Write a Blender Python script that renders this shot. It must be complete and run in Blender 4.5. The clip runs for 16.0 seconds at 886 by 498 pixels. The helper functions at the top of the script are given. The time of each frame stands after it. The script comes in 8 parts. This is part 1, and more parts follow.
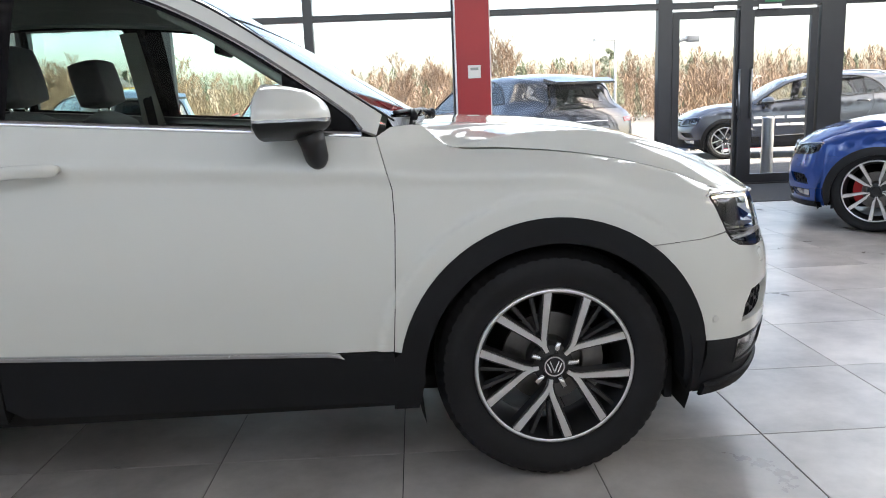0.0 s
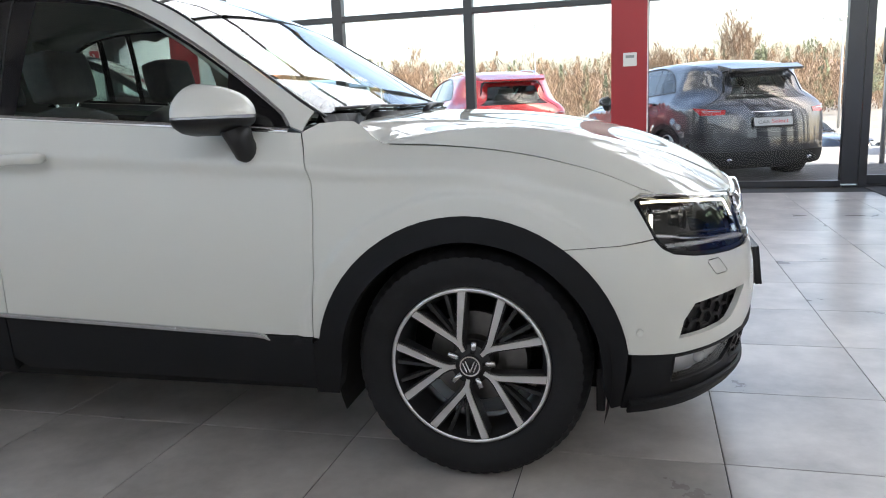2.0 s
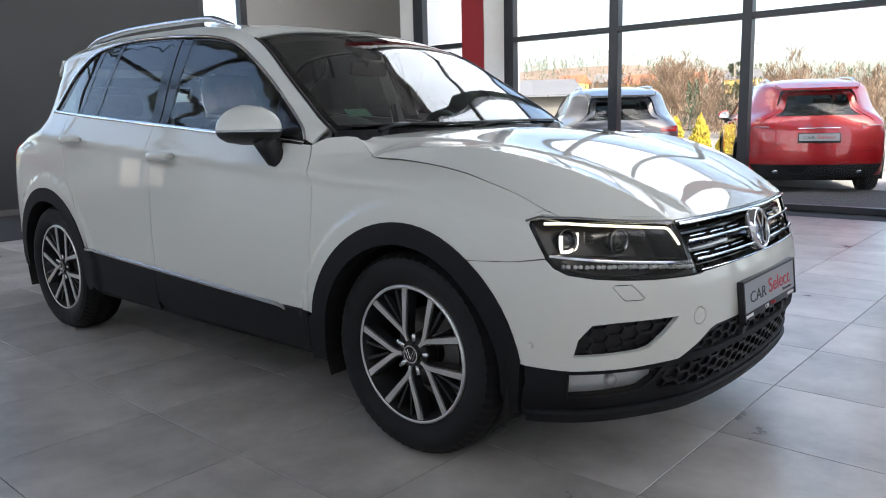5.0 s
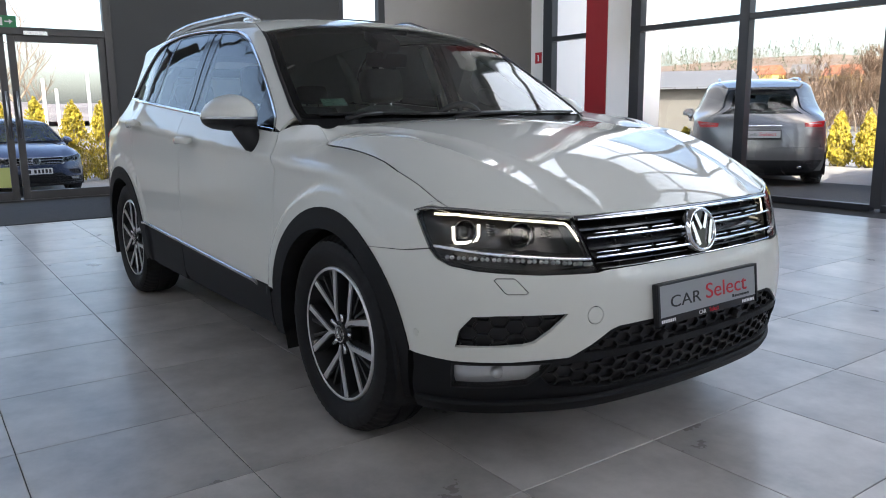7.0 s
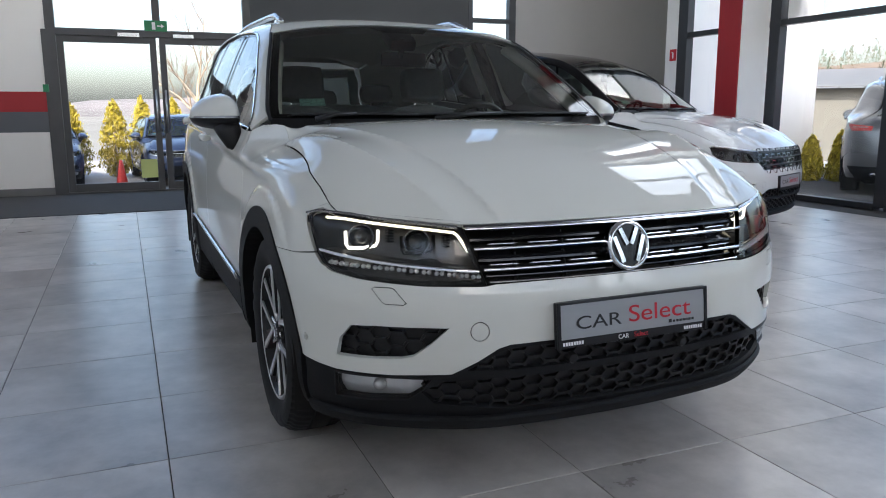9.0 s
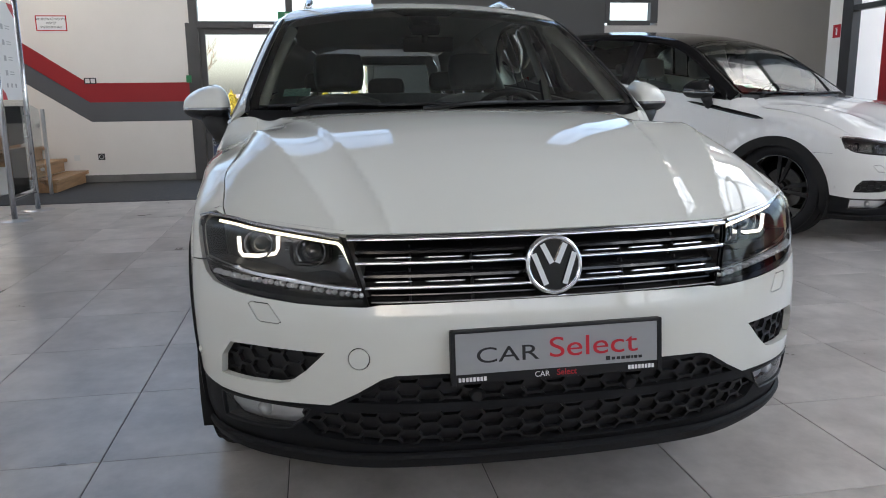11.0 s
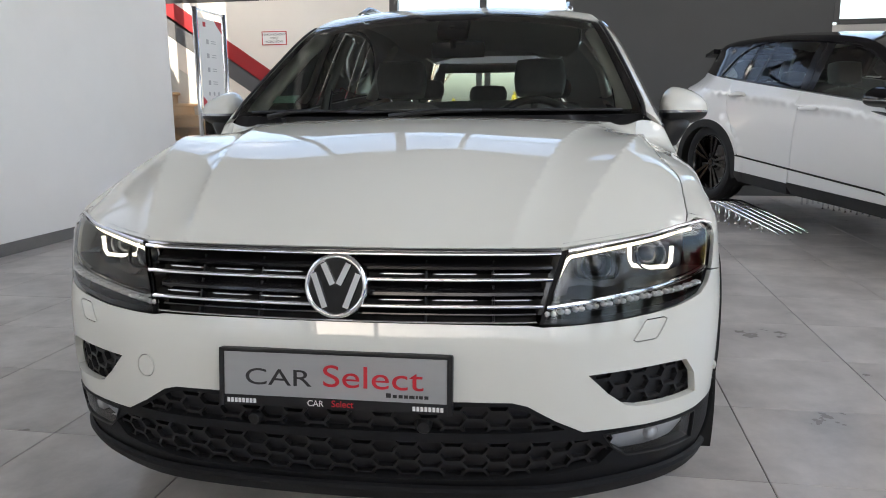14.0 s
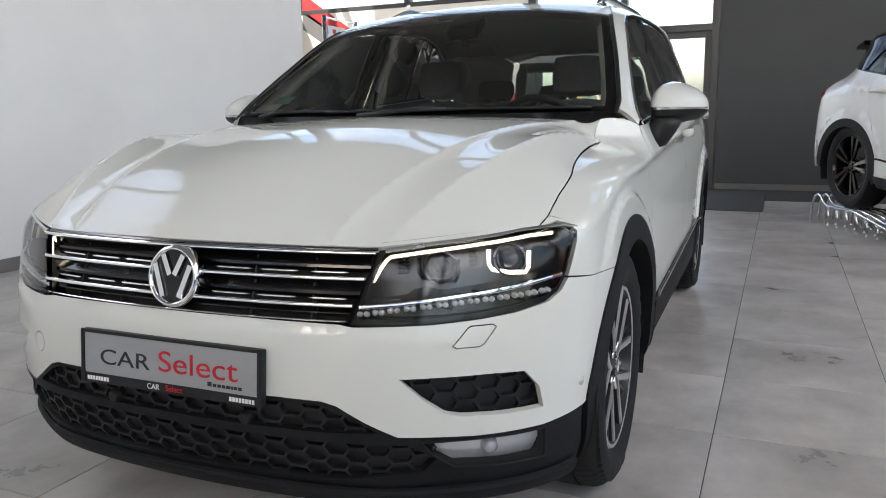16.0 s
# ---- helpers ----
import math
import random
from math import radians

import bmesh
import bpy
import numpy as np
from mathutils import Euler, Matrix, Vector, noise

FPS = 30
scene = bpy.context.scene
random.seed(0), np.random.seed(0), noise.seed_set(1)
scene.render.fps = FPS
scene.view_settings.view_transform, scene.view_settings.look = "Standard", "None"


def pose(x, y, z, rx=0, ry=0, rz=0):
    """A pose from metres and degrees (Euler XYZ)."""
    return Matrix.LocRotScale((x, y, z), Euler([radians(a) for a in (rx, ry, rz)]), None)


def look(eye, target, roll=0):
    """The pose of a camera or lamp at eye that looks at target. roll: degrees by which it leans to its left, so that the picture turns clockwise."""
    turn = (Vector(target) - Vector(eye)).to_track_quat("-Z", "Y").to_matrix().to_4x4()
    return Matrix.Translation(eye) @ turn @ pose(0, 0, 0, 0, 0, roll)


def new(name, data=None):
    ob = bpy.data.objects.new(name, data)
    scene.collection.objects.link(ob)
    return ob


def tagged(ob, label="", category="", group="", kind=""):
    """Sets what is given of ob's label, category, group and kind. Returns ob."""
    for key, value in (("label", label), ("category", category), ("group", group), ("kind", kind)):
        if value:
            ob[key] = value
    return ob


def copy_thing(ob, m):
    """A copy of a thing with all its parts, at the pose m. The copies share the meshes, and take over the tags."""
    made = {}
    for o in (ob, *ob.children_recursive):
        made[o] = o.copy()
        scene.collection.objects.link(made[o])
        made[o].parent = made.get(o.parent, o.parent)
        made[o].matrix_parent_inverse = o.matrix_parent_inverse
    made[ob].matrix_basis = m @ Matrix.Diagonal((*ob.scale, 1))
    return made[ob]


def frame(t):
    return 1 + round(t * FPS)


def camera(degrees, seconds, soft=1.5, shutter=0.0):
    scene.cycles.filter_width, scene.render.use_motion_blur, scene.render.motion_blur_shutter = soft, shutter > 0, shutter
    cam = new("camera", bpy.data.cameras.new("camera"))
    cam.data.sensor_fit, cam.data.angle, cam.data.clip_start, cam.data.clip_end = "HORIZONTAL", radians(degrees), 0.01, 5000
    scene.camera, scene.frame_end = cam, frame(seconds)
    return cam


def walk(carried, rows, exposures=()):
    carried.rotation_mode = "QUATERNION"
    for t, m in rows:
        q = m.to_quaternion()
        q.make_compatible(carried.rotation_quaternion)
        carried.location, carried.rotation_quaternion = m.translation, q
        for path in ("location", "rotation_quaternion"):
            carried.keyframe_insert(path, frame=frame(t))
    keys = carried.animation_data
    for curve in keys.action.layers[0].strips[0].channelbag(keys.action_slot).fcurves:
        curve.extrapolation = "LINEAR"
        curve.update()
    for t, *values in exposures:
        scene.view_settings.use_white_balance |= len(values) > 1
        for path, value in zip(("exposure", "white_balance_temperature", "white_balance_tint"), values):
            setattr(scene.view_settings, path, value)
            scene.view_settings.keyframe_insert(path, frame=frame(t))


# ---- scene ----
cam = camera(60.5, 16.0, soft=1.0)
PATH = [
    (0, (-0.347, -3.033, 1.123), (-0.286, -1.069, 0.753), -2.3),
    (0.5, (-0.109, -3.04, 1.121), (-0.171, -1.076, 0.746), -2.6),
    (1, (0.119, -3.049, 1.12), (-0.08, -1.096, 0.739), -2.7),
    (1.5, (0.338, -3.01, 1.113), (-0.01, -1.078, 0.732), -2.6),
    (2, (0.525, -2.966, 1.116), (0.015, -1.07, 0.737), -2.4),
    (2.5, (0.767, -2.977, 1.116), (0.097, -1.128, 0.752), -2.1),
    (3, (0.961, -2.966, 1.118), (0.134, -1.18, 0.767), -1.9),
    (3.5, (1.183, -2.896, 1.119), (0.21, -1.182, 0.78), -1.7),
    (4, (1.376, -2.817, 1.125), (0.27, -1.184, 0.795), -1.8),
    (4.2, (1.468, -2.791, 1.126), (0.313, -1.191, 0.798), -1.7),
    (6.3, (2.145, -2.304, 1.149), (0.641, -1.038, 0.777), -0.9),
    (6.5, (2.223, -2.238, 1.145), (0.689, -1.01, 0.776), -0.8),
    (7, (2.352, -2.091, 1.122), (0.747, -0.952, 0.763), -0.6),
    (7.5, (2.457, -1.904, 1.14), (0.789, -0.859, 0.786), -0.5),
    (8, (2.555, -1.724, 1.141), (0.829, -0.776, 0.79), -0.4),
    (8.5, (2.649, -1.54, 1.138), (0.873, -0.689, 0.786), -0.3),
    (9, (2.67, -1.342, 1.126), (0.852, -0.59, 0.766), -0.2),
    (9.2, (2.666, -1.266, 1.141), (0.837, -0.549, 0.772), -0.1),
    (11.3, (2.533, -0.471, 1.133), (0.589, -0.207, 0.743), -0.7),
    (11.5, (2.494, -0.416, 1.13), (0.546, -0.187, 0.741), -0.6),
    (12, (2.464, -0.254, 1.13), (0.509, -0.119, 0.732), -0.5),
    (12.5, (2.473, -0.054, 1.128), (0.511, -0.035, 0.74), -0.7),
    (13, (2.463, 0.093, 1.123), (0.502, -0.001, 0.742), -0.6),
    (13.5, (2.453, 0.302, 1.124), (0.499, 0.088, 0.754), -0.6),
    (14, (2.432, 0.508, 1.121), (0.494, 0.175, 0.756), -0.5),
    (14.5, (2.412, 0.741, 1.115), (0.498, 0.28, 0.76), -0.5),
    (15, (2.349, 0.912, 1.099), (0.468, 0.331, 0.744), -0.6),
    (15.5, (2.253, 1.081, 1.1), (0.41, 0.39, 0.746), -0.8),
    (16, (2.184, 1.271, 1.098), (0.384, 0.474, 0.746), -1.0),
]
walk(cam, [(t, look(eye, aim, roll)) for t, eye, aim, roll in PATH],
     [(0, 2.8, 7000, 11), (1, 2.75, 7000, 11), (4, 2.5, 6700, 10), (7, 2.15, 6500, 11), (9, 2.12, 6350, 10), (12.5, 2.4, 7050, 11), (16, 2.45, 7050, 11)])

# ---- daylight: a low, slightly warm sun behind the hall, and a pale sky ----
SUN_ELEVATION, SUN_AZIMUTH = radians(42), radians(-24)      # azimuth from +x towards +y
world = bpy.data.worlds.new("sky")
scene.world = world
world.use_nodes = True
wn = world.node_tree.nodes
sky = wn.new("ShaderNodeTexSky")
sky.sky_type, sky.sun_disc = "NISHITA", False
sky.sun_elevation, sky.sun_rotation = SUN_ELEVATION, radians(90) - SUN_AZIMUTH
sky.air_density, sky.dust_density = 1.0, 4.0
wn["Background"].inputs[1].default_value = 0.125
world.node_tree.links.new(sky.outputs[0], wn["Background"].inputs[0])
sun = new("sun", bpy.data.lights.new("sun", "SUN"))
sun.data.energy, sun.data.angle, sun.data.color = 2.0, radians(0.6), (1.0, 0.93, 0.82)
sun_way = Vector((math.cos(SUN_ELEVATION) * math.cos(SUN_AZIMUTH), math.cos(SUN_ELEVATION) * math.sin(SUN_AZIMUTH), math.sin(SUN_ELEVATION)))
sun.matrix_world = look(sun_way * 60, (0, 0, 0))
# the sky's light in the row of high windows above the partition
panes_lamp = new("high_window_daylight", bpy.data.lights.new("high_window_daylight", "AREA"))
panes_lamp.data.shape, panes_lamp.data.size, panes_lamp.data.size_y = "RECTANGLE", 16.2, 4.2
panes_lamp.data.energy, panes_lamp.data.color = 22.0, (0.98, 0.985, 1.0)
panes_lamp.matrix_world = look((2.75, -4.09, 4.75), (2.75, 6.0, 4.74))
# in the upper panes of the tall glass front
front_lamp = new("front_window_daylight", bpy.data.lights.new("front_window_daylight", "AREA"))
front_lamp.data.shape, front_lamp.data.size, front_lamp.data.size_y = "RECTANGLE", 17.2, 3.2
front_lamp.data.energy, front_lamp.data.color = 135.0, (0.985, 0.99, 1.0)
front_lamp.matrix_world = look((2.1, 6.55, 5.45), (2.1, 0.0, 5.44))
# fill lamp for the stairs, in an added window out of view
stair_fill = new("stair_fill_light", bpy.data.lights.new("stair_fill_light", "AREA"))
stair_fill.data.shape, stair_fill.data.size, stair_fill.data.size_y = "RECTANGLE", 3.5, 4.1
stair_fill.data.energy, stair_fill.data.color = 24.0, (0.97, 0.99, 1.0)
stair_fill.matrix_world = look((-7.3, -6.42, 4.95), (-7.3, 0.0, 4.94))


# ---- materials ----
def material(name, color, rough=0.5, metal=0.0, coat=0.0, coat_rough=0.03, spec=0.5, mottle=0.0, scale=3.0, stretch=(1, 1, 1), bump=0.0, bump_scale=60.0,
             vary=0.0, island=0.0, rough_vary=0.0, emit=None, emit_strength=0.0, sheen=0.0):
    """A principled surface: colour with broad mottling, fine relief, and roughness that wanders."""
    m = bpy.data.materials.new(name)
    m.use_nodes = True
    nt = m.node_tree
    b = nt.nodes["Principled BSDF"]
    b.inputs["Roughness"].default_value, b.inputs["Metallic"].default_value = rough, metal
    b.inputs["Coat Weight"].default_value, b.inputs["Coat Roughness"].default_value = coat, coat_rough
    b.inputs["Specular IOR Level"].default_value = spec
    b.inputs["Sheen Weight"].default_value = sheen
    b.inputs["Base Color"].default_value = (*color, 1)
    if emit:
        b.inputs["Emission Color"].default_value, b.inputs["Emission Strength"].default_value = (*emit, 1), emit_strength
    if not (mottle or bump or vary or island or rough_vary):
        return m
    coord = nt.nodes.new("ShaderNodeTexCoord")
    place = nt.nodes.new("ShaderNodeMapping")
    place.inputs["Scale"].default_value = stretch
    nt.links.new(coord.outputs["Object"], place.inputs["Vector"])
    if vary:
        info = nt.nodes.new("ShaderNodeObjectInfo")
        shift = nt.nodes.new("ShaderNodeVectorMath")
        shift.operation = "MULTIPLY_ADD"
        shift.inputs[1].default_value = (1, 1, 1)
        ten = nt.nodes.new("ShaderNodeMath")
        ten.operation, ten.inputs[1].default_value = "MULTIPLY", 37.0
        nt.links.new(info.outputs["Random"], ten.inputs[0])
        nt.links.new(place.outputs[0], shift.inputs[0])
        nt.links.new(ten.outputs[0], shift.inputs[2])
        vec = shift.outputs[0]
    else:
        vec = place.outputs[0]
    broad = nt.nodes.new("ShaderNodeTexNoise")
    broad.inputs["Scale"].default_value, broad.inputs["Detail"].default_value, broad.inputs["Roughness"].default_value = scale, 6, 0.62
    nt.links.new(vec, broad.inputs["Vector"])
    fine = nt.nodes.new("ShaderNodeTexNoise")
    fine.inputs["Scale"].default_value, fine.inputs["Detail"].default_value = bump_scale, 3
    nt.links.new(vec, fine.inputs["Vector"])
    ramp = nt.nodes.new("ShaderNodeMapRange")
    ramp.inputs[1].default_value, ramp.inputs[2].default_value = 0.3, 0.7
    ramp.inputs[3].default_value, ramp.inputs[4].default_value = 1 - mottle, 1 + mottle
    nt.links.new(broad.outputs[0], ramp.inputs[0])
    value = ramp.outputs[0]
    for amount, kind, out in ((vary, "ShaderNodeObjectInfo", "Random"), (island, "ShaderNodeNewGeometry", "Random Per Island")):
        if amount:
            src = nt.nodes.new(kind)
            r = nt.nodes.new("ShaderNodeMapRange")
            r.inputs[3].default_value, r.inputs[4].default_value = 1 - amount, 1 + amount
            nt.links.new(src.outputs[out], r.inputs[0])
            mul = nt.nodes.new("ShaderNodeMath")
            mul.operation = "MULTIPLY"
            nt.links.new(value, mul.inputs[0])
            nt.links.new(r.outputs[0], mul.inputs[1])
            value = mul.outputs[0]
    tint = nt.nodes.new("ShaderNodeVectorMath")
    tint.operation = "SCALE"
    tint.inputs[0].default_value = color
    nt.links.new(value, tint.inputs["Scale"])
    nt.links.new(tint.outputs[0], b.inputs["Base Color"])
    if rough_vary:
        r = nt.nodes.new("ShaderNodeMapRange")
        r.inputs[1].default_value, r.inputs[2].default_value = 0.3, 0.7
        r.inputs[3].default_value, r.inputs[4].default_value = rough - rough_vary, rough + rough_vary
        nt.links.new(broad.outputs[0], r.inputs[0])
        nt.links.new(r.outputs[0], b.inputs["Roughness"])
    if bump:
        bp = nt.nodes.new("ShaderNodeBump")
        bp.inputs["Strength"].default_value, bp.inputs["Distance"].default_value = 1.0, bump
        nt.links.new(fine.outputs[0], bp.inputs["Height"])
        nt.links.new(bp.outputs[0], b.inputs["Normal"])
    return m


def glass(name, tint, ior=1.5, gloss=1.0, rough=0.0):
    """A thin pane: what lies behind shows through it tinted, and it reflects by its Fresnel."""
    m = bpy.data.materials.new(name)
    m.use_nodes = True
    nt = m.node_tree
    nt.nodes.clear()
    out, mix = nt.nodes.new("ShaderNodeOutputMaterial"), nt.nodes.new("ShaderNodeMixShader")
    t, g, f = nt.nodes.new("ShaderNodeBsdfTransparent"), nt.nodes.new("ShaderNodeBsdfGlossy"), nt.nodes.new("ShaderNodeFresnel")
    t.inputs[0].default_value = (*tint, 1)
    g.inputs[0].default_value, g.inputs["Roughness"].default_value = (gloss, gloss, gloss, 1), rough
    f.inputs[0].default_value = ior
    nt.links.new(f.outputs[0], mix.inputs[0])
    nt.links.new(t.outputs[0], mix.inputs[1])
    nt.links.new(g.outputs[0], mix.inputs[2])
    nt.links.new(mix.outputs[0], out.inputs[0])
    return m


WHITE_PAINT = material("white_car_paint", (0.63, 0.64, 0.60), 0.5, coat=1.0, coat_rough=0.008, spec=0.0)
CLADDING = material("black_grained_plastic", (0.007, 0.0077, 0.0092), 0.6, spec=0.22, mottle=0.12, scale=5, bump=0.0003, bump_scale=900)
GLOSS_BLACK = material("gloss_black", (0.004, 0.004, 0.005), 0.10, spec=0.45)
SATIN_BLACK = material("satin_black_plastic", (0.010, 0.0105, 0.012), 0.42, spec=0.34, bump=0.0002, bump_scale=500)
PIT_BLACK = material("unlit_black_liner", (0.006, 0.006, 0.006), 0.85, mottle=0.3, scale=9)
REFLECTOR = material("lamp_reflector", (0.90, 0.90, 0.91), 0.25, 0.45)
OPTIC = material("clear_optic_block", (0.86, 0.87, 0.88), 0.2, 0.2)
LAMP_LINER = material("smoked_lamp_liner", (0.075, 0.072, 0.07), 0.28, 0.7)
LAMP_BLACK = material("lamp_black_plastic", (0.005, 0.005, 0.006), 0.55, spec=0.2)
CHROME = material("chrome", (0.82, 0.83, 0.85), 0.07, 1.0)
SATIN_CHROME = material("satin_aluminium", (0.62, 0.63, 0.65), 0.24, 1.0, mottle=0.04, scale=20, rough_vary=0.04)
DARK_CHROME = material("smoked_chrome", (0.23, 0.24, 0.26), 0.12, 1.0)
ALLOY = material("machined_alloy", (0.74, 0.74, 0.74), 0.34, 1.0, mottle=0.05, scale=30, bump=0.0001, bump_scale=700)
ALLOY_DARK = material("dark_alloy_paint", (0.014, 0.015, 0.017), 0.4, 0.2, coat=0.2)
RUBBER = material("tyre_rubber", (0.009, 0.0095, 0.011), 0.62, spec=0.25, mottle=0.25, scale=8, bump=0.0004, bump_scale=240)
BRAKE_STEEL = material("brake_disc_steel", (0.17, 0.165, 0.16), 0.38, 1.0, mottle=0.2, scale=14, stretch=(1, 1, 1))
GLASS = glass("clear_car_glass", (0.86, 0.96, 0.92))
WINDSCREEN_GLASS = glass("windscreen_glass", (0.91, 0.98, 0.945), ior=1.45)
PRIVACY_GLASS = glass("privacy_glass", (0.46, 0.56, 0.53))
LENS = glass("clear_lens", (0.93, 0.94, 0.95), ior=1.42)
CLEAR_PLASTIC = glass("clear_acrylic", (0.86, 0.89, 0.9), ior=1.45, rough=0.05)
LED = material("lit_led_strip", (0.9, 0.9, 0.85), 0.4, emit=(1.0, 0.90, 0.66), emit_strength=0.5)
LED_BRIGHT = material("lit_led_bracket", (0.9, 0.9, 0.9), 0.4, emit=(1.0, 0.93, 0.78), emit_strength=0.4)
LED_CLEAR = material("clear_led_optic", (0.5, 0.52, 0.55), 0.15, 0.7)
RED_LENS = material("red_tail_lens", (0.42, 0.008, 0.008), 0.12, coat=0.5)
INTERIOR = material("dark_cabin_trim", (0.035, 0.035, 0.036), 0.7, mottle=0.15, scale=12, bump=0.0003, bump_scale=400)
SEAT_CLOTH = material("charcoal_seat_cloth", (0.085, 0.086, 0.09), 0.9, mottle=0.2, scale=40, bump=0.001, bump_scale=350, sheen=0.2)
HEADLINER = material("pale_grey_headliner", (0.70, 0.69, 0.63), 0.9, mottle=0.06, scale=10, bump=0.0004, bump_scale=500)


# ---- curves and body shells ----
def lerp(a, b, t):
    return a + (b - a) * t


def smooth(a, b, x):
    t = min(1.0, max(0.0, (x - a) / (b - a)))
    return t * t * (3 - 2 * t)


def curve(knots):
    """A smooth function through (x, value) knots: cubic, with no overshoot."""
    xs, ys = [k[0] for k in knots], [k[1] for k in knots]
    n = len(xs)
    d = [(ys[i + 1] - ys[i]) / (xs[i + 1] - xs[i]) for i in range(n - 1)]
    m = [d[0]] + [0 if d[i - 1] * d[i] <= 0 else 2 * d[i - 1] * d[i] / (d[i - 1] + d[i]) for i in range(1, n - 1)] + [d[-1]]

    def f(x):
        if x <= xs[0]:
            return ys[0] + m[0] * (x - xs[0])
        if x >= xs[-1]:
            return ys[-1] + m[-1] * (x - xs[-1])
        i = next(k for k in range(n - 1) if x <= xs[k + 1])
        h = xs[i + 1] - xs[i]
        t = (x - xs[i]) / h
        return ((1 + 2 * t) * (1 - t) ** 2 * ys[i] + t * (1 - t) ** 2 * h * m[i]
                + t * t * (3 - 2 * t) * ys[i + 1] + t * t * (t - 1) * h * m[i + 1])
    return f


def spline(points, step=0.02):
    """Points along a Catmull-Rom line through the given ones, ends kept."""
    p = [Vector(q) for q in points]
    p = [2 * p[0] - p[1]] + p + [2 * p[-1] - p[-2]]
    out = []
    for i in range(1, len(p) - 2):
        a, b, c, d = p[i - 1:i + 3]
        n = max(1, int((c - b).length / step))
        for k in range(n):
            t = k / n
            out.append(0.5 * (2 * b + (c - a) * t + (2 * a - 5 * b + 4 * c - d) * t * t + (3 * b - a - 3 * c + d) * t ** 3))
    out.append(p[-2])
    return out


# the height at which the wings meet the bonnet, along the car
WING_TOP = curve([(-0.45, 1.0), (-0.25, 0.999), (-0.10, 0.991), (0.05, 0.977), (0.19, 0.956), (0.32, 0.929), (0.43, 0.902), (0.50, 0.885), (0.58, 0.875), (0.70, 0.873)])


class Shell:
    """The skin of a car's body: a plan outline (front middle to rear middle, left half), drawn in by profiles over the height.
    A place on it is (u, z): u runs along the outline from the front middle, to the left if above 0."""

    def __init__(self, plan, front, side, rear, rise=0.0, rise_from=-0.44, wheels=(), flare=0.0, top=None, shoulder=0.0, warp=None):
        self.warp = warp or (lambda v: v)
        self.front, self.side, self.rear = curve(front), curve(side), curve(rear)
        self.rise, self.rise_from, self.wheels, self.flare = rise, rise_from, wheels, flare
        self.top, self.shoulder = curve(top) if top else None, shoulder
        mirror = [(plan[1][0], -plan[1][1])] + list(plan) + [(plan[-2][0], -plan[-2][1])]
        pts = [Vector(q) for q in spline(mirror, 0.012)]
        i0 = min(range(len(pts)), key=lambda i: (pts[i] - Vector(plan[0])).length)
        i1 = min(range(len(pts)), key=lambda i: (pts[i] - Vector(plan[-1])).length)
        pts = pts[i0:i1 + 1]
        self.pts, self.us = pts, [0.0]
        for a, b in zip(pts, pts[1:]):
            self.us.append(self.us[-1] + (b - a).length)
        self.length = self.us[-1]
        self.n = []
        for i in range(len(pts)):
            t = (pts[min(i + 1, len(pts) - 1)] - pts[max(i - 1, 0)]).normalized()
            self.n.append(Vector((t.y, -t.x)))
        self.n[0], self.n[-1] = Vector((1, 0)), Vector((-1, 0))
        for _ in range(6):
            self.n = [self.n[0]] + [(self.n[i - 1] + 2 * self.n[i] + self.n[i + 1]).normalized() for i in range(1, len(pts) - 1)] + [self.n[-1]]

    def base(self, u):
        u = min(max(u, 0.0), self.length - 1e-6)
        lo, hi = 0, len(self.us) - 1
        while hi - lo > 1:
            mid = (lo + hi) // 2
            if self.us[mid] <= u:
                lo = mid
            else:
                hi = mid
        t = (u - self.us[lo]) / (self.us[hi] - self.us[lo])
        return self.pts[lo].lerp(self.pts[hi], t), self.n[lo].lerp(self.n[hi], t).normalized()

    def inset(self, p, n, z):
        zz = z - self.rise * min(2.4, max(-0.2, self.rise_from - p.x)) * smooth(0.45, 0.85, z)
        d = self.side(zz) * n.y * n.y + (self.front(z) if n.x > 0 else self.rear(z)) * n.x * n.x
        for wx, wz in self.wheels:
            r = math.hypot(p.x - wx, z - wz)
            d -= self.flare * (1 - smooth(0.508, 0.535, r)) * n.y * n.y * (1 - smooth(0.26, 0.42, p.x))
        if self.top and p.x < self.rise_from:
            over = max(0.0, z - self.top(p.x) + 0.07) / 0.07
            d += lerp(0.03, 0.065, smooth(-1.0, -1.5, p.x)) * over * over * n.y * n.y * smooth(0.0, 0.08, self.rise_from - p.x)
        if self.shoulder:
            over = min(1.1, max(0.0, z - WING_TOP(p.x) + 0.085) / 0.085)
            d += self.shoulder * over * over * n.y * n.y * smooth(-0.52, -0.28, p.x)
        return d

    def at(self, u, z, out=0.0):
        return self.warp(self.place(u, z, out))

    def place(self, u, z, out=0.0):
        s = -1.0 if u < 0 else 1.0
        p, n = self.base(abs(u))
        q = p - n * (self.inset(p, n, z) - out)
        if self.top and p.x < -2.3:         # drawn in behind the rear doors, above the belt
            pull = (0.035 * smooth(-2.3, -2.75, p.x) + 0.16 * smooth(-2.72, -3.25, p.x)) * smooth(0.98, 1.20, z) * (1 - 0.5 * smooth(1.40, 1.56, z))
            q = Vector((q.x, q.y - pull * min(1.0, q.y / 0.6)))
        return Vector((q.x, s * q.y, z))

    def normal(self, u, z):
        e = 0.004
        return ((self.at(u + e, z) - self.at(u - e, z)).cross(self.at(u, z + e) - self.at(u, z - e))).normalized()

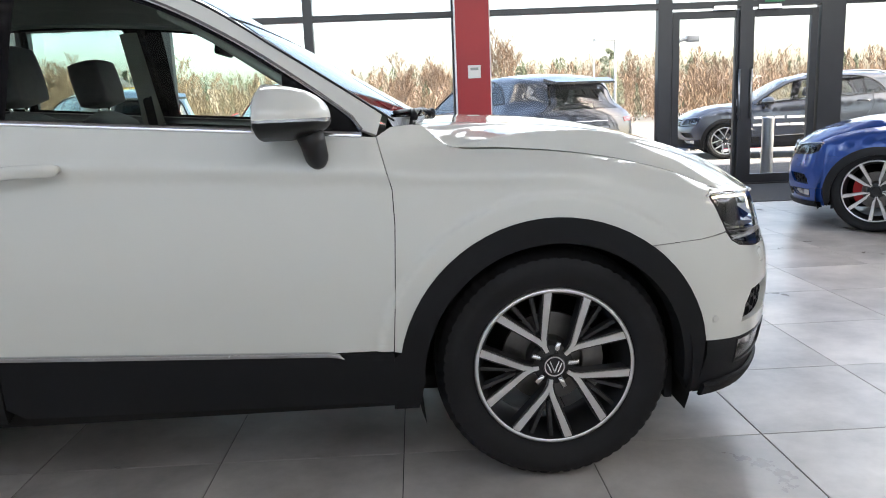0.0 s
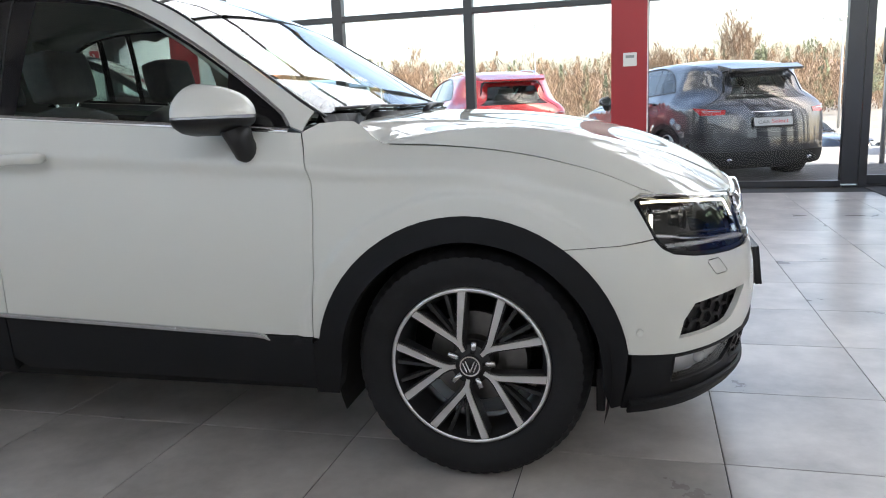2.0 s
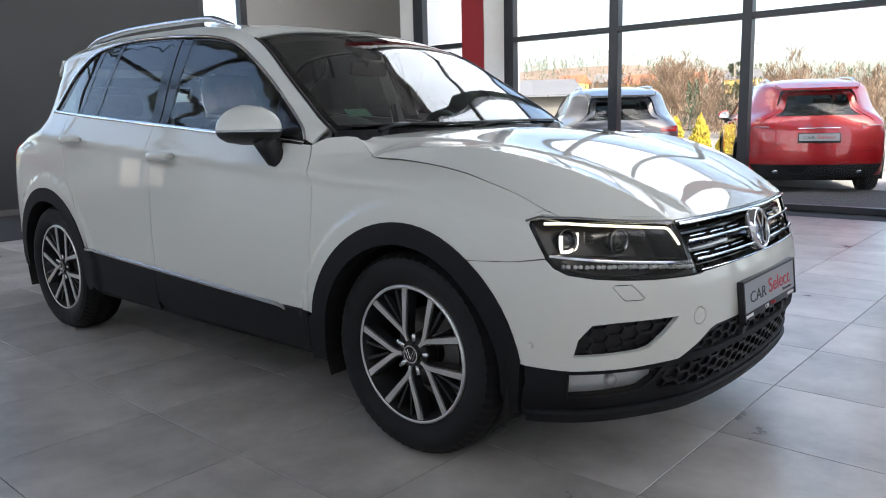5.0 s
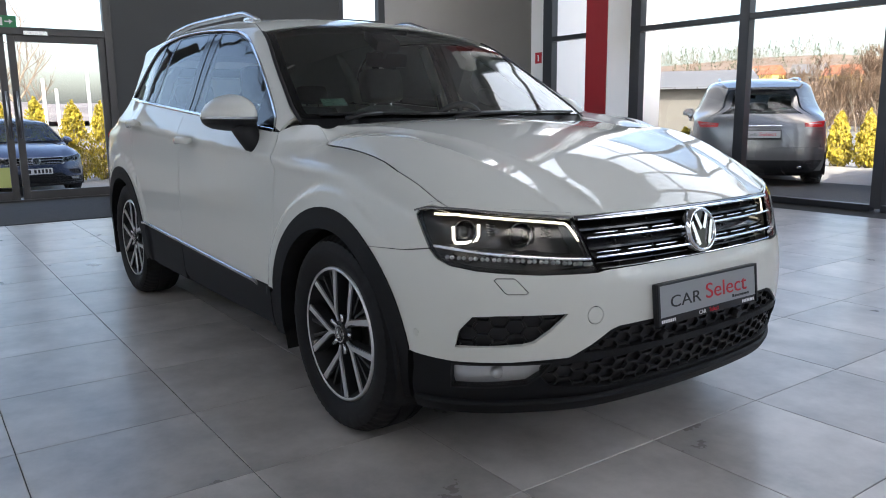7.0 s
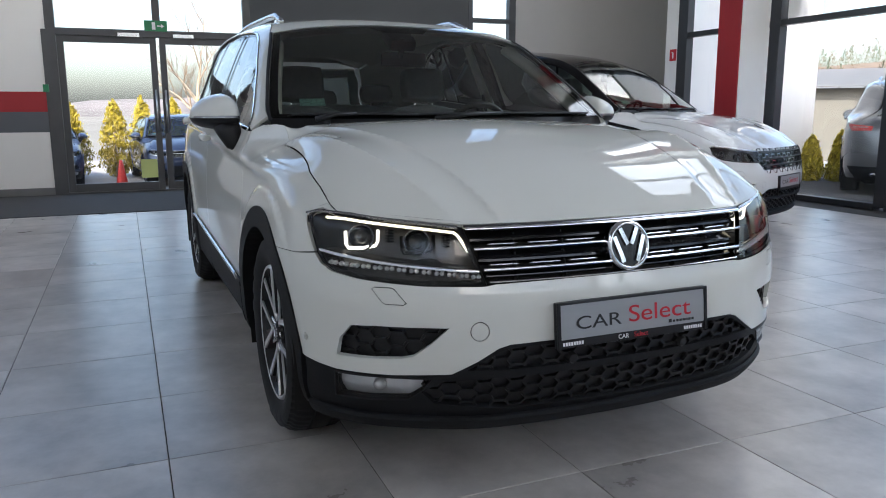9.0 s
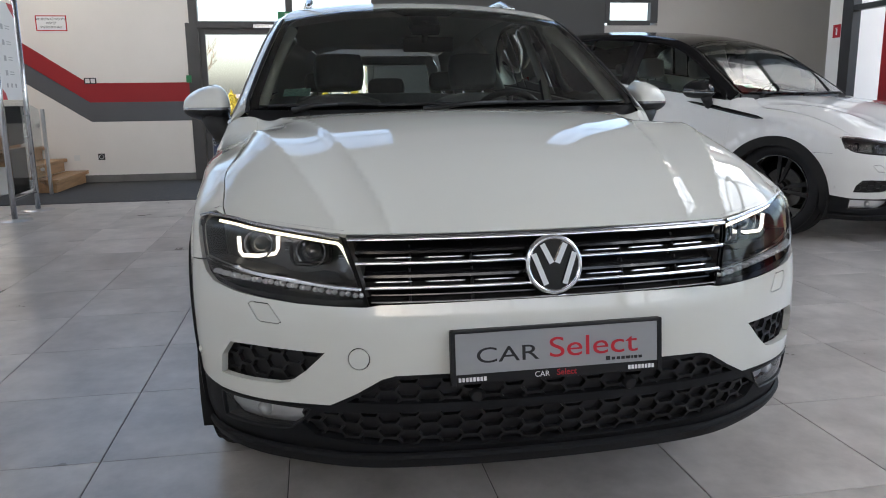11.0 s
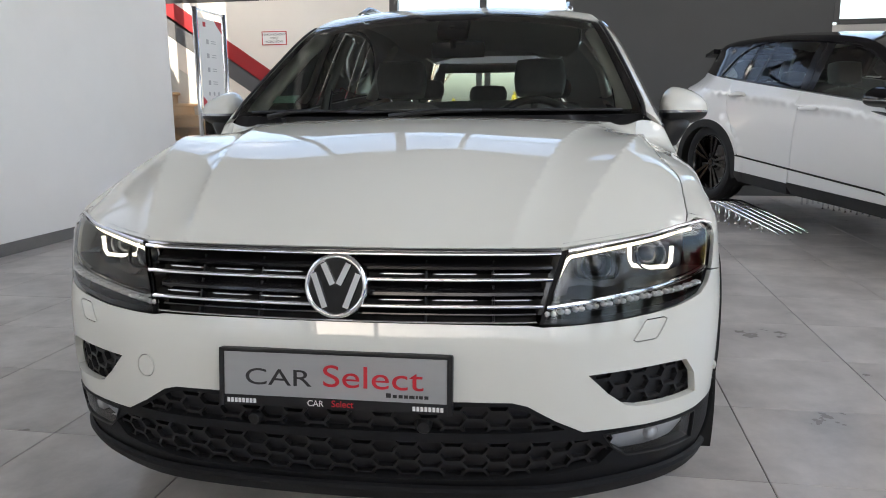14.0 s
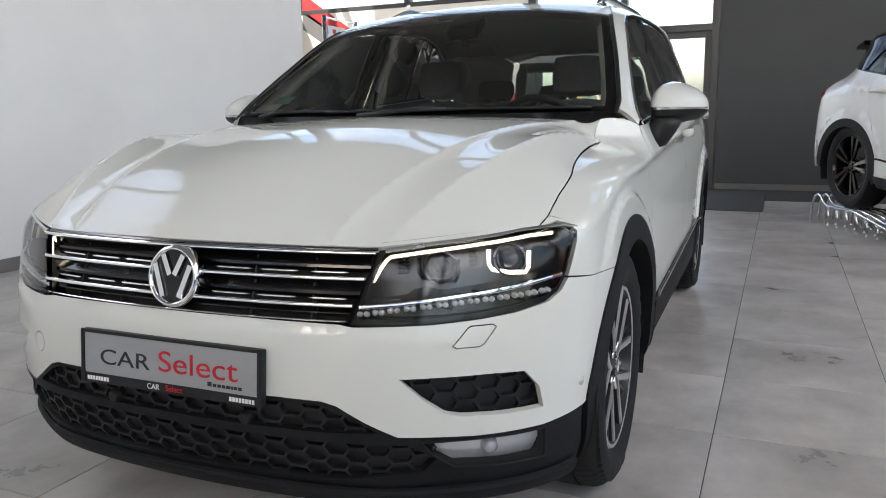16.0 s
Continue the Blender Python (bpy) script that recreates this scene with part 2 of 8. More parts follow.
    def ux(self, x):
        """u at which the outline has this x."""
        lo, hi = 0, len(self.pts) - 1
        while hi - lo > 1:
            mid = (lo + hi) // 2
            if self.pts[mid].x >= x:
                lo = mid
            else:
                hi = mid
        a, b = self.pts[lo].x, self.pts[hi].x
        return lerp(self.us[lo], self.us[hi], (x - a) / (b - a) if a != b else 0)


SUV_PLAN = [(0.905, 0), (0.895, 0.25), (0.865, 0.45), (0.80, 0.60), (0.70, 0.745), (0.585, 0.841), (0.46, 0.894), (0.30, 0.911),
            (0, 0.916), (-1.0, 0.92), (-2.3, 0.92), (-2.9, 0.91), (-3.25, 0.86), (-3.46, 0.70), (-3.55, 0.42), (-3.58, 0)]
SUV_FRONT = [(0.14, 0.22), (0.20, 0.13), (0.25, 0.085), (0.32, 0.055), (0.42, 0.038), (0.50, 0.034), (0.57, 0.038), (0.62, 0.047), (0.65, 0.058),
             (0.70, 0.075), (0.76, 0.095), (0.82, 0.12), (0.87, 0.155), (0.92, 0.22), (1.0, 0.4)]
SUV_SIDE = [(0.14, 0.16), (0.20, 0.075), (0.26, 0.032), (0.33, 0.014), (0.42, 0.008), (0.50, 0.002), (0.60, 0), (0.75, 0.007), (0.86, 0.019), (0.905, 0.0225), (0.935, 0.0135), (0.945, 0.0125),
            (0.965, 0.022), (1.03, 0.055), (1.10, 0.09), (1.25, 0.15), (1.40, 0.22), (1.50, 0.28), (1.56, 0.34), (1.62, 0.44)]
SUV_REAR = [(0.14, 0.2), (0.25, 0.05), (0.35, 0.01), (0.5, 0), (0.7, 0.015), (0.9, 0.04), (1.05, 0.09), (1.3, 0.24), (1.55, 0.42), (1.62, 0.5)]
SUV_TOP = [(-3.4, 1.40), (-3.1, 1.50), (-2.7, 1.56), (-2.2, 1.59), (-1.7, 1.585), (-1.3, 1.548), (-1.045, 1.47), (-0.74, 1.285), (-0.44, 1.085), (-0.3, 0.99)]


import functools

# ---- building blocks ----
from mathutils.geometry import delaunay_2d_cdt


def put(name, me, mat, parent=None, label=""):
    ob = new(name, me)
    if mat is not None:
        for k in (mat if isinstance(mat, (list, tuple)) else (mat,)):
            me.materials.append(k)
    if parent is not None:
        ob.parent = parent
    if label:
        ob["label"] = label
    return ob


def part(name, bm, mat, parent=None, label="", smooth_faces=False, sharp=None):
    """Links a bmesh as one mesh object under a thing or a part."""
    me = bpy.data.meshes.new(name)
    bmesh.ops.recalc_face_normals(bm, faces=bm.faces) if len(bm.faces) < 60000 else None
    for f in bm.faces:
        f.smooth = smooth_faces or sharp is not None
    if sharp is not None:
        lim = radians(sharp)
        for e in bm.edges:
            if len(e.link_faces) == 2 and e.calc_face_angle(0) > lim:
                e.smooth = False
    bm.to_mesh(me)
    bm.free()
    return put(name, me, mat, parent, label)


def thing(name, label, category, m=None, group="", kind=""):
    ob = new(name)
    ob.empty_display_size = 0.1
    if m is not None:
        ob.matrix_world = m
    return tagged(ob, label, category, group, kind)


def add_box(bm, a, b, bevel=0.0, m=None, seg=2):
    vs = [bm.verts.new((x, y, z)) for z in (a[2], b[2]) for y in (a[1], b[1]) for x in (a[0], b[0])]
    fs = [bm.faces.new([vs[i] for i in q]) for q in ((0, 2, 3, 1), (4, 5, 7, 6), (0, 1, 5, 4), (2, 6, 7, 3), (0, 4, 6, 2), (1, 3, 7, 5))]
    geo = vs
    if bevel:
        es = list({e for f in fs for e in f.edges})
        r = bmesh.ops.bevel(bm, geom=es, offset=bevel, segments=seg, affect="EDGES", profile=0.6)
        geo = list({v for f in r["faces"] for v in f.verts} | {v for v in vs if v.is_valid})
    if m is not None:
        bmesh.ops.transform(bm, matrix=m, verts=[v for v in geo if v.is_valid])
    return geo


def box_mesh(a, b, bevel=0.0, m=None):
    bm = bmesh.new()
    add_box(bm, a, b, bevel, m)
    return bm


def add_tube(bm, pts, r, seg=10, closed=False, caps=True, flat=1.0, up=None):
    """A round bar along points; r may be a list; flat squeezes it across the up direction."""
    pts = [Vector(p) for p in pts]
    n = len(pts)
    rs = r if isinstance(r, (list, tuple)) else [r] * n
    rings, ref = [], up
    for i, p in enumerate(pts):
        t = (pts[(i + 1) % n] - pts[i - 1]) if closed else (pts[min(i + 1, n - 1)] - pts[max(i - 1, 0)])
        t.normalize()
        if ref is None:
            ref = Vector((0, 0, 1)) if abs(t.z) < 0.9 else Vector((1, 0, 0))
        a = Vector(ref) - t * t.dot(Vector(ref))
        a.normalize()
        if up is None:
            ref = a
        b = t.cross(a)
        rings.append([bm.verts.new(p + (a * math.sin(k * 2 * math.pi / seg) * flat + b * math.cos(k * 2 * math.pi / seg)) * rs[i]) for k in range(seg)])
    for i in range(n if closed else n - 1):
        p, q = rings[i], rings[(i + 1) % n]
        for k in range(seg):
            bm.faces.new((p[k], p[(k + 1) % seg], q[(k + 1) % seg], q[k]))
    if caps and not closed:
        bm.faces.new(rings[0][::-1])
        bm.faces.new(rings[-1])


def add_lathe(bm, profile, axis=Vector((0, 1, 0)), centre=Vector((0, 0, 0)), seg=64, start=0.0, turn=2 * math.pi):
    """Turns (radius, along) pairs about an axis."""
    axis = Vector(axis).normalized()
    a = axis.orthogonal().normalized() if abs(axis.y) < 0.9 else Vector((1, 0, 0))
    b = axis.cross(a)
    full = abs(turn - 2 * math.pi) < 1e-6
    rings = []
    for k in range(seg if full else seg + 1):
        w = start + turn * k / seg
        d = a * math.cos(w) + b * math.sin(w)
        rings.append([bm.verts.new(Vector(centre) + d * r + axis * h) for r, h in profile])
    for k in range(seg):
        p, q = rings[k], rings[(k + 1) % len(rings)]
        for i in range(len(profile) - 1):
            if profile[i][0] < 1e-6 and profile[i + 1][0] < 1e-6:
                continue
            bm.faces.new((p[i], p[i + 1], q[i + 1], q[i]))


def add_prism(bm, outline, fa, fb):
    """A closed solid between two mappings of one outline."""
    a, b = [bm.verts.new(fa(*q)) for q in outline], [bm.verts.new(fb(*q)) for q in outline]
    n = len(outline)
    bm.faces.new(a)
    bm.faces.new(b[::-1])
    for i in range(n):
        bm.faces.new((a[i], b[i], b[(i + 1) % n], a[(i + 1) % n]))


def inside(p, poly):
    x, y = p
    hit = False
    for i in range(len(poly)):
        (x1, y1), (x2, y2) = poly[i - 1], poly[i]
        if (y1 > y) != (y2 > y) and x < (x2 - x1) * (y - y1) / (y2 - y1) + x1:
            hit = not hit
    return hit


def resample(poly, step, closed=True):
    out = []
    for i in range(len(poly) if closed else len(poly) - 1):
        a, b = Vector(poly[i][:2]), Vector(poly[(i + 1) % len(poly)][:2])
        n = max(1, math.ceil((b - a).length / step))
        out += [tuple(a.lerp(b, k / n)) for k in range(n)]
    if not closed:
        out.append(tuple(poly[-1][:2]))
    return out


def area(poly):
    return 0.5 * sum(poly[i - 1][0] * poly[i][1] - poly[i][0] * poly[i - 1][1] for i in range(len(poly)))


def shrink(poly, gap):
    if area(poly) < 0:
        poly = poly[::-1]
    out, n = [], len(poly)
    for i in range(n):
        a, b, c = Vector(poly[i - 1]), Vector(poly[i]), Vector(poly[(i + 1) % n])
        d1, d2 = (b - a), (c - b)
        if d1.length < 1e-6 or d2.length < 1e-6:
            out.append(tuple(b))
            continue
        d1.normalize(), d2.normalize()
        m = Vector((-d1.y - d2.y, d1.x + d2.x))
        k = max(0.4, m.length / 2)
        m.normalize()
        out.append(tuple(b + m * (gap / k)))
    return out


def skin(name, at, normal, outline, mat, parent, label="", step=0.04, gap=0.002, depth=0.012, holes=(), edge_step=None):
    """A panel cut out of a curved surface by an outline (and holes) on its map, with edges turned in."""
    es = edge_step or step * 0.5
    rings = [resample(shrink(outline, gap) if gap else (outline if area(outline) > 0 else outline[::-1]), es)]
    rings += [resample(shrink(h, -gap) if gap else h, es) for h in holes]
    pts, edges = [], []
    for ring in rings:
        o = len(pts)
        pts += ring
        edges += [(o + i, o + (i + 1) % len(ring)) for i in range(len(ring))]
    xs, ys = [p[0] for p in rings[0]], [p[1] for p in rings[0]]
    border = np.array(pts)
    x = min(xs) + step * 0.5
    row = 0
    while x < max(xs):
        y = min(ys) + step * (0.5 if row % 2 else 0.25)
        while y < max(ys):
            if inside((x, y), rings[0]) and not any(inside((x, y), h) for h in rings[1:]):
                if ((border - (x, y)) ** 2).sum(1).min() > (0.3 * step) ** 2:
                    pts.append((x, y))
            y += step
        x += step
        row += 1
    co, _, faces = delaunay_2d_cdt([Vector(p) for p in pts], edges, [], 0, 1e-6)[:3]
    keep = []
    for f in faces:
        c = (sum(co[i].x for i in f) / 3, sum(co[i].y for i in f) / 3)
        if inside(c, rings[0]) and not any(inside(c, h) for h in rings[1:]):
            keep.append(tuple(f))
    p3, nn = [at(*c) for c in co], [normal(*c) for c in co]
    out = []
    for f in keep:
        a, b, c = (p3[i] for i in f)
        out.append(f if (b - a).cross(c - a).dot(nn[f[0]]) > 0 else f[::-1])
    verts, norms, faces3 = list(p3), list(nn), list(out)
    if depth:
        count = {}
        for f in out:
            for i in range(3):
                e = (f[i], f[(i + 1) % 3])
                count[e] = count.get(e, 0) + 1
        for (i, j) in [e for e in count if (e[1], e[0]) not in count]:
            a, b = p3[i], p3[j]
            side = (b - a).cross(nn[i])
            side.normalize()
            k = len(verts)
            verts += [a, b, b - nn[j] * depth, a - nn[i] * depth]
            norms += [side] * 4
            faces3.append((k + 1, k, k + 3, k + 2))
    me = bpy.data.meshes.new(name)
    me.from_pydata([tuple(v) for v in verts], [], faces3)
    me.polygons.foreach_set("use_smooth", [True] * len(me.polygons))
    me.update()
    me.normals_split_custom_set_from_vertices([tuple(v) for v in norms])
    return put(name, me, mat, parent, label)


def ribbon(bm, at, normal, path, w, t, out=0.0, closed=False, taper=1.0):
    """A bar laid along a path on a curved surface: w across, t proud, rounded on top."""
    pts = [at(*q) for q in path]
    nor = [normal(*q) for q in path]
    n = len(pts)
    rings = []
    for i in range(n):
        d = pts[(i + 1) % n] - pts[i - 1] if closed else pts[min(i + 1, n - 1)] - pts[max(i - 1, 0)]
        d.normalize()
        side = nor[i].cross(d).normalized()
        ww = w[i] if isinstance(w, (list, tuple)) else w
        rings.append([bm.verts.new(pts[i] + side * (a * ww * 0.5) + nor[i] * (out + b * t)) for a, b in
                      ((-1, 0), (-1, 0.55), (-0.72, 0.92), (0, 1), (0.72, 0.92), (1, 0.55), (1, 0))])
    for i in range(n if closed else n - 1):
        p, q = rings[i], rings[(i + 1) % n]
        for k in range(7):
            bm.faces.new((p[k], p[(k + 1) % 7], q[(k + 1) % 7], q[k]))
    if not closed:
        bm.faces.new(rings[0])
        bm.faces.new(rings[-1][::-1])


def both(path, step):
    return resample(path, step, closed=False)


def text_part(name, words, size, m, mat, parent, thick=0.0006, align="CENTER", label="", spacing=1.0, bold=0.0):
    """Letters in the built-in font, turned into a mesh."""
    cu = bpy.data.curves.new(name, "FONT")
    cu.body, cu.size, cu.align_x, cu.align_y, cu.extrude, cu.space_character, cu.offset = words, size, align, "CENTER", thick, spacing, bold
    tmp = new(name + "_outline", cu)
    dg = bpy.context.evaluated_depsgraph_get()
    dg.update()
    me = bpy.data.meshes.new_from_object(tmp.evaluated_get(dg))
    bpy.data.objects.remove(tmp)
    bpy.data.curves.remove(cu)
    me.name = name
    me.materials.clear()
    me.transform(m)
    return put(name, me, mat, parent, label)


# ---- the hall ----
TILE = material("grey_concrete_look_tile", (0.47, 0.445, 0.425), 0.30, spec=0.5, mottle=0.36, scale=2.4, vary=0.07, bump=0.00006, bump_scale=60, rough_vary=0.03)
GROUT = material("dark_grout", (0.05, 0.05, 0.05), 0.9, mottle=0.2, scale=20)
WHITE_WALL = material("white_wall_paint", (0.84, 0.835, 0.82), 0.7, mottle=0.03, scale=1.2, bump=0.0004, bump_scale=180)
CREAM_WALL = material("cream_wall_paint", (0.80, 0.765, 0.72), 0.75, mottle=0.03, scale=1.0, bump=0.0004, bump_scale=180)
GREY_WALL = material("light_grey_wall_paint", (0.52, 0.51, 0.50), 0.75, mottle=0.03, scale=1.0, bump=0.0004, bump_scale=180)
DARK_WALL = material("anthracite_wall_paint", (0.058, 0.061, 0.065), 0.6, mottle=0.05, scale=1.5, bump=0.0003, bump_scale=200)
RED_PAINT = material("signal_red_paint", (0.33, 0.012, 0.018), 0.45, mottle=0.05, scale=2, bump=0.0002, bump_scale=200)
BAND_GREY = material("grey_band_paint", (0.10, 0.105, 0.115), 0.6, mottle=0.05, scale=2, bump=0.0002, bump_scale=200)
FRAME = material("anthracite_aluminium", (0.045, 0.047, 0.052), 0.38, 0.4, mottle=0.06, scale=6)
DOOR_FRAME = material("bronze_grey_aluminium", (0.085, 0.083, 0.085), 0.42, 0.4, mottle=0.06, scale=6)
SKIRTING = material("grey_skirting_tile", (0.17, 0.165, 0.16), 0.5, mottle=0.12, scale=6, bump=0.0003, bump_scale=90)
MAT = material("charcoal_ribbed_matting", (0.055, 0.056, 0.06), 0.95, mottle=0.2, scale=15, bump=0.002, bump_scale=220)
PANE = glass("window_pane", (0.95, 0.965, 0.96), ior=1.45)
CEILING = material("grey_ceiling_paint", (0.20, 0.20, 0.205), 0.85, mottle=0.03, scale=0.8, bump=0.0006, bump_scale=60)
STEEL = material("brushed_steel", (0.55, 0.56, 0.57), 0.28, 1.0, mottle=0.08, scale=12, stretch=(1, 1, 0.1))
WHITE_PLASTIC = material("white_plastic", (0.72, 0.72, 0.70), 0.4)
WOOD = material("oak_step_wood", (0.42, 0.25, 0.125), 0.45, mottle=0.28, scale=7, stretch=(0.25, 3, 3), bump=0.0004, bump_scale=60)
GREEN_SIGN = material("green_exit_sign", (0.03, 0.22, 0.09), 0.4)
PRINT_WHITE = material("white_print", (0.8, 0.8, 0.8), 0.5)
PRINT_RED = material("red_print", (0.5, 0.012, 0.025), 0.45)
GREY_PRINT = material("grey_print", (0.45, 0.45, 0.46), 0.6)
PRINT_BLACK = material("black_print", (0.012, 0.012, 0.013), 0.5)

X0, X1, Y0, Y1, H = -8.95, 11.0, -3.9, 6.40, 7.2


def structure(name, bm, mat, label="", parent=None, sharp=None):
    return tagged(part(name, bm, mat, parent, "", sharp=sharp), label, kind="structure")


# the floor slab, and its tiles (the last lines of the file lay those)
floor = structure("floor", box_mesh((X0 - 0.3, -6.2, -0.30), (X1 + 0.3, 9.2, -0.003)), GROUT, "grey tiled showroom floor with dark joints")
# overhangs the south and end walls: an unseen sunshade added over their windows
structure("ceiling", box_mesh((X0 - 0.4, -6.4, H), (X1 + 2.6, 6.75, H + 0.3)), CEILING, "grey plain ceiling with an added overhang as sunshade")
structure("ceiling_alcove", box_mesh((X0 - 0.4, 6.75, H), (-6.7, 9.3, H + 0.3)), CEILING, "grey plain ceiling with an added overhang as sunshade over the alcove")

# the wall behind the parked car, with its glazed entrance
def wall(name, a, b, mat, label):
    return structure(name, box_mesh(a, b), mat, label)


wall("wall_west", (X0 - 0.3, -6.2, 0), (X0, -2.22, 2.75), CREAM_WALL, "cream plaster wall beside the stairs")
wall("wall_west_dark", (X0 - 0.3, 0.45, 0), (X0 + 0.004, 3.92, H), DARK_WALL, "anthracite painted wall beside the entrance")
wall("wall_west_grey", (X0 - 0.3, 4.78, 0), (X0, 9.2, H), GREY_WALL, "light grey plaster wall")
wall("wall_west_sill", (X0 - 0.3, 3.92, 0), (X0, 4.78, 2.18), GREY_WALL, "light grey wall under a narrow window")
wall("wall_alcove", (-8.95, 9.0, 0), (-7.1, 9.2, H), GREY_WALL, "light grey alcove wall")
wall("wall_pier", (-7.1, Y1, 0), (-6.76, 9.2, H), WHITE_WALL, "white pier beside the glazed front")
# the white partition on the other side, open towards the stairs, and windows high above it
wall("wall_south", (-5.55, Y0 - 0.2, 0), (X1, Y0, 2.55), WHITE_WALL, "white painted partition wall")
wall("wall_south_top", (-5.55, Y0 - 0.2, 6.95), (X1, Y0, H), WHITE_WALL, "white wall strip above the high windows")
wall("wall_stairs", (X0 - 0.3, -6.4, 0), (-5.35, -6.2, 2.75), CREAM_WALL, "cream wall behind the stairs")
wall("wall_stairs_end", (-5.55, -6.2, 0), (-5.35, Y0 - 0.2, H), CREAM_WALL, "cream wall beside the stairs")
for name, a, b in (("baseboard", (-5.55, Y0, 0), (X1, Y0 + 0.012, 0.10)), ("baseboard", (-5.562, Y0 - 0.2, 0), (-5.55, Y0 + 0.012, 0.10)),
                   ("baseboard", (X0, -5.2, 0), (X0 + 0.012, -2.25, 0.10)), ("baseboard", (X0 + 0.004, 0.47, 0), (X0 + 0.016, 3.92, 0.08)),
                   ("baseboard", (X0, 3.93, 0), (X0 + 0.012, 8.9, 0.08))):
    structure(name, box_mesh(a, b, 0.003), SKIRTING, "grey tile skirting")


def glazing(name, label, axis, at0, spans, levels, bar=0.07, deep=0.12, skip=(), mat=FRAME):
    """A glazed front: uprights at the given places, bars at the given heights, and a pane in every field."""
    top = thing(name, label, "window", kind="structure")
    low, high = levels[0], levels[-1]

    def place(s, d, z):
        return (s, at0 + d, z) if axis == "x" else (at0 + d, s, z)
    for s, w in spans:
        a, b = place(s - w / 2, -deep / 2, low), place(s + w / 2, deep / 2, high)
        part("mullion", box_mesh([min(p) for p in zip(a, b)], [max(p) for p in zip(a, b)], 0.004), mat, top)
    for (s0, w0), (s1, w1) in zip(spans, spans[1:]):
        for z in levels:
            if (round(s0, 2), z) in skip:
                continue
            a, b = place(s0 + w0 / 2, -deep * 0.46, z - bar / 2), place(s1 - w1 / 2, deep * 0.46, z + bar / 2)
            part("transom", box_mesh([min(p) for p in zip(a, b)], [max(p) for p in zip(a, b)], 0.003), mat, top)
        for z0, z1 in zip(levels, levels[1:]):
            if (round(s0, 2), "open", z0) in skip:
                continue
            a, b = place(s0 + w0 / 2, -0.004, z0 + bar / 2), place(s1 - w1 / 2, 0.004, z1 - bar / 2)
            bm = bmesh.new()
            mid = [place(s, 0, z) for s, z in ((s0 + w0 / 2, z0 + bar / 2), (s1 - w1 / 2, z0 + bar / 2), (s1 - w1 / 2, z1 - bar / 2), (s0 + w0 / 2, z1 - bar / 2))]
            bm.faces.new([bm.verts.new(p) for p in mid])
            ob = part("pane", bm, PANE, top)
            ob.visible_shadow = False
    return top


glazing("window_1", "tall anthracite aluminium window front with clear panes", "x", Y1,
        [(-6.66, 0.2), (-4.91, 0.17), (-3.24, 0.13), (-1.55, 0.11), (0.36, 0.42), (2.73, 0.17), (3.72, 0.15), (4.79, 0.30), (6.9, 0.12), (9.0, 0.12), (X1 - 0.1, 0.2)],
        [0.04, 2.19, 3.7, 5.4, H - 0.04], skip={(2.73, 0.04), (3.72, 0.04), (2.73, "open", 0.04), (3.72, "open", 0.04)})
glazing("window_2", "anthracite glazed fanlights above the entrance", "y", X0 - 0.05, [(-2.16, 0.12), (-0.83, 0.10), (0.40, 0.10)], [2.19, 3.6, 5.4, H - 0.04], mat=DOOR_FRAME)
glazing("window_3", "narrow high window with an anthracite frame", "y", X0 - 0.05, [(3.96, 0.08), (4.72, 0.12)], [2.22, 2.56, 4.6, H - 0.04])
glazing("window_4", "row of high windows above the partition", "x", Y0 - 0.1, [(x, 0.10) for x in (-5.5, -3.4, -1.3, 0.8, 2.9, 5.0, 7.1, 9.2, 10.95)], [2.58, 4.75, 6.92])
wall("wall_east", (X1, -6.2, 0), (X1 + 0.2, Y1, 4.6), WHITE_WALL, "white painted end wall")
# added window, never in view, there for the stair fill lamp
glazing("stair_fill_window", "added window out of view that lights the stairs", "x", -6.3, [(-9.2, 0.1), (-7.3, 0.1), (-5.4, 0.1)], [2.78, 4.9, H - 0.04])
glazing("window_7", "high windows above the cream wall", "y", X0 - 0.05, [(-6.25, 0.12), (-4.2, 0.1), (-2.28, 0.12)], [2.78, 4.9, H - 0.04])
glazing("window_5", "high windows in the end wall of the hall", "y", X1 + 0.05, [(y, 0.12) for y in (-3.84, -1.8, 0.25, 2.3, 4.35, 6.34)], [4.63, H - 0.04])


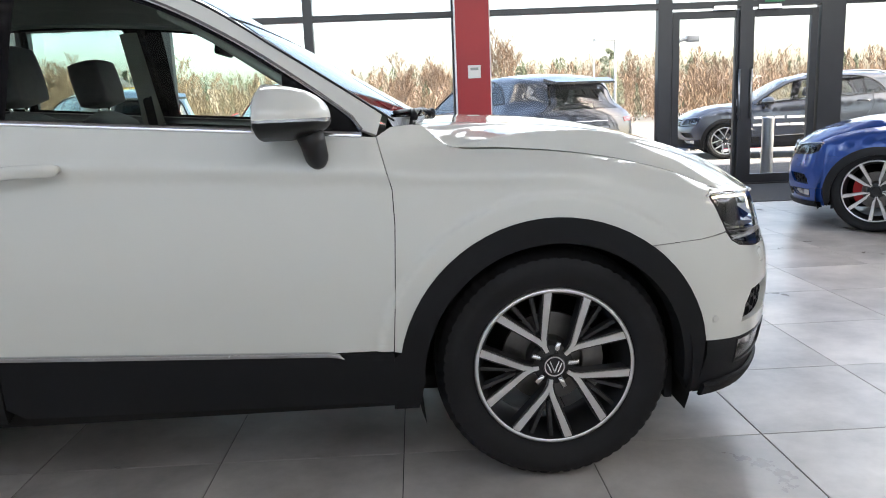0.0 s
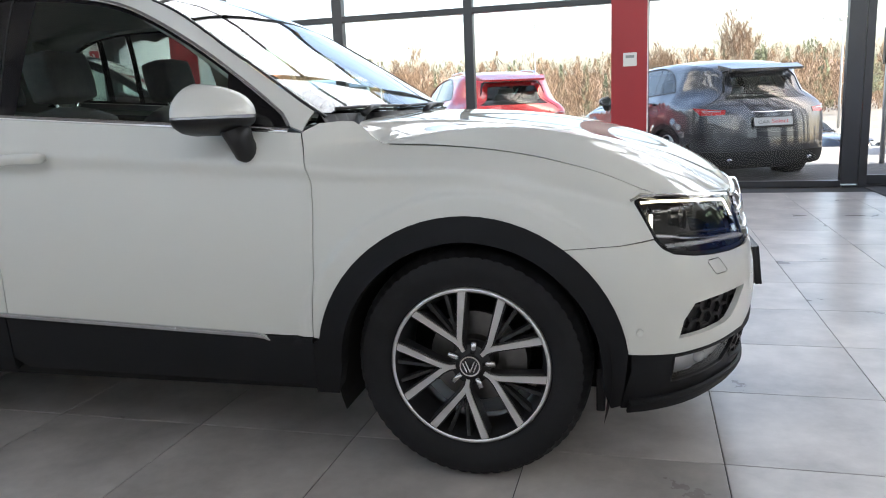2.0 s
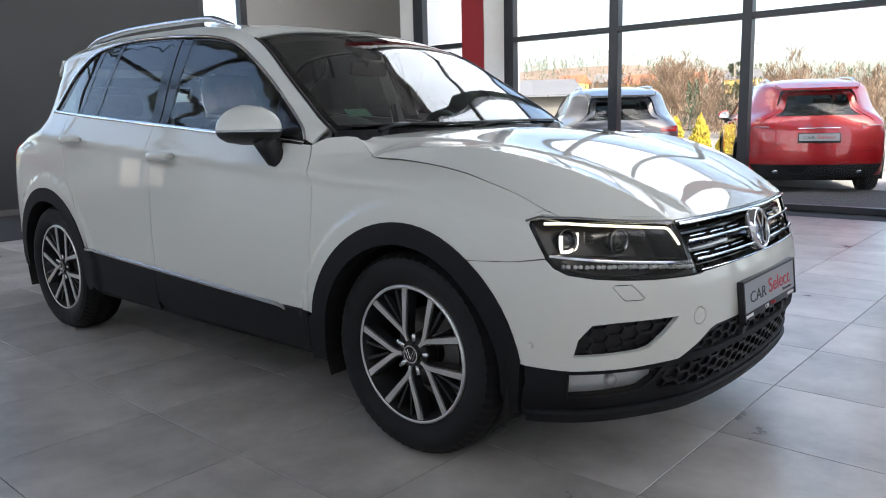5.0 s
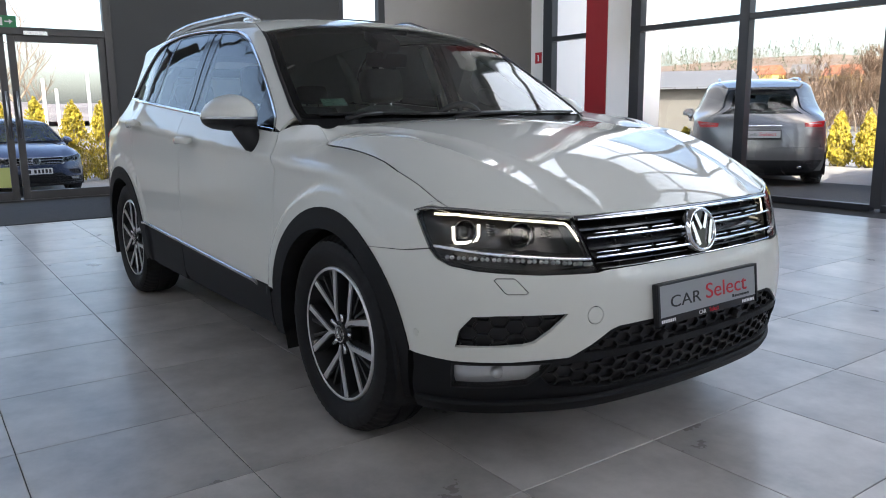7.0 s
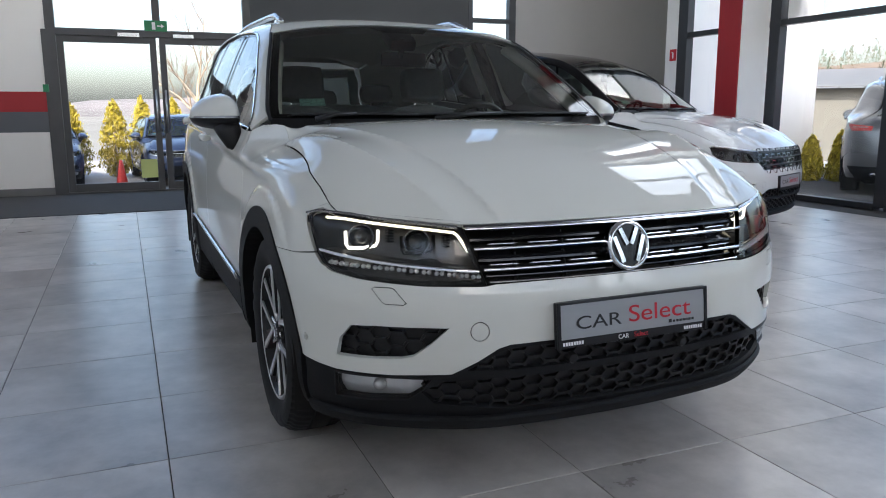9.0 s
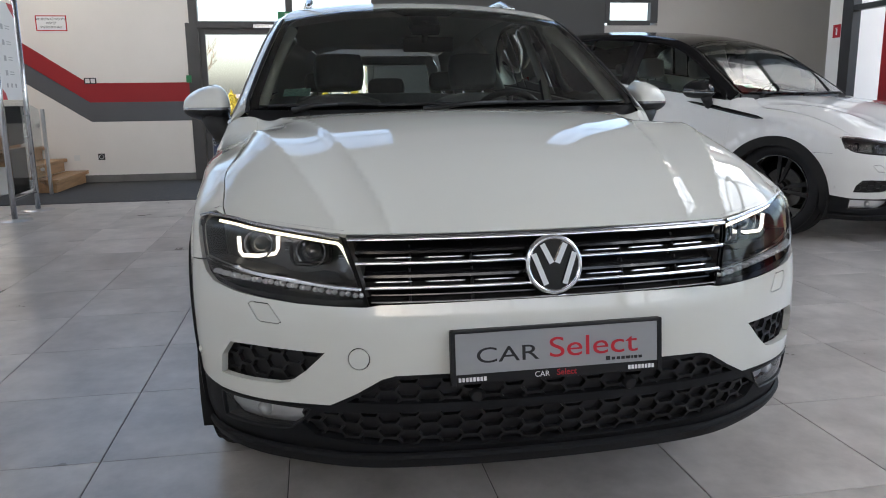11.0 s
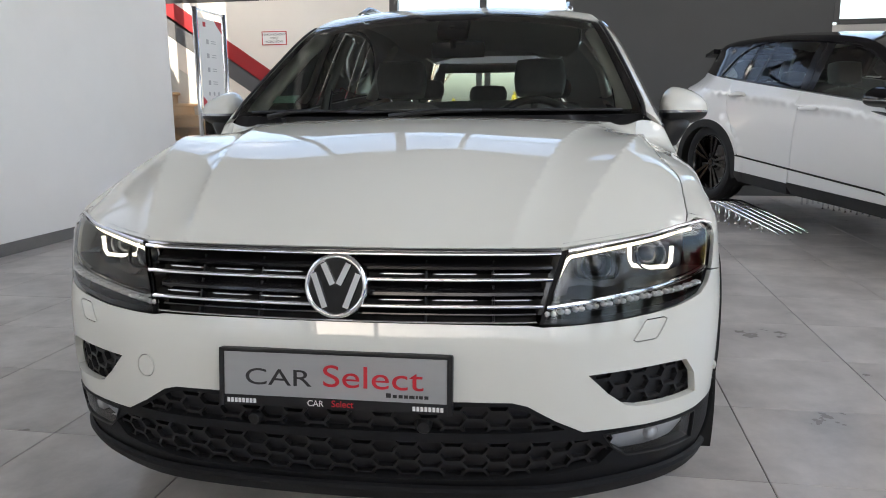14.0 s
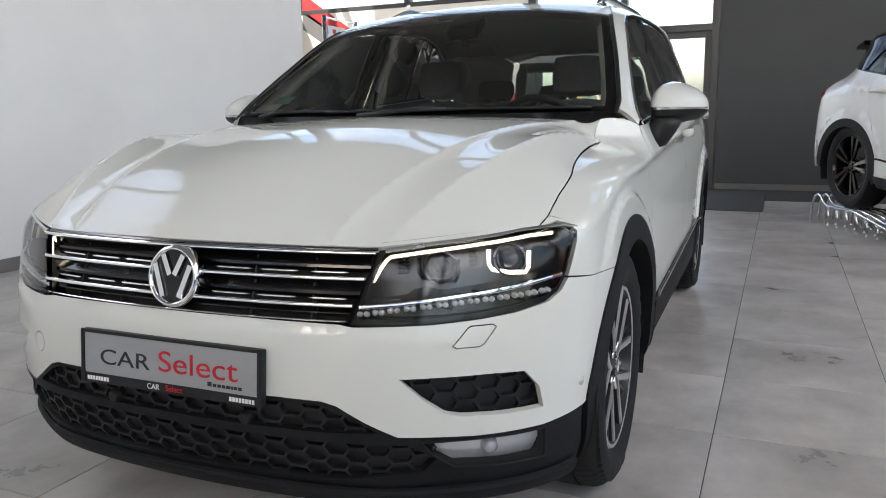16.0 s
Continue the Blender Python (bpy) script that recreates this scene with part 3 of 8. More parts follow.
def glass_door(name, label, axis, at0, s0, s1, hinge_left, z1, mat):
    """One leaf of a glazed door: frame, pane, pull handle and lock."""
    top = thing(name, label, "door", kind="structure")
    f = 0.085

    def q(a, b):
        a2, b2 = ((a[0], at0 + a[1], a[2]), (b[0], at0 + b[1], b[2])) if axis == "x" else ((at0 + a[1], a[0], a[2]), (at0 + b[1], b[0], b[2]))
        return [min(p) for p in zip(a2, b2)], [max(p) for p in zip(a2, b2)]
    for a, b in (((s0, -0.03, 0.02), (s0 + f, 0.03, z1)), ((s1 - f, -0.03, 0.02), (s1, 0.03, z1)),
                 ((s0 + f, -0.028, 0.02), (s1 - f, 0.028, 0.13)), ((s0 + f, -0.028, z1 - f), (s1 - f, 0.028, z1))):
        part("stile", box_mesh(*q(a, b), bevel=0.004), mat, top)
    bm = bmesh.new()
    p = [(s0 + f, 0.13), (s1 - f, 0.13), (s1 - f, z1 - f), (s0 + f, z1 - f)]
    bm.faces.new([bm.verts.new((s, at0, z) if axis == "x" else (at0, s, z)) for s, z in p])
    part("pane", bm, PANE, top).visible_shadow = False
    s = s1 - f / 2 if hinge_left else s0 + f / 2
    side = -1 if axis == "x" else 1
    bm = bmesh.new()

    def w(sv, d, z):
        return (sv, at0 + d, z) if axis == "x" else (at0 + d, sv, z)
    add_tube(bm, [w(s, side * 0.075, 0.82), w(s, side * 0.075, 1.42)], 0.013, 10)
    for z in (0.88, 1.36):
        add_tube(bm, [w(s, side * 0.02, z), w(s, side * 0.075, z)], 0.008, 8)
    part("pull_handle", bm, STEEL, top, "brushed steel bar handle", smooth_faces=True)
    bm = bmesh.new()
    add_box(bm, *q((s - 0.014, -0.036, 0.98), (s + 0.014, 0.036, 1.06)), bevel=0.004)
    part("lock", bm, STEEL, top)
    bm = bmesh.new()
    c = lerp(s0, s1, 0.72 if hinge_left else 0.28)
    add_box(bm, *q((c - 0.14, side * 0.03, z1 - 0.005), (c + 0.14, side * 0.085, z1 + 0.055)), bevel=0.006)
    part("door_closer", bm, SATIN_CHROME, top, "satin grey door closer")
    return top


for name, a, b in (("door_jamb", (X0 - 0.115, -2.275, 0), (X0 + 0.014, -2.105, 2.20)), ("door_jamb", (X0 - 0.115, 0.352, 0), (X0 + 0.014, 0.447, 2.20)), ("door_head", (X0 - 0.113, -2.105, 2.132), (X0 + 0.012, 0.352, 2.205))):
    structure(name, box_mesh(a, b, 0.004), DOOR_FRAME, "bronze-grey metal door surround")
glass_door("door_1", "anthracite framed glass door leaf, closed", "x", Y1, 2.83, 3.69, True, 2.12, FRAME)
glass_door("door_2", "anthracite framed glass door leaf, closed", "x", Y1, 3.75, 4.62, False, 2.12, FRAME)
glass_door("door_3", "bronze-grey framed glass door leaf, closed", "y", X0 - 0.05, -2.10, -0.85, True, 2.13, DOOR_FRAME)
glass_door("door_4", "bronze-grey framed glass door leaf, closed", "y", X0 - 0.05, -0.81, 0.35, False, 2.13, DOOR_FRAME)
structure("threshold", box_mesh((X0 - 0.2, -2.22, 0), (X0 + 0.02, 0.45, 0.02)), DOOR_FRAME, "metal door threshold")
structure("threshold", box_mesh((2.66, Y1 - 0.06, 0), (4.94, Y1 + 0.1, 0.02)), FRAME, "metal door threshold")

# columns in front of the glass: red face, white flanks
def column(x):
    top = thing("column", "square column with a red front and white sides", "column", kind="structure")
    part("core", box_mesh((x, 5.83, 0), (x + 0.39, 6.27, H)), WHITE_WALL, top)
    part("red_front", box_mesh((x - 0.004, 5.812, 0.085), (x + 0.375, 5.83, H - 0.01)), RED_PAINT, top, "signal red painted face")
    bm = bmesh.new()
    add_box(bm, (x - 0.014, 5.80, 0), (x + 0.404, 6.28, 0.085), 0.004)
    part("plinth", bm, SKIRTING, top, "grey tile plinth")
    return top


for cx in (0.17, -5.32):
    column(cx)

mat1 = thing("door_mat", "charcoal ribbed entrance matting set before the doors", "mat", pose(-7.6, -1.63, 0))
part("matting", box_mesh((-0.98, -2.75, -0.003), (1.05, 2.77, 0.008), 0.003), MAT, mat1)
mat2 = thing("door_mat", "charcoal ribbed entrance matting set before the doors", "mat", pose(4.0, 5.6, 0))
part("matting", box_mesh((-1.12, -0.82, -0.003), (1.2, 0.72, 0.008), 0.003), MAT, mat2)


# ---- the white compact SUV in the middle of the hall ----
def wheel(parent, at, side, radius, rim, width, style, face_mat, dark_mat, name="wheel", turn=0.0, seg=72):
    """A wheel: tyre with tread blocks, rim, spokes, brake disc and centre cap. side is +1 for the car's left."""
    hub = new(name)
    hub.parent, hub.location, hub.scale = parent, at, (1, side, 1)
    hub.empty_display_size = 0.1
    h = width / 2
    bm = bmesh.new()
    r, q = radius, rim
    add_lathe(bm, [(q - 0.004, h - 0.028), (q + 0.006, h - 0.014), (q + 0.02, h - 0.004), (lerp(q, r, 0.45), h + 0.006), (lerp(q, r, 0.62), h + 0.005),
                   (lerp(q, r, 0.80), h - 0.004), (r - 0.022, h - 0.014), (r - 0.010, h - 0.026), (r - 0.003, h - 0.045), (r - 0.001, h * 0.35), (r - 0.008, h * 0.33), (r - 0.008, h * 0.27), (r, h * 0.25),
                   (r, -h * 0.25), (r - 0.008, -h * 0.27), (r - 0.008, -h * 0.33), (r - 0.001, -h * 0.35), (r - 0.003, -h + 0.045), (r - 0.016, -h + 0.02), (lerp(q, r, 0.5), -h), (q, -h + 0.02)], seg=seg)
    if not style.get("plain"):
        for v in bm.verts:      # narrow cuts across the shoulders, raised plates on the flank
            rad, w = math.hypot(v.co.x, v.co.z), math.atan2(v.co.z, v.co.x)
            k = round((w % (2 * math.pi)) * seg / (2 * math.pi)) % 4
            if r - 0.03 < rad and 0.5 * h < abs(v.co.y) and k == 0:
                f = (rad - 0.004) / rad
                v.co.x, v.co.z = v.co.x * f, v.co.z * f
            a = (math.degrees(w) + 360) % 120
            if v.co.y > h and lerp(q, r, 0.5) < rad and 20 < a < 62 and int(a / 5) % 3:
                v.co.y += 0.003
    part("tyre", bm, RUBBER, hub, sharp=40)
    bm = bmesh.new()
    add_lathe(bm, [(q + 0.004, h - 0.016), (q + 0.001, h - 0.009), (q - 0.004, h - 0.007), (q - 0.009, h - 0.010)], seg=seg)
    part("rim_lip", bm, face_mat, hub, smooth_faces=True)
    bm = bmesh.new()
    add_lathe(bm, [(q - 0.009, h - 0.010), (q - 0.024, h - 0.05), (q - 0.034, 0.0), (q - 0.02, -h + 0.03), (q + 0.002, -h + 0.015)], seg=seg)
    part("rim_barrel", bm, dark_mat, hub, smooth_faces=True)
    bm = bmesh.new()
    add_lathe(bm, [(0.0, -0.02), (q * 0.60, -0.02), (q * 0.60, 0.0), (q * 0.30, 0.002), (q * 0.27, 0.03), (0, 0.03)], seg=40)
    part("brake_disc", bm, BRAKE_STEEL, hub, sharp=35)
    bm = bmesh.new()
    add_lathe(bm, [(q * 0.42, 0.035), (q * 0.68, 0.035), (q * 0.68, -0.06), (q * 0.42, -0.06), (q * 0.42, 0.035)], seg=14, start=radians(-25), turn=radians(62))
    part("brake_caliper", bm, style.get("caliper", BRAKE_STEEL), hub, sharp=35)

    def bar(bm, pts, ws, y0, y1, drop=0.0):
        """A spoke: a flat bar through (radius, angle) points, with widths, its face at y0 and its back at y1."""
        c = [Vector((p[0] * math.cos(p[1]), p[0] * math.sin(p[1]))) for p in pts]
        rings = []
        for i in range(len(c)):
            d = c[min(i + 1, len(c) - 1)] - c[max(i - 1, 0)]
            d.normalize()
            s = Vector((-d.y, d.x)) * ws[i] / 2
            f = y0 - drop * (1 - pts[i][0] / q)
            rings.append([bm.verts.new((c[i].x + a * s.x, f if k else y1, c[i].y + a * s.y)) for a, k in ((-1.25, 0), (-1, 1), (1, 1), (1.25, 0))])
        for a, b in zip(rings, rings[1:]):
            for k in range(4):
                bm.faces.new((a[k], a[(k + 1) % 4], b[(k + 1) % 4], b[k]))
        bm.faces.new(rings[0])
        bm.faces.new(rings[-1][::-1])
    face, y_face = q - 0.006, h - 0.012
    for k in range(style["count"]):
        a0 = turn + 2 * math.pi * k / style["count"] + math.pi / 2
        for s in (-1, 1):
            bm = bmesh.new()
            inner = [(0.046, a0 + s * style.get("root", 0.10)), (0.066, a0 + s * style.get("root", 0.15)), (0.090, a0 + s * style["mid"])]
            bar(bm, inner + [(face, a0 + s * style["spread"])], [0.008, 0.010, style["w"] * 0.8, style["w"] * 1.2], y_face, y_face - 0.028, style["dish"])
            part("spoke", bm, face_mat, hub, sharp=25)
            if style.get("plain"):
                continue
            bm = bmesh.new()
            bar(bm, inner + [(face, a0 + s * style["spread"])],
                [0.020, 0.022, style["w"] + 0.006, style["w"] * 1.2 + 0.010], y_face - 0.005, y_face - 0.045, style["dish"])
            part("spoke_back", bm, dark_mat, hub, sharp=25)
        if style.get("fins"):
            for s in (-1, 1):
                bm = bmesh.new()
                am = a0 + math.pi / style["count"]
                bar(bm, [(0.115, am + s * 0.05), (face - 0.002, am + s * 0.14)], [0.008, 0.012], y_face - 0.010, y_face - 0.04, style["dish"])
                part("fin", bm, dark_mat, hub, sharp=25)
    bm = bmesh.new()
    y = y_face - style["dish"] * 0.95
    add_lathe(bm, [(0, y + 0.006), (0.030, y + 0.006), (0.033, y + 0.002), (0.034, y - 0.004), (0.060, y - 0.010), (0.064, y - 0.05), (0, y - 0.05)], seg=32)
    part("hub", bm, dark_mat, hub, sharp=35)
    for k in range(style["count"]):
        w = turn + 2 * math.pi * k / style["count"] + math.pi / 2
        if style.get("nuts"):
            bm = bmesh.new()
            c = Vector((math.cos(w), 0, math.sin(w)))
            add_tube(bm, [c * 0.038 + Vector((0, y - 0.004, 0)), c * 0.074 + Vector((0, y + 0.002, 0))], 0.0085, 8, flat=0.7, up=(0, 1, 0))
            part("hub_bar", bm, CHROME, hub, smooth_faces=True)
    if style.get("plain"):
        return hub
    bm = bmesh.new()
    add_lathe(bm, [(0.031, y + 0.006), (0.031, y + 0.009), (0.027, y + 0.009), (0.027, y + 0.007)], seg=32)
    for p, s in (((-0.014, 0.016), (0, -0.018)), ((0.014, 0.016), (0, -0.018)), ((-0.022, 0.010), (-0.010, -0.018)), ((0.022, 0.010), (0.010, -0.018))):
        add_tube(bm, [(p[0], y + 0.008, p[1]), (s[0], y + 0.008, s[1])], 0.0022, 6)
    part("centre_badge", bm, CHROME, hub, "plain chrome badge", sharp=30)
    return hub


TWIN = {"count": 5, "root": 0.60, "mid": 0.53, "spread": 0.262, "w": 0.0185, "dish": 0.012, "fins": True, "nuts": True}


def arc(cx, cz, r, a0, a1, n=18):
    return [(cx + r * math.cos(radians(lerp(a0, a1, k / n))), cz + r * math.sin(radians(lerp(a0, a1, k / n)))) for k in range(n + 1)]


def stretch(fx=1.0, wx=1.0, rx=1.0, sy=1.0, sz=1.0):
    """Another car's proportions: nose, wheelbase, tail, width and height against those of the compact SUV."""
    def f(v):
        x = v.x * fx if v.x > 0 else (v.x * wx if v.x > -2.677 else -2.677 * wx + (v.x + 2.677) * rx)
        return Vector((x, v.y * sy, v.z * sz))
    return f


def compact_suv(m, name="compact_suv", label="white compact SUV with black cladding, parked on grey tiles", style=None, group=""):
    car = thing(name, label, "car", m, group)
    st = {"paint": WHITE_PAINT, "lower": CLADDING, "sill": CLADDING, "roof": None, "side_trim": CHROME, "lamps_lit": True, "bars": CHROME, "rails": True, "wheels": TWIN, "alloy": ALLOY,
          "alloy_dark": ALLOY_DARK, "plate": "front", "glass_front": GLASS, "step": 1.0, "lit": True, "cabin": True, "warp": None, "scale": (1, 1, 1), "lamp_drop": 1.0, "full": True, "rear_wheel_up": 0.0,
          "mirror": None, "tail": "plain"}
    st.update(style or {})
    paint, k_step, full = st["paint"], st["step"], st["full"]
    st["fine"] = 0.45 if full else 1.0
    sh = Shell(SUV_PLAN, SUV_FRONT, SUV_SIDE, SUV_REAR, rise=0.06, rise_from=-0.40, wheels=((0, 0.345), (-2.677, 0.345)), flare=0.012, top=SUV_TOP, shoulder=0.105, warp=st["warp"])
    ux, top = sh.ux, curve(SUV_TOP)
    rear = -2.677

    def side(s, out=0.0):
        """The map of one flank: (x, z) to a place on it."""
        return (lambda x, z: sh.at(s * ux(x), z, out)), (lambda x, z: sh.normal(s * ux(x), z))

    def belt(x):
        return 1.046 + 0.0735 * (-0.485 - x)

    def clad(x):
        return 0.437 + 0.042 * max(0.0, -0.62 - x)
    R = 0.455
    dlo_top = [(-0.53, 1.065), (-0.555, 1.10), (-0.693, 1.204), (-0.878, 1.327), (-1.073, 1.432), (-1.22, 1.485), (-1.40, 1.515), (-1.69, 1.538), (-1.97, 1.548),
               (-2.20, 1.54), (-2.40, 1.502), (-2.56, 1.42), (-2.66, 1.32), (-2.73, 1.215)]
    dlo_top = [tuple(p) for p in spline(dlo_top, 0.04)]
    door_front = [(-0.469, 0.437), (-0.458, 0.6), (-0.449, 0.8), (-0.452, 0.90), (-0.472, 0.975), (-0.49, 1.046)]
    shut = [(ux(x), z) for x, z in ((-0.362, 1.071), (-0.332, 1.046), (-0.302, 1.018), (-0.256, 1.0), (-0.097, 0.991), (0.053, 0.977), (0.191, 0.955), (0.317, 0.925))] + [(1.108, 0.889), (1.04, 0.865), (0.985, 0.847)]
    shut = [tuple(p) for p in spline(shut, 0.01)]
    lamp_top = [(1.066, 0.826), (1.060, 0.842), (1.035, 0.850), (0.965, 0.840), (0.80, 0.831), (0.676, 0.823), (0.556, 0.815)]
    lamp_low = [(u, 0.817 - (0.817 - z) * st["lamp_drop"]) for u, z in [(0.507, 0.725), (0.474, 0.654), (0.56, 0.651), (0.66, 0.652), (0.76, 0.658), (0.86, 0.667), (0.945, 0.681), (0.985, 0.70), (1.011, 0.727)]]

    # bonnet: a sheet over the plan, met by the wings and the nose
    mid = curve([(-0.6, 1.092), (-0.40, 1.090), (-0.2, 1.088), (0, 1.076), (0.2, 1.052), (0.4, 1.009), (0.52, 0.972), (0.62, 0.930), (0.70, 0.887), (0.755, 0.850), (0.787, 0.818)])
    # across it: a crowned middle, a fold, a shallow trough, a second fold, and a flank that falls to the shut line
    in_y = curve([(-0.40, 0.668), (-0.24, 0.607), (-0.116, 0.565), (0.04, 0.528), (0.207, 0.494), (0.381, 0.461), (0.547, 0.428), (0.695, 0.396), (0.80, 0.38)])
    in_z = curve([(-0.40, 1.078), (-0.24, 1.074), (-0.116, 1.066), (0.04, 1.050), (0.207, 1.026), (0.381, 0.987), (0.547, 0.934), (0.695, 0.863), (0.763, 0.816)])
    out_y = curve([(-0.40, 0.772), (-0.22, 0.764), (-0.065, 0.742), (0.101, 0.709), (0.269, 0.665), (0.43, 0.615), (0.575, 0.564), (0.696, 0.519), (0.80, 0.49)])
    out_z = curve([(-0.40, 1.074), (-0.22, 1.064), (-0.065, 1.056), (0.101, 1.043), (0.269, 1.014), (0.43, 0.970), (0.575, 0.910), (0.696, 0.838), (0.74, 0.808)])
    shut_y = curve([(-0.40, 0.790), (-0.25, 0.785), (-0.1, 0.785), (0.053, 0.785), (0.19, 0.785), (0.317, 0.784), (0.43, 0.774), (0.548, 0.751), (0.65, 0.72)])
    shut_z = curve([(-0.40, 1.03), (-0.25, 1.0), (-0.1, 0.991), (0.053, 0.977), (0.19, 0.956), (0.317, 0.929), (0.43, 0.895), (0.548, 0.840), (0.65, 0.785)])
    # its rim: the shut line, the tops of the lamps, the top of the grille
    rim = both(shut + lamp_top[3:], 0.006) + resample([(0.552, 0.8145), (0.30, 0.814), (0.0, 0.814)], 0.012, False)
    rim = [sh.place(u, z) for u, z in rim]

    def raw(x, y):
        y = abs(y)
        yi, yo, ys, zi, zo = in_y(x), out_y(x), shut_y(x), in_z(x), out_z(x)
        if y < yi:
            zc = max(mid(min(x, 0.795)), zi + 0.002)
            return zi + (zc - zi) * 0.5 * (1 + math.cos(math.pi * y / yi))
        if y < yo:
            t = (y - yi) / (yo - yi)
            return lerp(zi, zo, t) - 0.010 * (1 - math.exp((yi - y) / 0.022)) * (1 - t) - 0.004 * math.sin(math.pi * t)
        t = min(1.3, (y - yo) / max(0.03, ys - yo))
        return zo - (zo - shut_z(x)) * (0.42 * t + 0.58 * t * t) - 0.009 * (1 - math.exp((yo - y) / 0.022)) * max(0.0, 1 - t)
    rim_x, rim_y = np.array([p.x for p in rim]), np.array([p.y for p in rim])
    rim_c = np.array([p.z - raw(p.x, p.y) for p in rim])

    @functools.lru_cache(maxsize=None)
    def bonnet_at(x, y):
        """The sheet, drawn to its rim all round."""
        d2 = (rim_x - x) ** 2 + (rim_y - abs(y)) ** 2
        w = 1.0 / (d2 + 0.000004) ** 2
        c = float((rim_c * w).sum() / w.sum()) * math.exp(-math.sqrt(float(d2.min())) / 0.10)
        return sh.warp(Vector((x, y, raw(x, y) + c)))

    def bonnet_n(x, y):
        e = 0.004
        return (bonnet_at(x + e, y) - bonnet_at(x - e, y)).cross(bonnet_at(x, y + e) - bonnet_at(x, y - e)).normalized()
    left = [(-0.36, 0.0), (-0.362, 0.2), (-0.370, 0.4), (-0.376, 0.6), (-0.372, 0.72)] + [(p.x, p.y) for p in rim[::2]] + [(rim[-1].x, 0.0)]
    left = left[:-2] + [left[-1]] if abs(left[-2][1]) < 0.004 else left
    outline = left + [(x, -y) for x, y in left[::-1] if y > 0.001]
    skin("bonnet", bonnet_at, bonnet_n, outline, paint, car, step=(0.011 if full else 0.04 * k_step), gap=0.0016, depth=0.018)

    # bumper skin in paint, with its openings
    arch_f = [(ux(x), z) for x, z in arc(0, 0.345, R, 53, 8)]
    bump_low = [(1.077, 0.405), (0.935, 0.393), (0.75, 0.394), (0.575, 0.402), (0.50, 0.438), (0.435, 0.475), (0.40, 0.484), (0.30, 0.486)]
    l = [(0.0, 0.658), (0.20, 0.658), (0.44, 0.655), (0.474, 0.650)] + lamp_low[2:] + [(1.11, 0.716)] + arch_f + bump_low + [(0.0, 0.487)]
    outline = l + [(-u, z) for u, z in l[::-1] if u > 0.001]
    vent = [(0.926, 0.440), (0.912, 0.490), (0.872, 0.532), (0.80, 0.536), (0.70, 0.536), (0.585, 0.536), (0.635, 0.490), (0.685, 0.455), (0.72, 0.447), (0.82, 0.442)]
    wash = [(0.807, 0.640), (0.800, 0.645), (0.748, 0.644), (0.740, 0.640), (0.704, 0.604), (0.712, 0.599), (0.765, 0.600), (0.775, 0.605)]
    tow = [(0.492 + 0.027 * math.cos(k * math.pi / 12), 0.527 + 0.026 * math.sin(k * math.pi / 12)) for k in range(24)]
    holes = [vent, [(-u, z) for u, z in vent], wash, [(-u, z) for u, z in wash], [(-u, z) for u, z in tow]]
    bumper = skin("front_bumper", sh.at, sh.normal, outline, paint, car, step=0.035 * k_step * (0.6 if full else 1.0), gap=0.0015, depth=0.018, holes=[h if area(h) > 0 else h[::-1] for h in holes], edge_step=0.012)
    for s in (1, -1):
        skin("washer_cover", sh.at, sh.normal, [(s * u, z) for u, z in wash], paint, bumper, step=0.02, gap=0.001, depth=0.006, edge_step=0.006)
        at, no = side(s, 0.003)
        bm = bmesh.new()
        for rr, t in ((0.011, 0.0), (0.0075, 0.002)):
            c, n = at(0.482, 0.471), no(0.482, 0.471)
            add_lathe(bm, [(0, t), (rr, t), (rr + 0.001, t - 0.003), (rr + 0.001, t - 0.012)], axis=n, centre=c, seg=20)
        part("parking_sensor", bm, paint, bumper, sharp=40)
    skin("tow_cover", sh.at, sh.normal, [(-u, z) for u, z in tow], paint, bumper, step=0.012, gap=0.001, depth=0.006, edge_step=0.006)

    # black lower bumper, its grilles, lip and fog lamps
    up_hole = [(0.0, 0.478), (0.39, 0.476), (0.43, 0.466), (0.53, 0.414), (0.40, 0.411), (0.0, 0.411)]
    lo_hole = [(0.0, 0.389), (0.45, 0.389), (0.60, 0.381), (0.665, 0.345), (0.63, 0.312), (0.40, 0.288), (0.0, 0.283)]
    up_hole = up_hole + [(-u, z) for u, z in up_hole[1:-1][::-1]]
    lo_hole = lo_hole + [(-u, z) for u, z in lo_hole[1:-1][::-1]]
    fog = [(0.940, 0.385), (0.80, 0.387), (0.630, 0.388), (0.662, 0.350), (0.705, 0.322), (0.82, 0.314), (0.946, 0.311)]
    l = [(0.0, 0.487), (0.30, 0.486)] + bump_low[::-1][1:] + [(1.075, 0.36), (1.09, 0.30), (1.10, 0.235), (0.95, 0.228), (0.70, 0.228), (0.40, 0.228), (0.0, 0.228)]
    outline = l + [(-u, z) for u, z in l[::-1] if u > 0.001]
    holes = [up_hole, lo_hole, fog, [(-u, z) for u, z in fog]]
    lower = skin("lower_bumper", lambda u, z: sh.at(u, z, -0.002), sh.normal, outline, st["lower"], car, "lower bumper skin", step=0.04 * k_step, gap=0.0, depth=0.03, holes=[h if area(h) > 0 else h[::-1] for h in holes], edge_step=0.015)
    bm = bmesh.new()
    ribbon(bm, sh.at, sh.normal, [(u, 0.248) for u in [k * 0.05 - 1.08 for k in range(44)]], 0.05, 0.016, 0.0)
    part("front_lip", bm, CLADDING, lower, sharp=35)

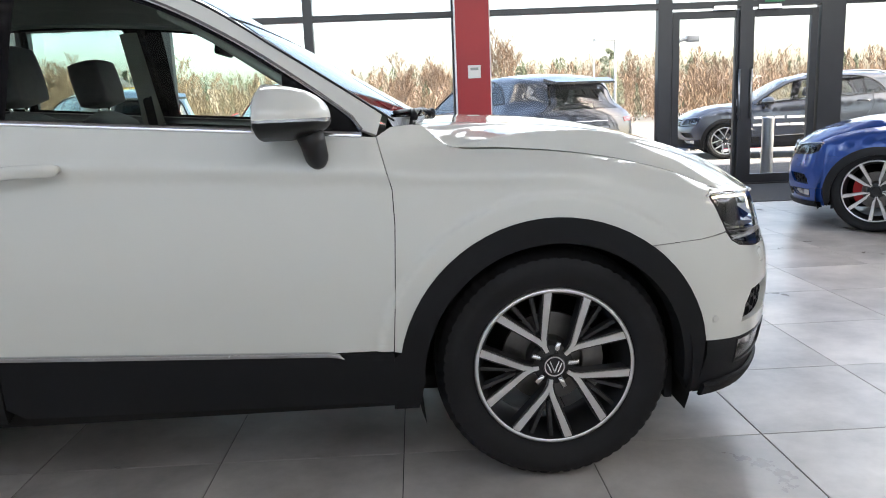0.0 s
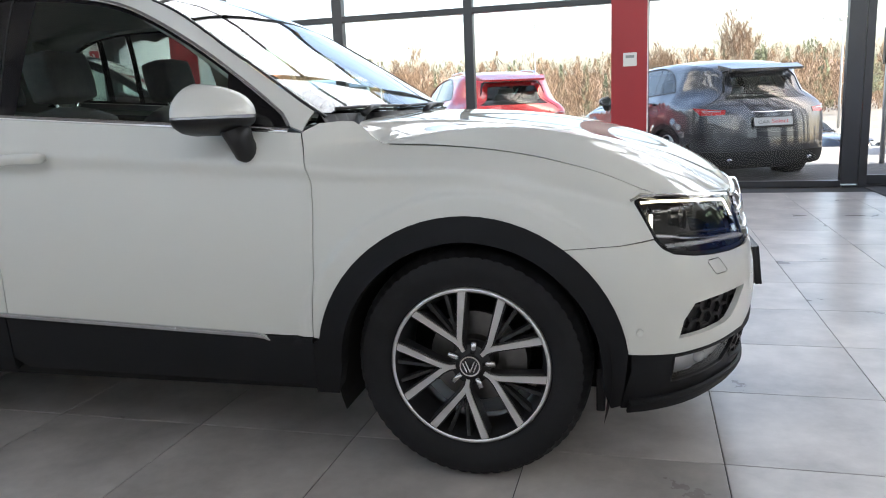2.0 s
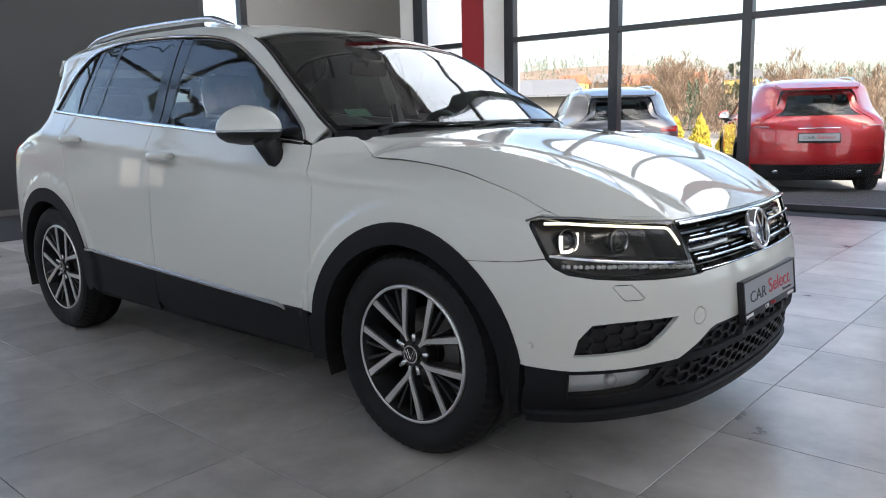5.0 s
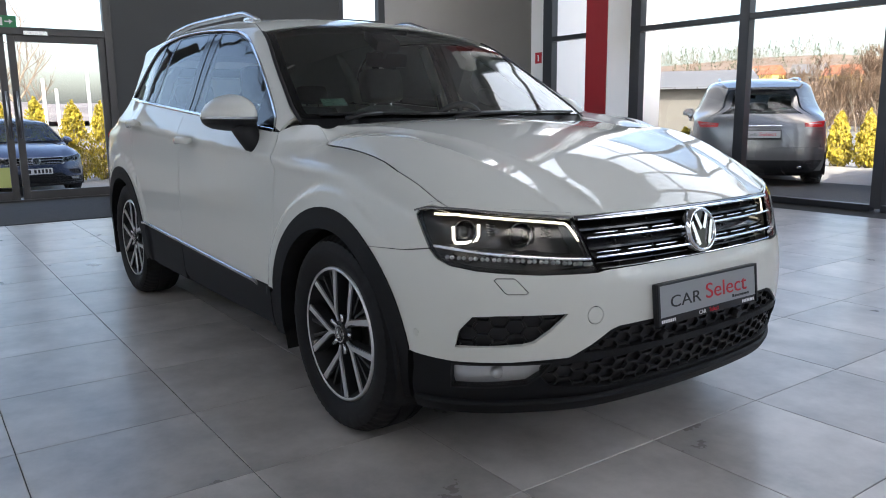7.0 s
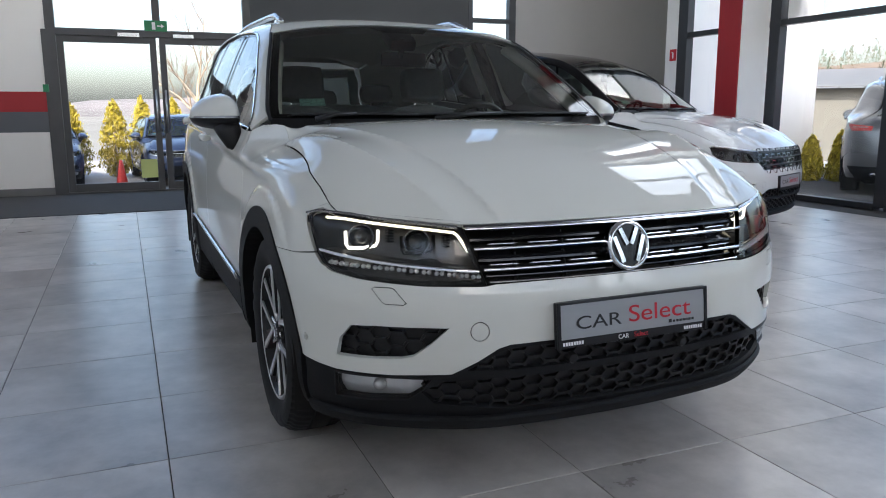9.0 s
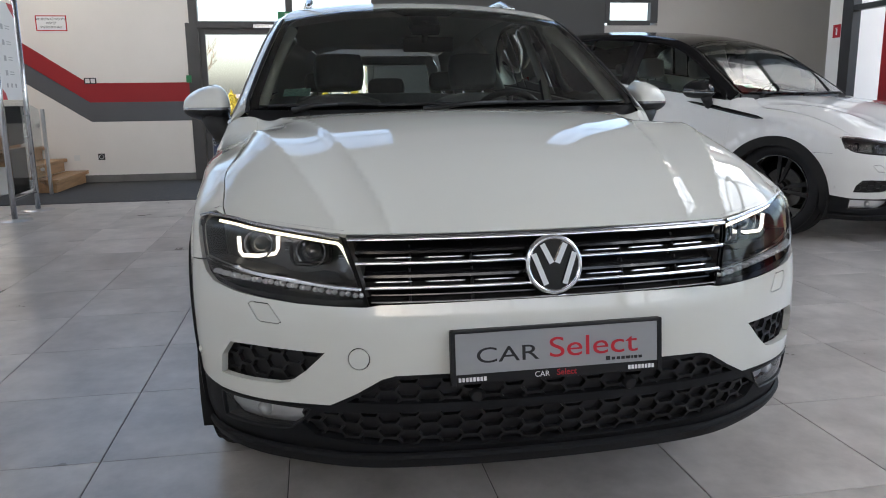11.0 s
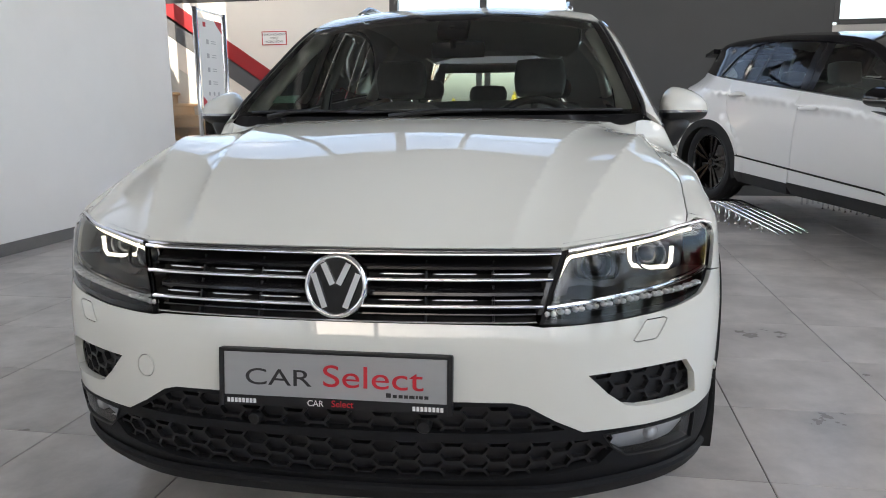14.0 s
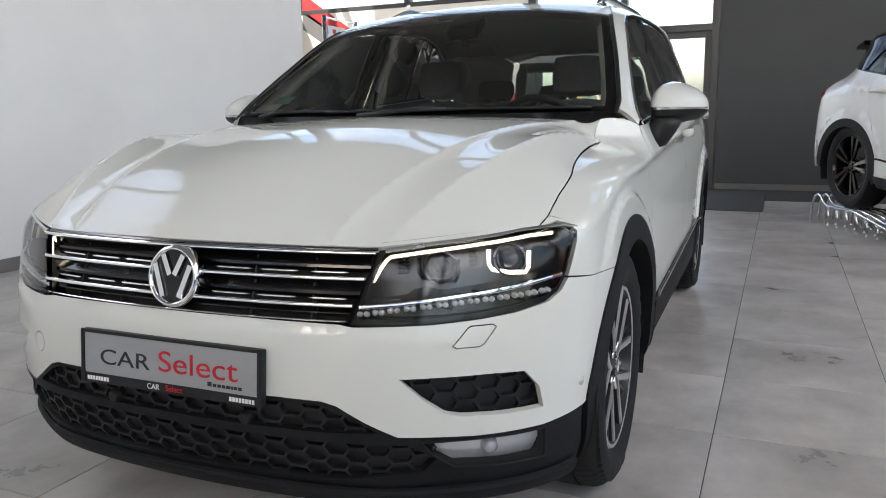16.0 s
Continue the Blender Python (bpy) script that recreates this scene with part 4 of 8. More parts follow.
    def honeycomb(name, poly, parent, w=0.066, h=0.029, t=0.0026, out=-0.012, deep=0.014, mat=SATIN_BLACK):
        """Stretched hexagon cells, each a tapered frame."""
        bm = bmesh.new()
        us, zs = [p[0] for p in poly], [p[1] for p in poly]
        j, z = 0, min(zs) - h
        while z < max(zs) + h:
            u = math.floor(min(us) / (1.6 * w)) * 1.6 * w - 1.6 * w + (w * 0.8 if j % 2 else 0.0)
            while u < max(us) + w:
                hexa = [(-0.5, 0), (-0.30, 0.66), (0.30, 0.66), (0.5, 0), (0.30, -0.66), (-0.30, -0.66)]
                near = any(inside((u + a * w * 0.9, z + b * h * 0.9), poly) for a, b in hexa + [(0, 0)])
                if near:
                    o = [bm.verts.new(sh.at(u + a * w, z + b * h, out)) for a, b in hexa]
                    i = [bm.verts.new(sh.at(u + a * (w - 2.6 * t), z + b * (h - 2.2 * t), out)) for a, b in hexa]
                    d = [bm.verts.new(sh.at(u + a * (w - 3.2 * t), z + b * (h - 3.0 * t), out - deep)) for a, b in hexa]
                    for k in range(6):
                        bm.faces.new((o[k], o[(k + 1) % 6], i[(k + 1) % 6], i[k]))
                        bm.faces.new((i[k], i[(k + 1) % 6], d[(k + 1) % 6], d[k]))
                    bm.faces.new(d)
                u += w * 1.6
            z += h * 0.66
            j += 1
        return part(name, bm, mat, parent)
    honeycomb("mesh_grille", up_hole, lower)
    honeycomb("mesh_grille", lo_hole, lower)
    skin("grille_backing", lambda u, z: sh.at(u, z, -0.065), sh.normal, [(-0.75, 0.27), (0.75, 0.27), (0.75, 0.40), (0.5, 0.49), (-0.5, 0.49), (-0.75, 0.40)], PIT_BLACK, lower, step=0.1, gap=0, depth=0)
    for s in (1, -1):
        bm = bmesh.new()
        c, n = sh.at(s * 0.20, 0.425, -0.006), sh.normal(s * 0.20, 0.425)
        add_lathe(bm, [(0, 0.008), (0.013, 0.008), (0.017, 0.002), (0.018, -0.02), (0, -0.02)], axis=n, centre=c, seg=20)
        part("sensor", bm, SATIN_BLACK, lower, sharp=40)
        # side vents with honeycomb
        v = [(s * u, z) for u, z in vent]
        honeycomb("vent_mesh", v, bumper, w=0.066, h=0.032, out=-0.022, deep=0.012)
        skin("vent_backing", lambda u, z: sh.at(u, z, -0.034), sh.normal, [(s * u, z) for u, z in shrink(vent, -0.02)], SATIN_BLACK, bumper, step=0.05, gap=0, depth=0)
        # fog lamp
        f = [(s * u, z) for u, z in fog]
        lamp = skin("fog_lamp", lambda u, z: sh.at(u, z, -0.004), sh.normal, f, LENS, lower, "clear fog lamp lens", step=0.03, gap=0.003, depth=0.0)
        skin("reflector", lambda u, z: sh.at(u, z, -0.030 - 0.015 * abs(z - 0.355) / 0.03 + 0.0022 * math.sin(u * 330) + 0.0012 * math.sin(z * 420)), sh.normal, [(s * u, z) for u, z in shrink(fog, -0.006)], REFLECTOR, lamp, step=0.006, gap=0, depth=0)
        for uc, rr in ((0.80, 0.020),):
            bm = bmesh.new()
            c, n = sh.at(s * uc, 0.353, -0.016), sh.normal(s * uc, 0.353)
            add_lathe(bm, [(0, 0.004), (rr * 0.5, 0.003), (rr * 0.9, -0.004), (rr, -0.016)], axis=n, centre=c, seg=20)
            part("bulb_optic", bm, REFLECTOR, lamp, smooth_faces=True)
        bm = bmesh.new()
        ribbon(bm, lambda u, z: sh.at(u, z, -0.002), sh.normal, resample(f, 0.03), 0.004, 0.004, 0.0, closed=True)
        part("fog_bezel", bm, SATIN_BLACK, lamp, sharp=40)

    # grille: black backing, chrome bars, chrome dashes, badge
    gr = new("grille")
    gr.parent = car
    skin("backing", lambda u, z: sh.at(u, z, -0.05), sh.normal, [(-0.56, 0.83), (-0.47, 0.645), (0.47, 0.645), (0.56, 0.83)], PIT_BLACK, gr, step=0.08, gap=0, depth=0)

    def gl(z):
        return lerp(0.462, 0.548, (z - 0.656) / 0.16)
    for z, w, t, mat, o in ((0.8015, 0.010, 0.012, CHROME, -0.002), (0.8105, 0.007, 0.004, DARK_CHROME, -0.004), (0.748, 0.010, 0.014, CHROME, -0.004), (0.692, 0.010, 0.014, CHROME, -0.004), (0.660, 0.004, 0.008, CHROME, -0.004)):
        bm = bmesh.new()
        e = gl(z) - 0.004
        ribbon(bm, sh.at, sh.normal, [(lerp(-e, e, k / 40), z) for k in range(41)], w, t, o)
        part("grille_bar", bm, mat if full else st["bars"], gr, sharp=40)
    for z0, z1 in ((0.664, 0.684), (0.698, 0.740), (0.754, 0.795)):
        e = gl((z0 + z1) / 2) - 0.006
        bm = bmesh.new()
        n = 60
        for (a, oa), (b, ob_) in (((z1, -0.045), (lerp(z0, z1, 0.45), -0.020)), ((lerp(z0, z1, 0.45), -0.020), (lerp(z0, z1, 0.30), -0.020)), ((lerp(z0, z1, 0.30), -0.020), (z0, -0.040))):
            r0 = [bm.verts.new(sh.at(lerp(-e, e, k / n), a, oa)) for k in range(n + 1)]
            r1 = [bm.verts.new(sh.at(lerp(-e, e, k / n), b, ob_)) for k in range(n + 1)]
            for k in range(n):
                bm.faces.new((r0[k], r0[k + 1], r1[k + 1], r1[k]))
        part("grille_slat", bm, GLOSS_BLACK, gr, sharp=20)
        for c in (-0.405, -0.27, -0.145, 0.145, 0.27, 0.405) if z0 > 0.69 else ():
            if abs(c) > e - 0.05:
                continue
            bm = bmesh.new()
            ribbon(bm, sh.at, sh.normal, [(c + d, z0 + 0.009) for d in (-0.052, -0.040, 0, 0.040, 0.052)], [0.001, 0.005, 0.005, 0.005, 0.001], 0.005, -0.02)
            part("grille_accent", bm, SATIN_CHROME if full else st["bars"], gr, sharp=40)
        for c in (-0.36, -0.2, 0.2, 0.36):
            bm = bmesh.new()
            ribbon(bm, sh.at, sh.normal, [(c, z0), (c, z1)], 0.006, 0.02, -0.045)
            part("grille_rib", bm, SATIN_BLACK, gr)
    if st.get("mesh"):
        honeycomb("grille_mesh", [(-0.46, 0.665), (0.46, 0.665), (0.53, 0.80), (-0.53, 0.80)], gr, w=0.075, h=0.040, out=0.006, deep=0.02, mat=DARK_CHROME)
    bx, bz = sh.at(0, 0.735).x + (0.012 if not st.get("mesh") else -0.12), sh.at(0, 0.735).z
    m_badge = Matrix.Translation((bx, 0, bz)) @ Matrix.Rotation(radians(-12), 4, "Y")
    badge = new("badge")
    badge.parent, badge.matrix_local = gr, m_badge
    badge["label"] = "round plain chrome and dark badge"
    bm = bmesh.new()
    add_lathe(bm, [(0.060, 0.004), (0.062, 0.010), (0.066, 0.012), (0.071, 0.008), (0.073, -0.004), (0.073, -0.02)], axis=(1, 0, 0), seg=56)
    part("ring", bm, CHROME, badge, smooth_faces=True)
    bm = bmesh.new()
    add_lathe(bm, [(0, 0.004), (0.061, 0.004), (0.061, -0.02)], axis=(1, 0, 0), seg=48)
    part("disc", bm, GLOSS_BLACK, badge, sharp=40)
    for pts in (((-0.030, 0.051), (-0.007, 0.003)), ((0.030, 0.051), (0.007, 0.003)),
                ((-0.053, 0.028), (-0.024, -0.050)), ((0.053, 0.028), (0.024, -0.050))):
        bm = bmesh.new()
        (y0, z0), (y1, z1) = pts
        d = Vector((y1 - y0, z1 - z0)).normalized()
        nrm = Vector((-d.y, d.x)) * 0.0068
        q = [(y0 + nrm.x, z0 + nrm.y), (y1 + nrm.x, z1 + nrm.y), (y1 - nrm.x, z1 - nrm.y), (y0 - nrm.x, z0 - nrm.y)]
        add_prism(bm, q, lambda y, z: Vector((0.010, y * 0.97, z * 0.97)), lambda y, z: Vector((0.002, y, z)))
        part("badge_bar", bm, CHROME, badge)

    # headlights
    for s in (1, -1):
        def hat(u, z, d=0.0, s=s):
            return sh.at(s * u, z, d)

        def hno(u, z, s=s):
            n = sh.normal(s * u, z)
            return n
        shape = lamp_top + lamp_low
        lamp = skin("headlight", hat, hno, shape, LENS, car, "clear lens over lit LED headlight", step=0.04, gap=0.003, depth=0.0, edge_step=0.015)
        skin("housing", lambda u, z, s=s: hat(u, z, -0.03) + Vector((-0.13, -s * 0.03, 0)), hno, shrink(shape, -0.02), LAMP_LINER, lamp, step=0.05, gap=0, depth=0.0)
        skin("housing_frame", lambda u, z: hat(u, z, -0.012), hno, shrink(shape, -0.004), LAMP_BLACK, lamp, step=0.05, gap=0, depth=-0.007, holes=[shrink(shape, 0.010)])
        low_line = [(1.0, 0.735), (0.93, 0.727), (0.80, 0.713), (0.68, 0.703), (0.58, 0.695), (0.49, 0.690)]
        bm = bmesh.new()
        ribbon(bm, hat, hno, both(low_line, 0.03), 0.011, 0.010, -0.016)
        part("chrome_strip", bm, CHROME, lamp, sharp=40)
        # satin strip modelled for the reflection along the lens top
        bm = bmesh.new()
        ribbon(bm, hat, hno, both([(1.078, 0.834), (1.045, 0.843), (0.914, 0.839), (0.796, 0.829), (0.676, 0.819), (0.56, 0.808)], 0.03), 0.010, 0.005, -0.004)
        part("top_glint", bm, SATIN_CHROME, lamp, sharp=40)
        # the lit strip along the top, bent down at its inner end
        bm = bmesh.new()
        ribbon(bm, lambda u, z: hat(u, z, -0.022 - 0.045 * max(0.0, u - 0.56)), hno, both([(1.03, 0.820), (0.95, 0.819), (0.80, 0.809), (0.66, 0.798), (0.574, 0.790), (0.562, 0.783), (0.546, 0.765), (0.526, 0.738)], 0.02), 0.0075, 0.006, 0.0)
        part("light_strip", bm, LED if st["lit"] else LED_CLEAR, lamp, sharp=40)
        # sloping dark shelf between the modules and the lower strip
        bm = bmesh.new()
        n = 24
        rows = []
        for k in range(n + 1):
            u = lerp(0.52, 1.0, k / n)
            zl = lerp(0.697, 0.737, k / n)
            rows.append([bm.verts.new(hat(u, zl, -0.02)), bm.verts.new(hat(u, zl - 0.004, -0.07))])
        for a, b in zip(rows, rows[1:]):
            bm.faces.new((a[0], b[0], b[1], a[1]))
        part("shelf", bm, LAMP_BLACK, lamp)
        for c, rr, lit in (((0.50, 0.711, 0.757), 0.030, True), ((0.60, 0.575, 0.748), 0.030, False)):
            c, nn = Vector((c[0], s * c[1], c[2])), Vector((0.95, s * 0.25, 0.05)).normalized()
            c = sh.warp(c)
            mod = new("projector")
            mod.parent = lamp
            bm = bmesh.new()
            add_lathe(bm, [(rr + 0.010, 0.004), (rr + 0.007, 0.008), (rr + 0.003, 0.002), (rr, -0.02)], axis=nn, centre=c, seg=32)
            part("bezel", bm, DARK_CHROME, mod, smooth_faces=True)
            bm = bmesh.new()
            add_lathe(bm, [(0, 0.010), (rr * 0.4, 0.007), (rr * 0.75, -0.002), (rr, -0.016), (rr, -0.03)], axis=nn, centre=c, seg=32)
            part("projector_lens", bm, SMOKED, mod, smooth_faces=True)
            arm = [(-0.050, 0.024), (-0.049, -0.014), (-0.042, -0.027), (0.0, -0.031), (0.042, -0.027), (0.050, -0.014), (0.051, 0.020)]
            bm = bmesh.new()
            add_tube(bm, [c + Vector((0.008 - a * 0.05, -s * a, b)) for a, b in arm], 0.0055, 8)
            part("bracket_light", bm, LED_BRIGHT if lit and st["lit"] else LAMP_BLACK, mod, smooth_faces=True)
            for k in range(5):
                bm = bmesh.new()
                add_box(bm, (-0.012, -0.009, -0.0012), (0.012, 0.009, 0.0012), m=Matrix.Translation(c + Vector((0.03, -s * 0.078, -0.012 + 0.008 * k))))
                part("cooling_rib", bm, DARK_CHROME, mod)
            bm = bmesh.new()        # sloping tray under the module
            add_prism(bm, [(-0.062, 0), (0.062, 0), (0.072, 1), (-0.072, 1)], lambda a, b: c + Vector((0.0 + 0.085 * b - a * 0.3, -s * a, -0.052 - 0.014 * b)), lambda a, b: c + Vector((0.0 + 0.085 * b - a * 0.3, -s * a, -0.058 - 0.014 * b)))
            part("tray", bm, SATIN_BLACK, mod)
        # the lower row of clear optics
        for k in range(13):
            u = lerp(0.50, 0.95, k / 12)
            z = lerp(0.674, 0.702, k / 12) + 0.004 * math.sin(k * 0.25)
            bm = bmesh.new()
            c = hat(u, z, -0.009)
            n3 = hno(u, z)
            turn = Matrix.Translation(c) @ n3.to_track_quat("X", "Z").to_matrix().to_4x4()
            for dy in (-0.0072, 0.0072):
                add_lathe(bm, [(0, 0.007), (0.0045, 0.004), (0.0070, -0.003), (0.0070, -0.010)], axis=turn.to_3x3() @ Vector((1, 0, 0)), centre=turn @ Vector((0, dy, 0)), seg=6)
            add_box(bm, (-0.012, -0.0135, -0.0012), (-0.006, 0.0135, 0.0012), m=turn)
            part("optic", bm, OPTIC, lamp)
    flank(car, sh, ux, side, belt, clad, R, rear, dlo_top, door_front, shut, lamp_top, arch_f, st)
    greenhouse(car, sh, ux, side, top, belt, dlo_top, st)
    if st["cabin"]:
        cabin(car, sh, ux, side, st)
    if st["plate"] == "front":
        dealer_plate(car, None if full else Matrix.Translation(sh.warp(Vector((0.872, 0, 0.530)))) @ Matrix.Rotation(radians(-7), 4, "Y"), not full)
    if st["plate"] == "bars":
        number_plate(car, Matrix.Translation(sh.warp(Vector((0.872, 0, 0.530)))) @ Matrix.Rotation(radians(-6), 4, "Y"))
    return car


def flank(car, sh, ux, side, belt, clad, R, rear, dlo_top, door_front, shut, lamp_top, arch_f, st):
    """Wings, doors, rear quarters, cladding, wheels, mirrors and tail."""
    paint, k_step = st["paint"], st["step"]
    def dense(f, a, b, n=12):
        return [(lerp(a, b, k / n), f(lerp(a, b, k / n))) for k in range(n + 1)]
    split = [(-1.578, 0.35), (-1.57, 0.55), (-1.575, 0.80), (-1.582, 0.95), (-1.595, 1.04), (-1.592, belt(-1.592))]
    rear_edge = [(-2.215, clad(-2.2)), (-2.23, 0.55), (-2.28, 0.66), (-2.36, 0.77), (-2.44, 0.88), (-2.48, 1.0), (-2.49, belt(-2.49))]
    for s in (1, -1):
        at, no = side(s)

        def uat(u, z, s=s):
            return sh.at(s * u, z)

        def uno(u, z, s=s):
            return sh.normal(s * u, z)
        # front wing
        wing = [(ux(x), z) for x, z in door_front] + [(ux(-0.450), 1.070), (ux(-0.392), 1.074)]
        wing += both(shut, 0.012) + lamp_top[:4][::-1] + [(1.011, 0.729), (1.11, 0.716)] + [(ux(x), z) for x, z in arc(0, 0.345, R, 53, 169)]
        skin("front_wing", uat, uno, wing, paint, car, step=0.035 * k_step * st["fine"], gap=0.0008, depth=0.02, edge_step=0.018)
        # doors
        d1 = door_front + [(x, z) for x, z in dense(belt, -0.49, -1.592)] + split[::-1][:-1] + [(-1.572, clad(-1.572))] + [(x, z) for x, z in dense(clad, -1.572, -0.469)][1:-1]
        front_door = skin("front_door", at, no, d1, paint, car, step=0.04 * k_step * st["fine"], gap=0.002, depth=0.02)
        d2 = [(-1.572, clad(-1.572))] + split[1:] + dense(belt, -1.592, -2.49)[1:] + rear_edge[::-1][1:] + dense(clad, -2.2, -1.572)[1:-1]
        rear_door = skin("rear_door", at, no, d2, paint, car, step=0.04 * k_step * st["fine"], gap=0.002, depth=0.02)
        for door, hx in ((front_door, -1.44), (rear_door, -2.31)):
            hz = 0.997 + 0.072 * (-1.44 - hx)
            bm = bmesh.new()
            ps = [(hx + d, hz + 0.003 * math.cos(d * 18)) for d in (0.098, 0.092, 0.07, 0.0, -0.07, -0.092, -0.100)]
            pts = [at(x, z) + no(x, z) * o for (x, z), o in zip(ps, (0.006, 0.026, 0.034, 0.038, 0.034, 0.026, 0.004))]
            add_tube(bm, pts, [0.011, 0.017, 0.0185, 0.0185, 0.0185, 0.018, 0.012], 14, flat=0.62, up=no(hx, hz))
            part("handle", bm, paint, door, smooth_faces=True)
        # rear quarter with roof rail strip and pillars, all one pressing
        up = curve(SUV_TOP)
        upper = [(lerp(-0.47, -3.28, k / 70), up(lerp(-0.47, -3.28, k / 70))) for k in range(71)]
        tail = [(-3.33, 1.38), (-3.37, 1.25), (-3.40, 1.10), (-3.41, 0.95), (-3.40, 0.80), (-3.38, 0.62)]
        arch_r = arc(rear, 0.345, R, 160, 20)
        if st["roof"]:
            frame_ = [(-0.488, 1.048)] + upper + [(-3.33, 1.38), (-3.37, 1.25), (-2.73, belt(-2.73))] + dlo_top[::-1]
            skin("roof_frame", at, no, frame_, st["roof"], car, step=0.05, gap=0.0, depth=0.015)
            quarter = [(-2.73, belt(-2.73)), (-3.37, 1.25)] + tail[2:] + [(-3.22, 0.56)] + arch_r + [(-2.24, 0.51)] + rear_edge[1:]
        else:
            quarter = [(-0.488, 1.048)] + upper + tail + [(-3.22, 0.56)] + arch_r + [(-2.24, 0.51)] + rear_edge[1:] + [(-2.73, belt(-2.73))] + dlo_top[::-1]
        skin("body_side", at, no, quarter, paint, car, step=0.04 * k_step * (0.6 if st["full"] else 1.0), gap=0.0015, depth=0.015)
        # cladding along the sills, and the bright strip on it
        for a, b, nm in ((-0.469, -1.575, "sill_cladding"), (-1.578, -2.235, "sill_cladding")):
            poly = dense(clad, a, b) + [(b, 0.325), (b + 0.05, 0.292), (a, 0.278)]
            if st.get("sill_edge"):
                skin("sill_edge", lambda x, z, at=at, no=no: at(x, z) + no(x, z) * 0.014, no, [(a, 0.352), (b, 0.362), (b, 0.325), (b + 0.05, 0.272), (a, 0.258)], st["sill_edge"], car, "satin black lower edge", step=0.06, gap=0.0, depth=0.08)
            skin(nm, lambda x, z, at=at, no=no: at(x, z) + no(x, z) * 0.008, no, poly, st["sill"], car, "sill cladding", step=0.05, gap=0.0015, depth=0.10)
        bm = bmesh.new()
        path = dense(lambda x: clad(x) + 0.001, -2.225, -0.66, 30) + [(-0.63, 0.434), (-0.612, 0.425)]
        ribbon(bm, at, no, path, [0.016] * 31 + [0.012, 0.004], 0.010, 0.006)
        part("sill_trim", bm, st.get("sill_strip", SATIN_CHROME), car, "black trim strip" if st.get("sill_strip") else "satin bright trim strip", sharp=40)
        bm = bmesh.new()
        poly = [(-0.47, 0.31), (-2.26, 0.33), (-2.26, 0.25), (-0.47, 0.25)]
        add_prism(bm, [(x, z) for x, z in poly], lambda x, z: sh.warp(Vector((x, s * 0.86, z))), lambda x, z: sh.warp(Vector((x, s * 0.60, z))))
        part("sill", bm, PIT_BLACK, car)
        # wheel arch rings: cladding, or with "arch" given, painted shade of the wheel gap
        ring = [(-0.478, 0.258), (-0.470, 0.42)] + arc(0, 0.345, R + 0.003, 169, 9, 30) + [(0.445, 0.33), (0.435, 0.250), (0.408, 0.242), (0.385, 0.30)] + arc(0, 0.345, 0.385, 0, 180, 30) + [(-0.395, 0.30), (-0.405, 0.258)]
        skin("arch_cladding", lambda x, z, at=at, no=no: at(x, z) + no(x, z) * 0.006, no, ring, st.get("arch", st["sill"]), car, "wheel arch ring, trim and painted gap shade", step=0.03, gap=0.0, depth=0.06, edge_step=0.02)
        ring = [(rear + 0.452, 0.30), (rear + 0.450, 0.42)] + arc(rear, 0.345, R + 0.003, 10, 160, 30) + [(rear - 0.47, 0.40), (rear - 0.46, 0.33)] + arc(rear, 0.345, 0.385, 184, 0, 30) + [(rear + 0.39, 0.28)]
        skin("arch_cladding", lambda x, z, at=at, no=no: at(x, z) + no(x, z) * 0.006, no, ring, st.get("arch", st["sill"]), car, "wheel arch ring, trim and painted gap shade", step=0.03, gap=0.0, depth=0.06, edge_step=0.02)
        for cx in (0.0, rear):
            bm = bmesh.new()
            add_lathe(bm, [(0.41, s * 0.905), (0.42, s * 0.50), (0.0, s * 0.50)], axis=(0, 1, 0), centre=(cx, 0, 0.345), seg=40, start=radians(-200), turn=radians(220))
            part("wheel_liner", bm, PIT_BLACK, car).data.transform(Matrix.Diagonal((st["scale"][0], st["scale"][1], st["scale"][2], 1)))
            wc = sh.warp(Vector((cx, s * 0.785, 0.352)))
            big = st.get("wheel_r", 0.354)
            wheel(car, (wc.x, wc.y, big - 0.002), s, big, st.get("rim_r", 0.236), 0.226, st["wheels"] if st["full"] else dict(st["wheels"], plain=True), st["alloy"], st["alloy_dark"], turn=-0.19 if s < 0 else 0.5, seg=248 if st["full"] else 48)
        if st.get("vent_strip"):
            bm = bmesh.new()
            ribbon(bm, at, no, [(-0.16, 0.925), (-0.22, 0.930), (-0.42, 0.955), (-0.62, 0.985), (-0.80, 1.005), (-0.86, 1.010)], [0.004, 0.030, 0.040, 0.034, 0.018, 0.003], 0.006, 0.001)
            part("vent_strip", bm, GLOSS_BLACK, car, "gloss black vent strip", sharp=40)
        bm = bmesh.new()            # mud flap at the front of the wheel house
        a, b = sh.warp(Vector((0.36, s * 0.62, 0.20))), sh.warp(Vector((0.385, s * 0.80, 0.33)))
        add_box(bm, [min(q) for q in zip(a, b)], [max(q) for q in zip(a, b)], 0.004)
        part("air_deflector", bm, SATIN_BLACK, car)

        # door mirror
        mir = new("door_mirror")
        mir.parent = car

        plan = spline([(-0.650, 0.868), (-0.612, 0.890), (-0.613, 0.940), (-0.650, 1.005), (-0.715, 1.046), (-0.778, 1.056), (-0.797, 1.040), (-0.792, 0.960), (-0.778, 0.880), (-0.72, 0.866), (-0.650, 0.868)], 0.012)[:-1]

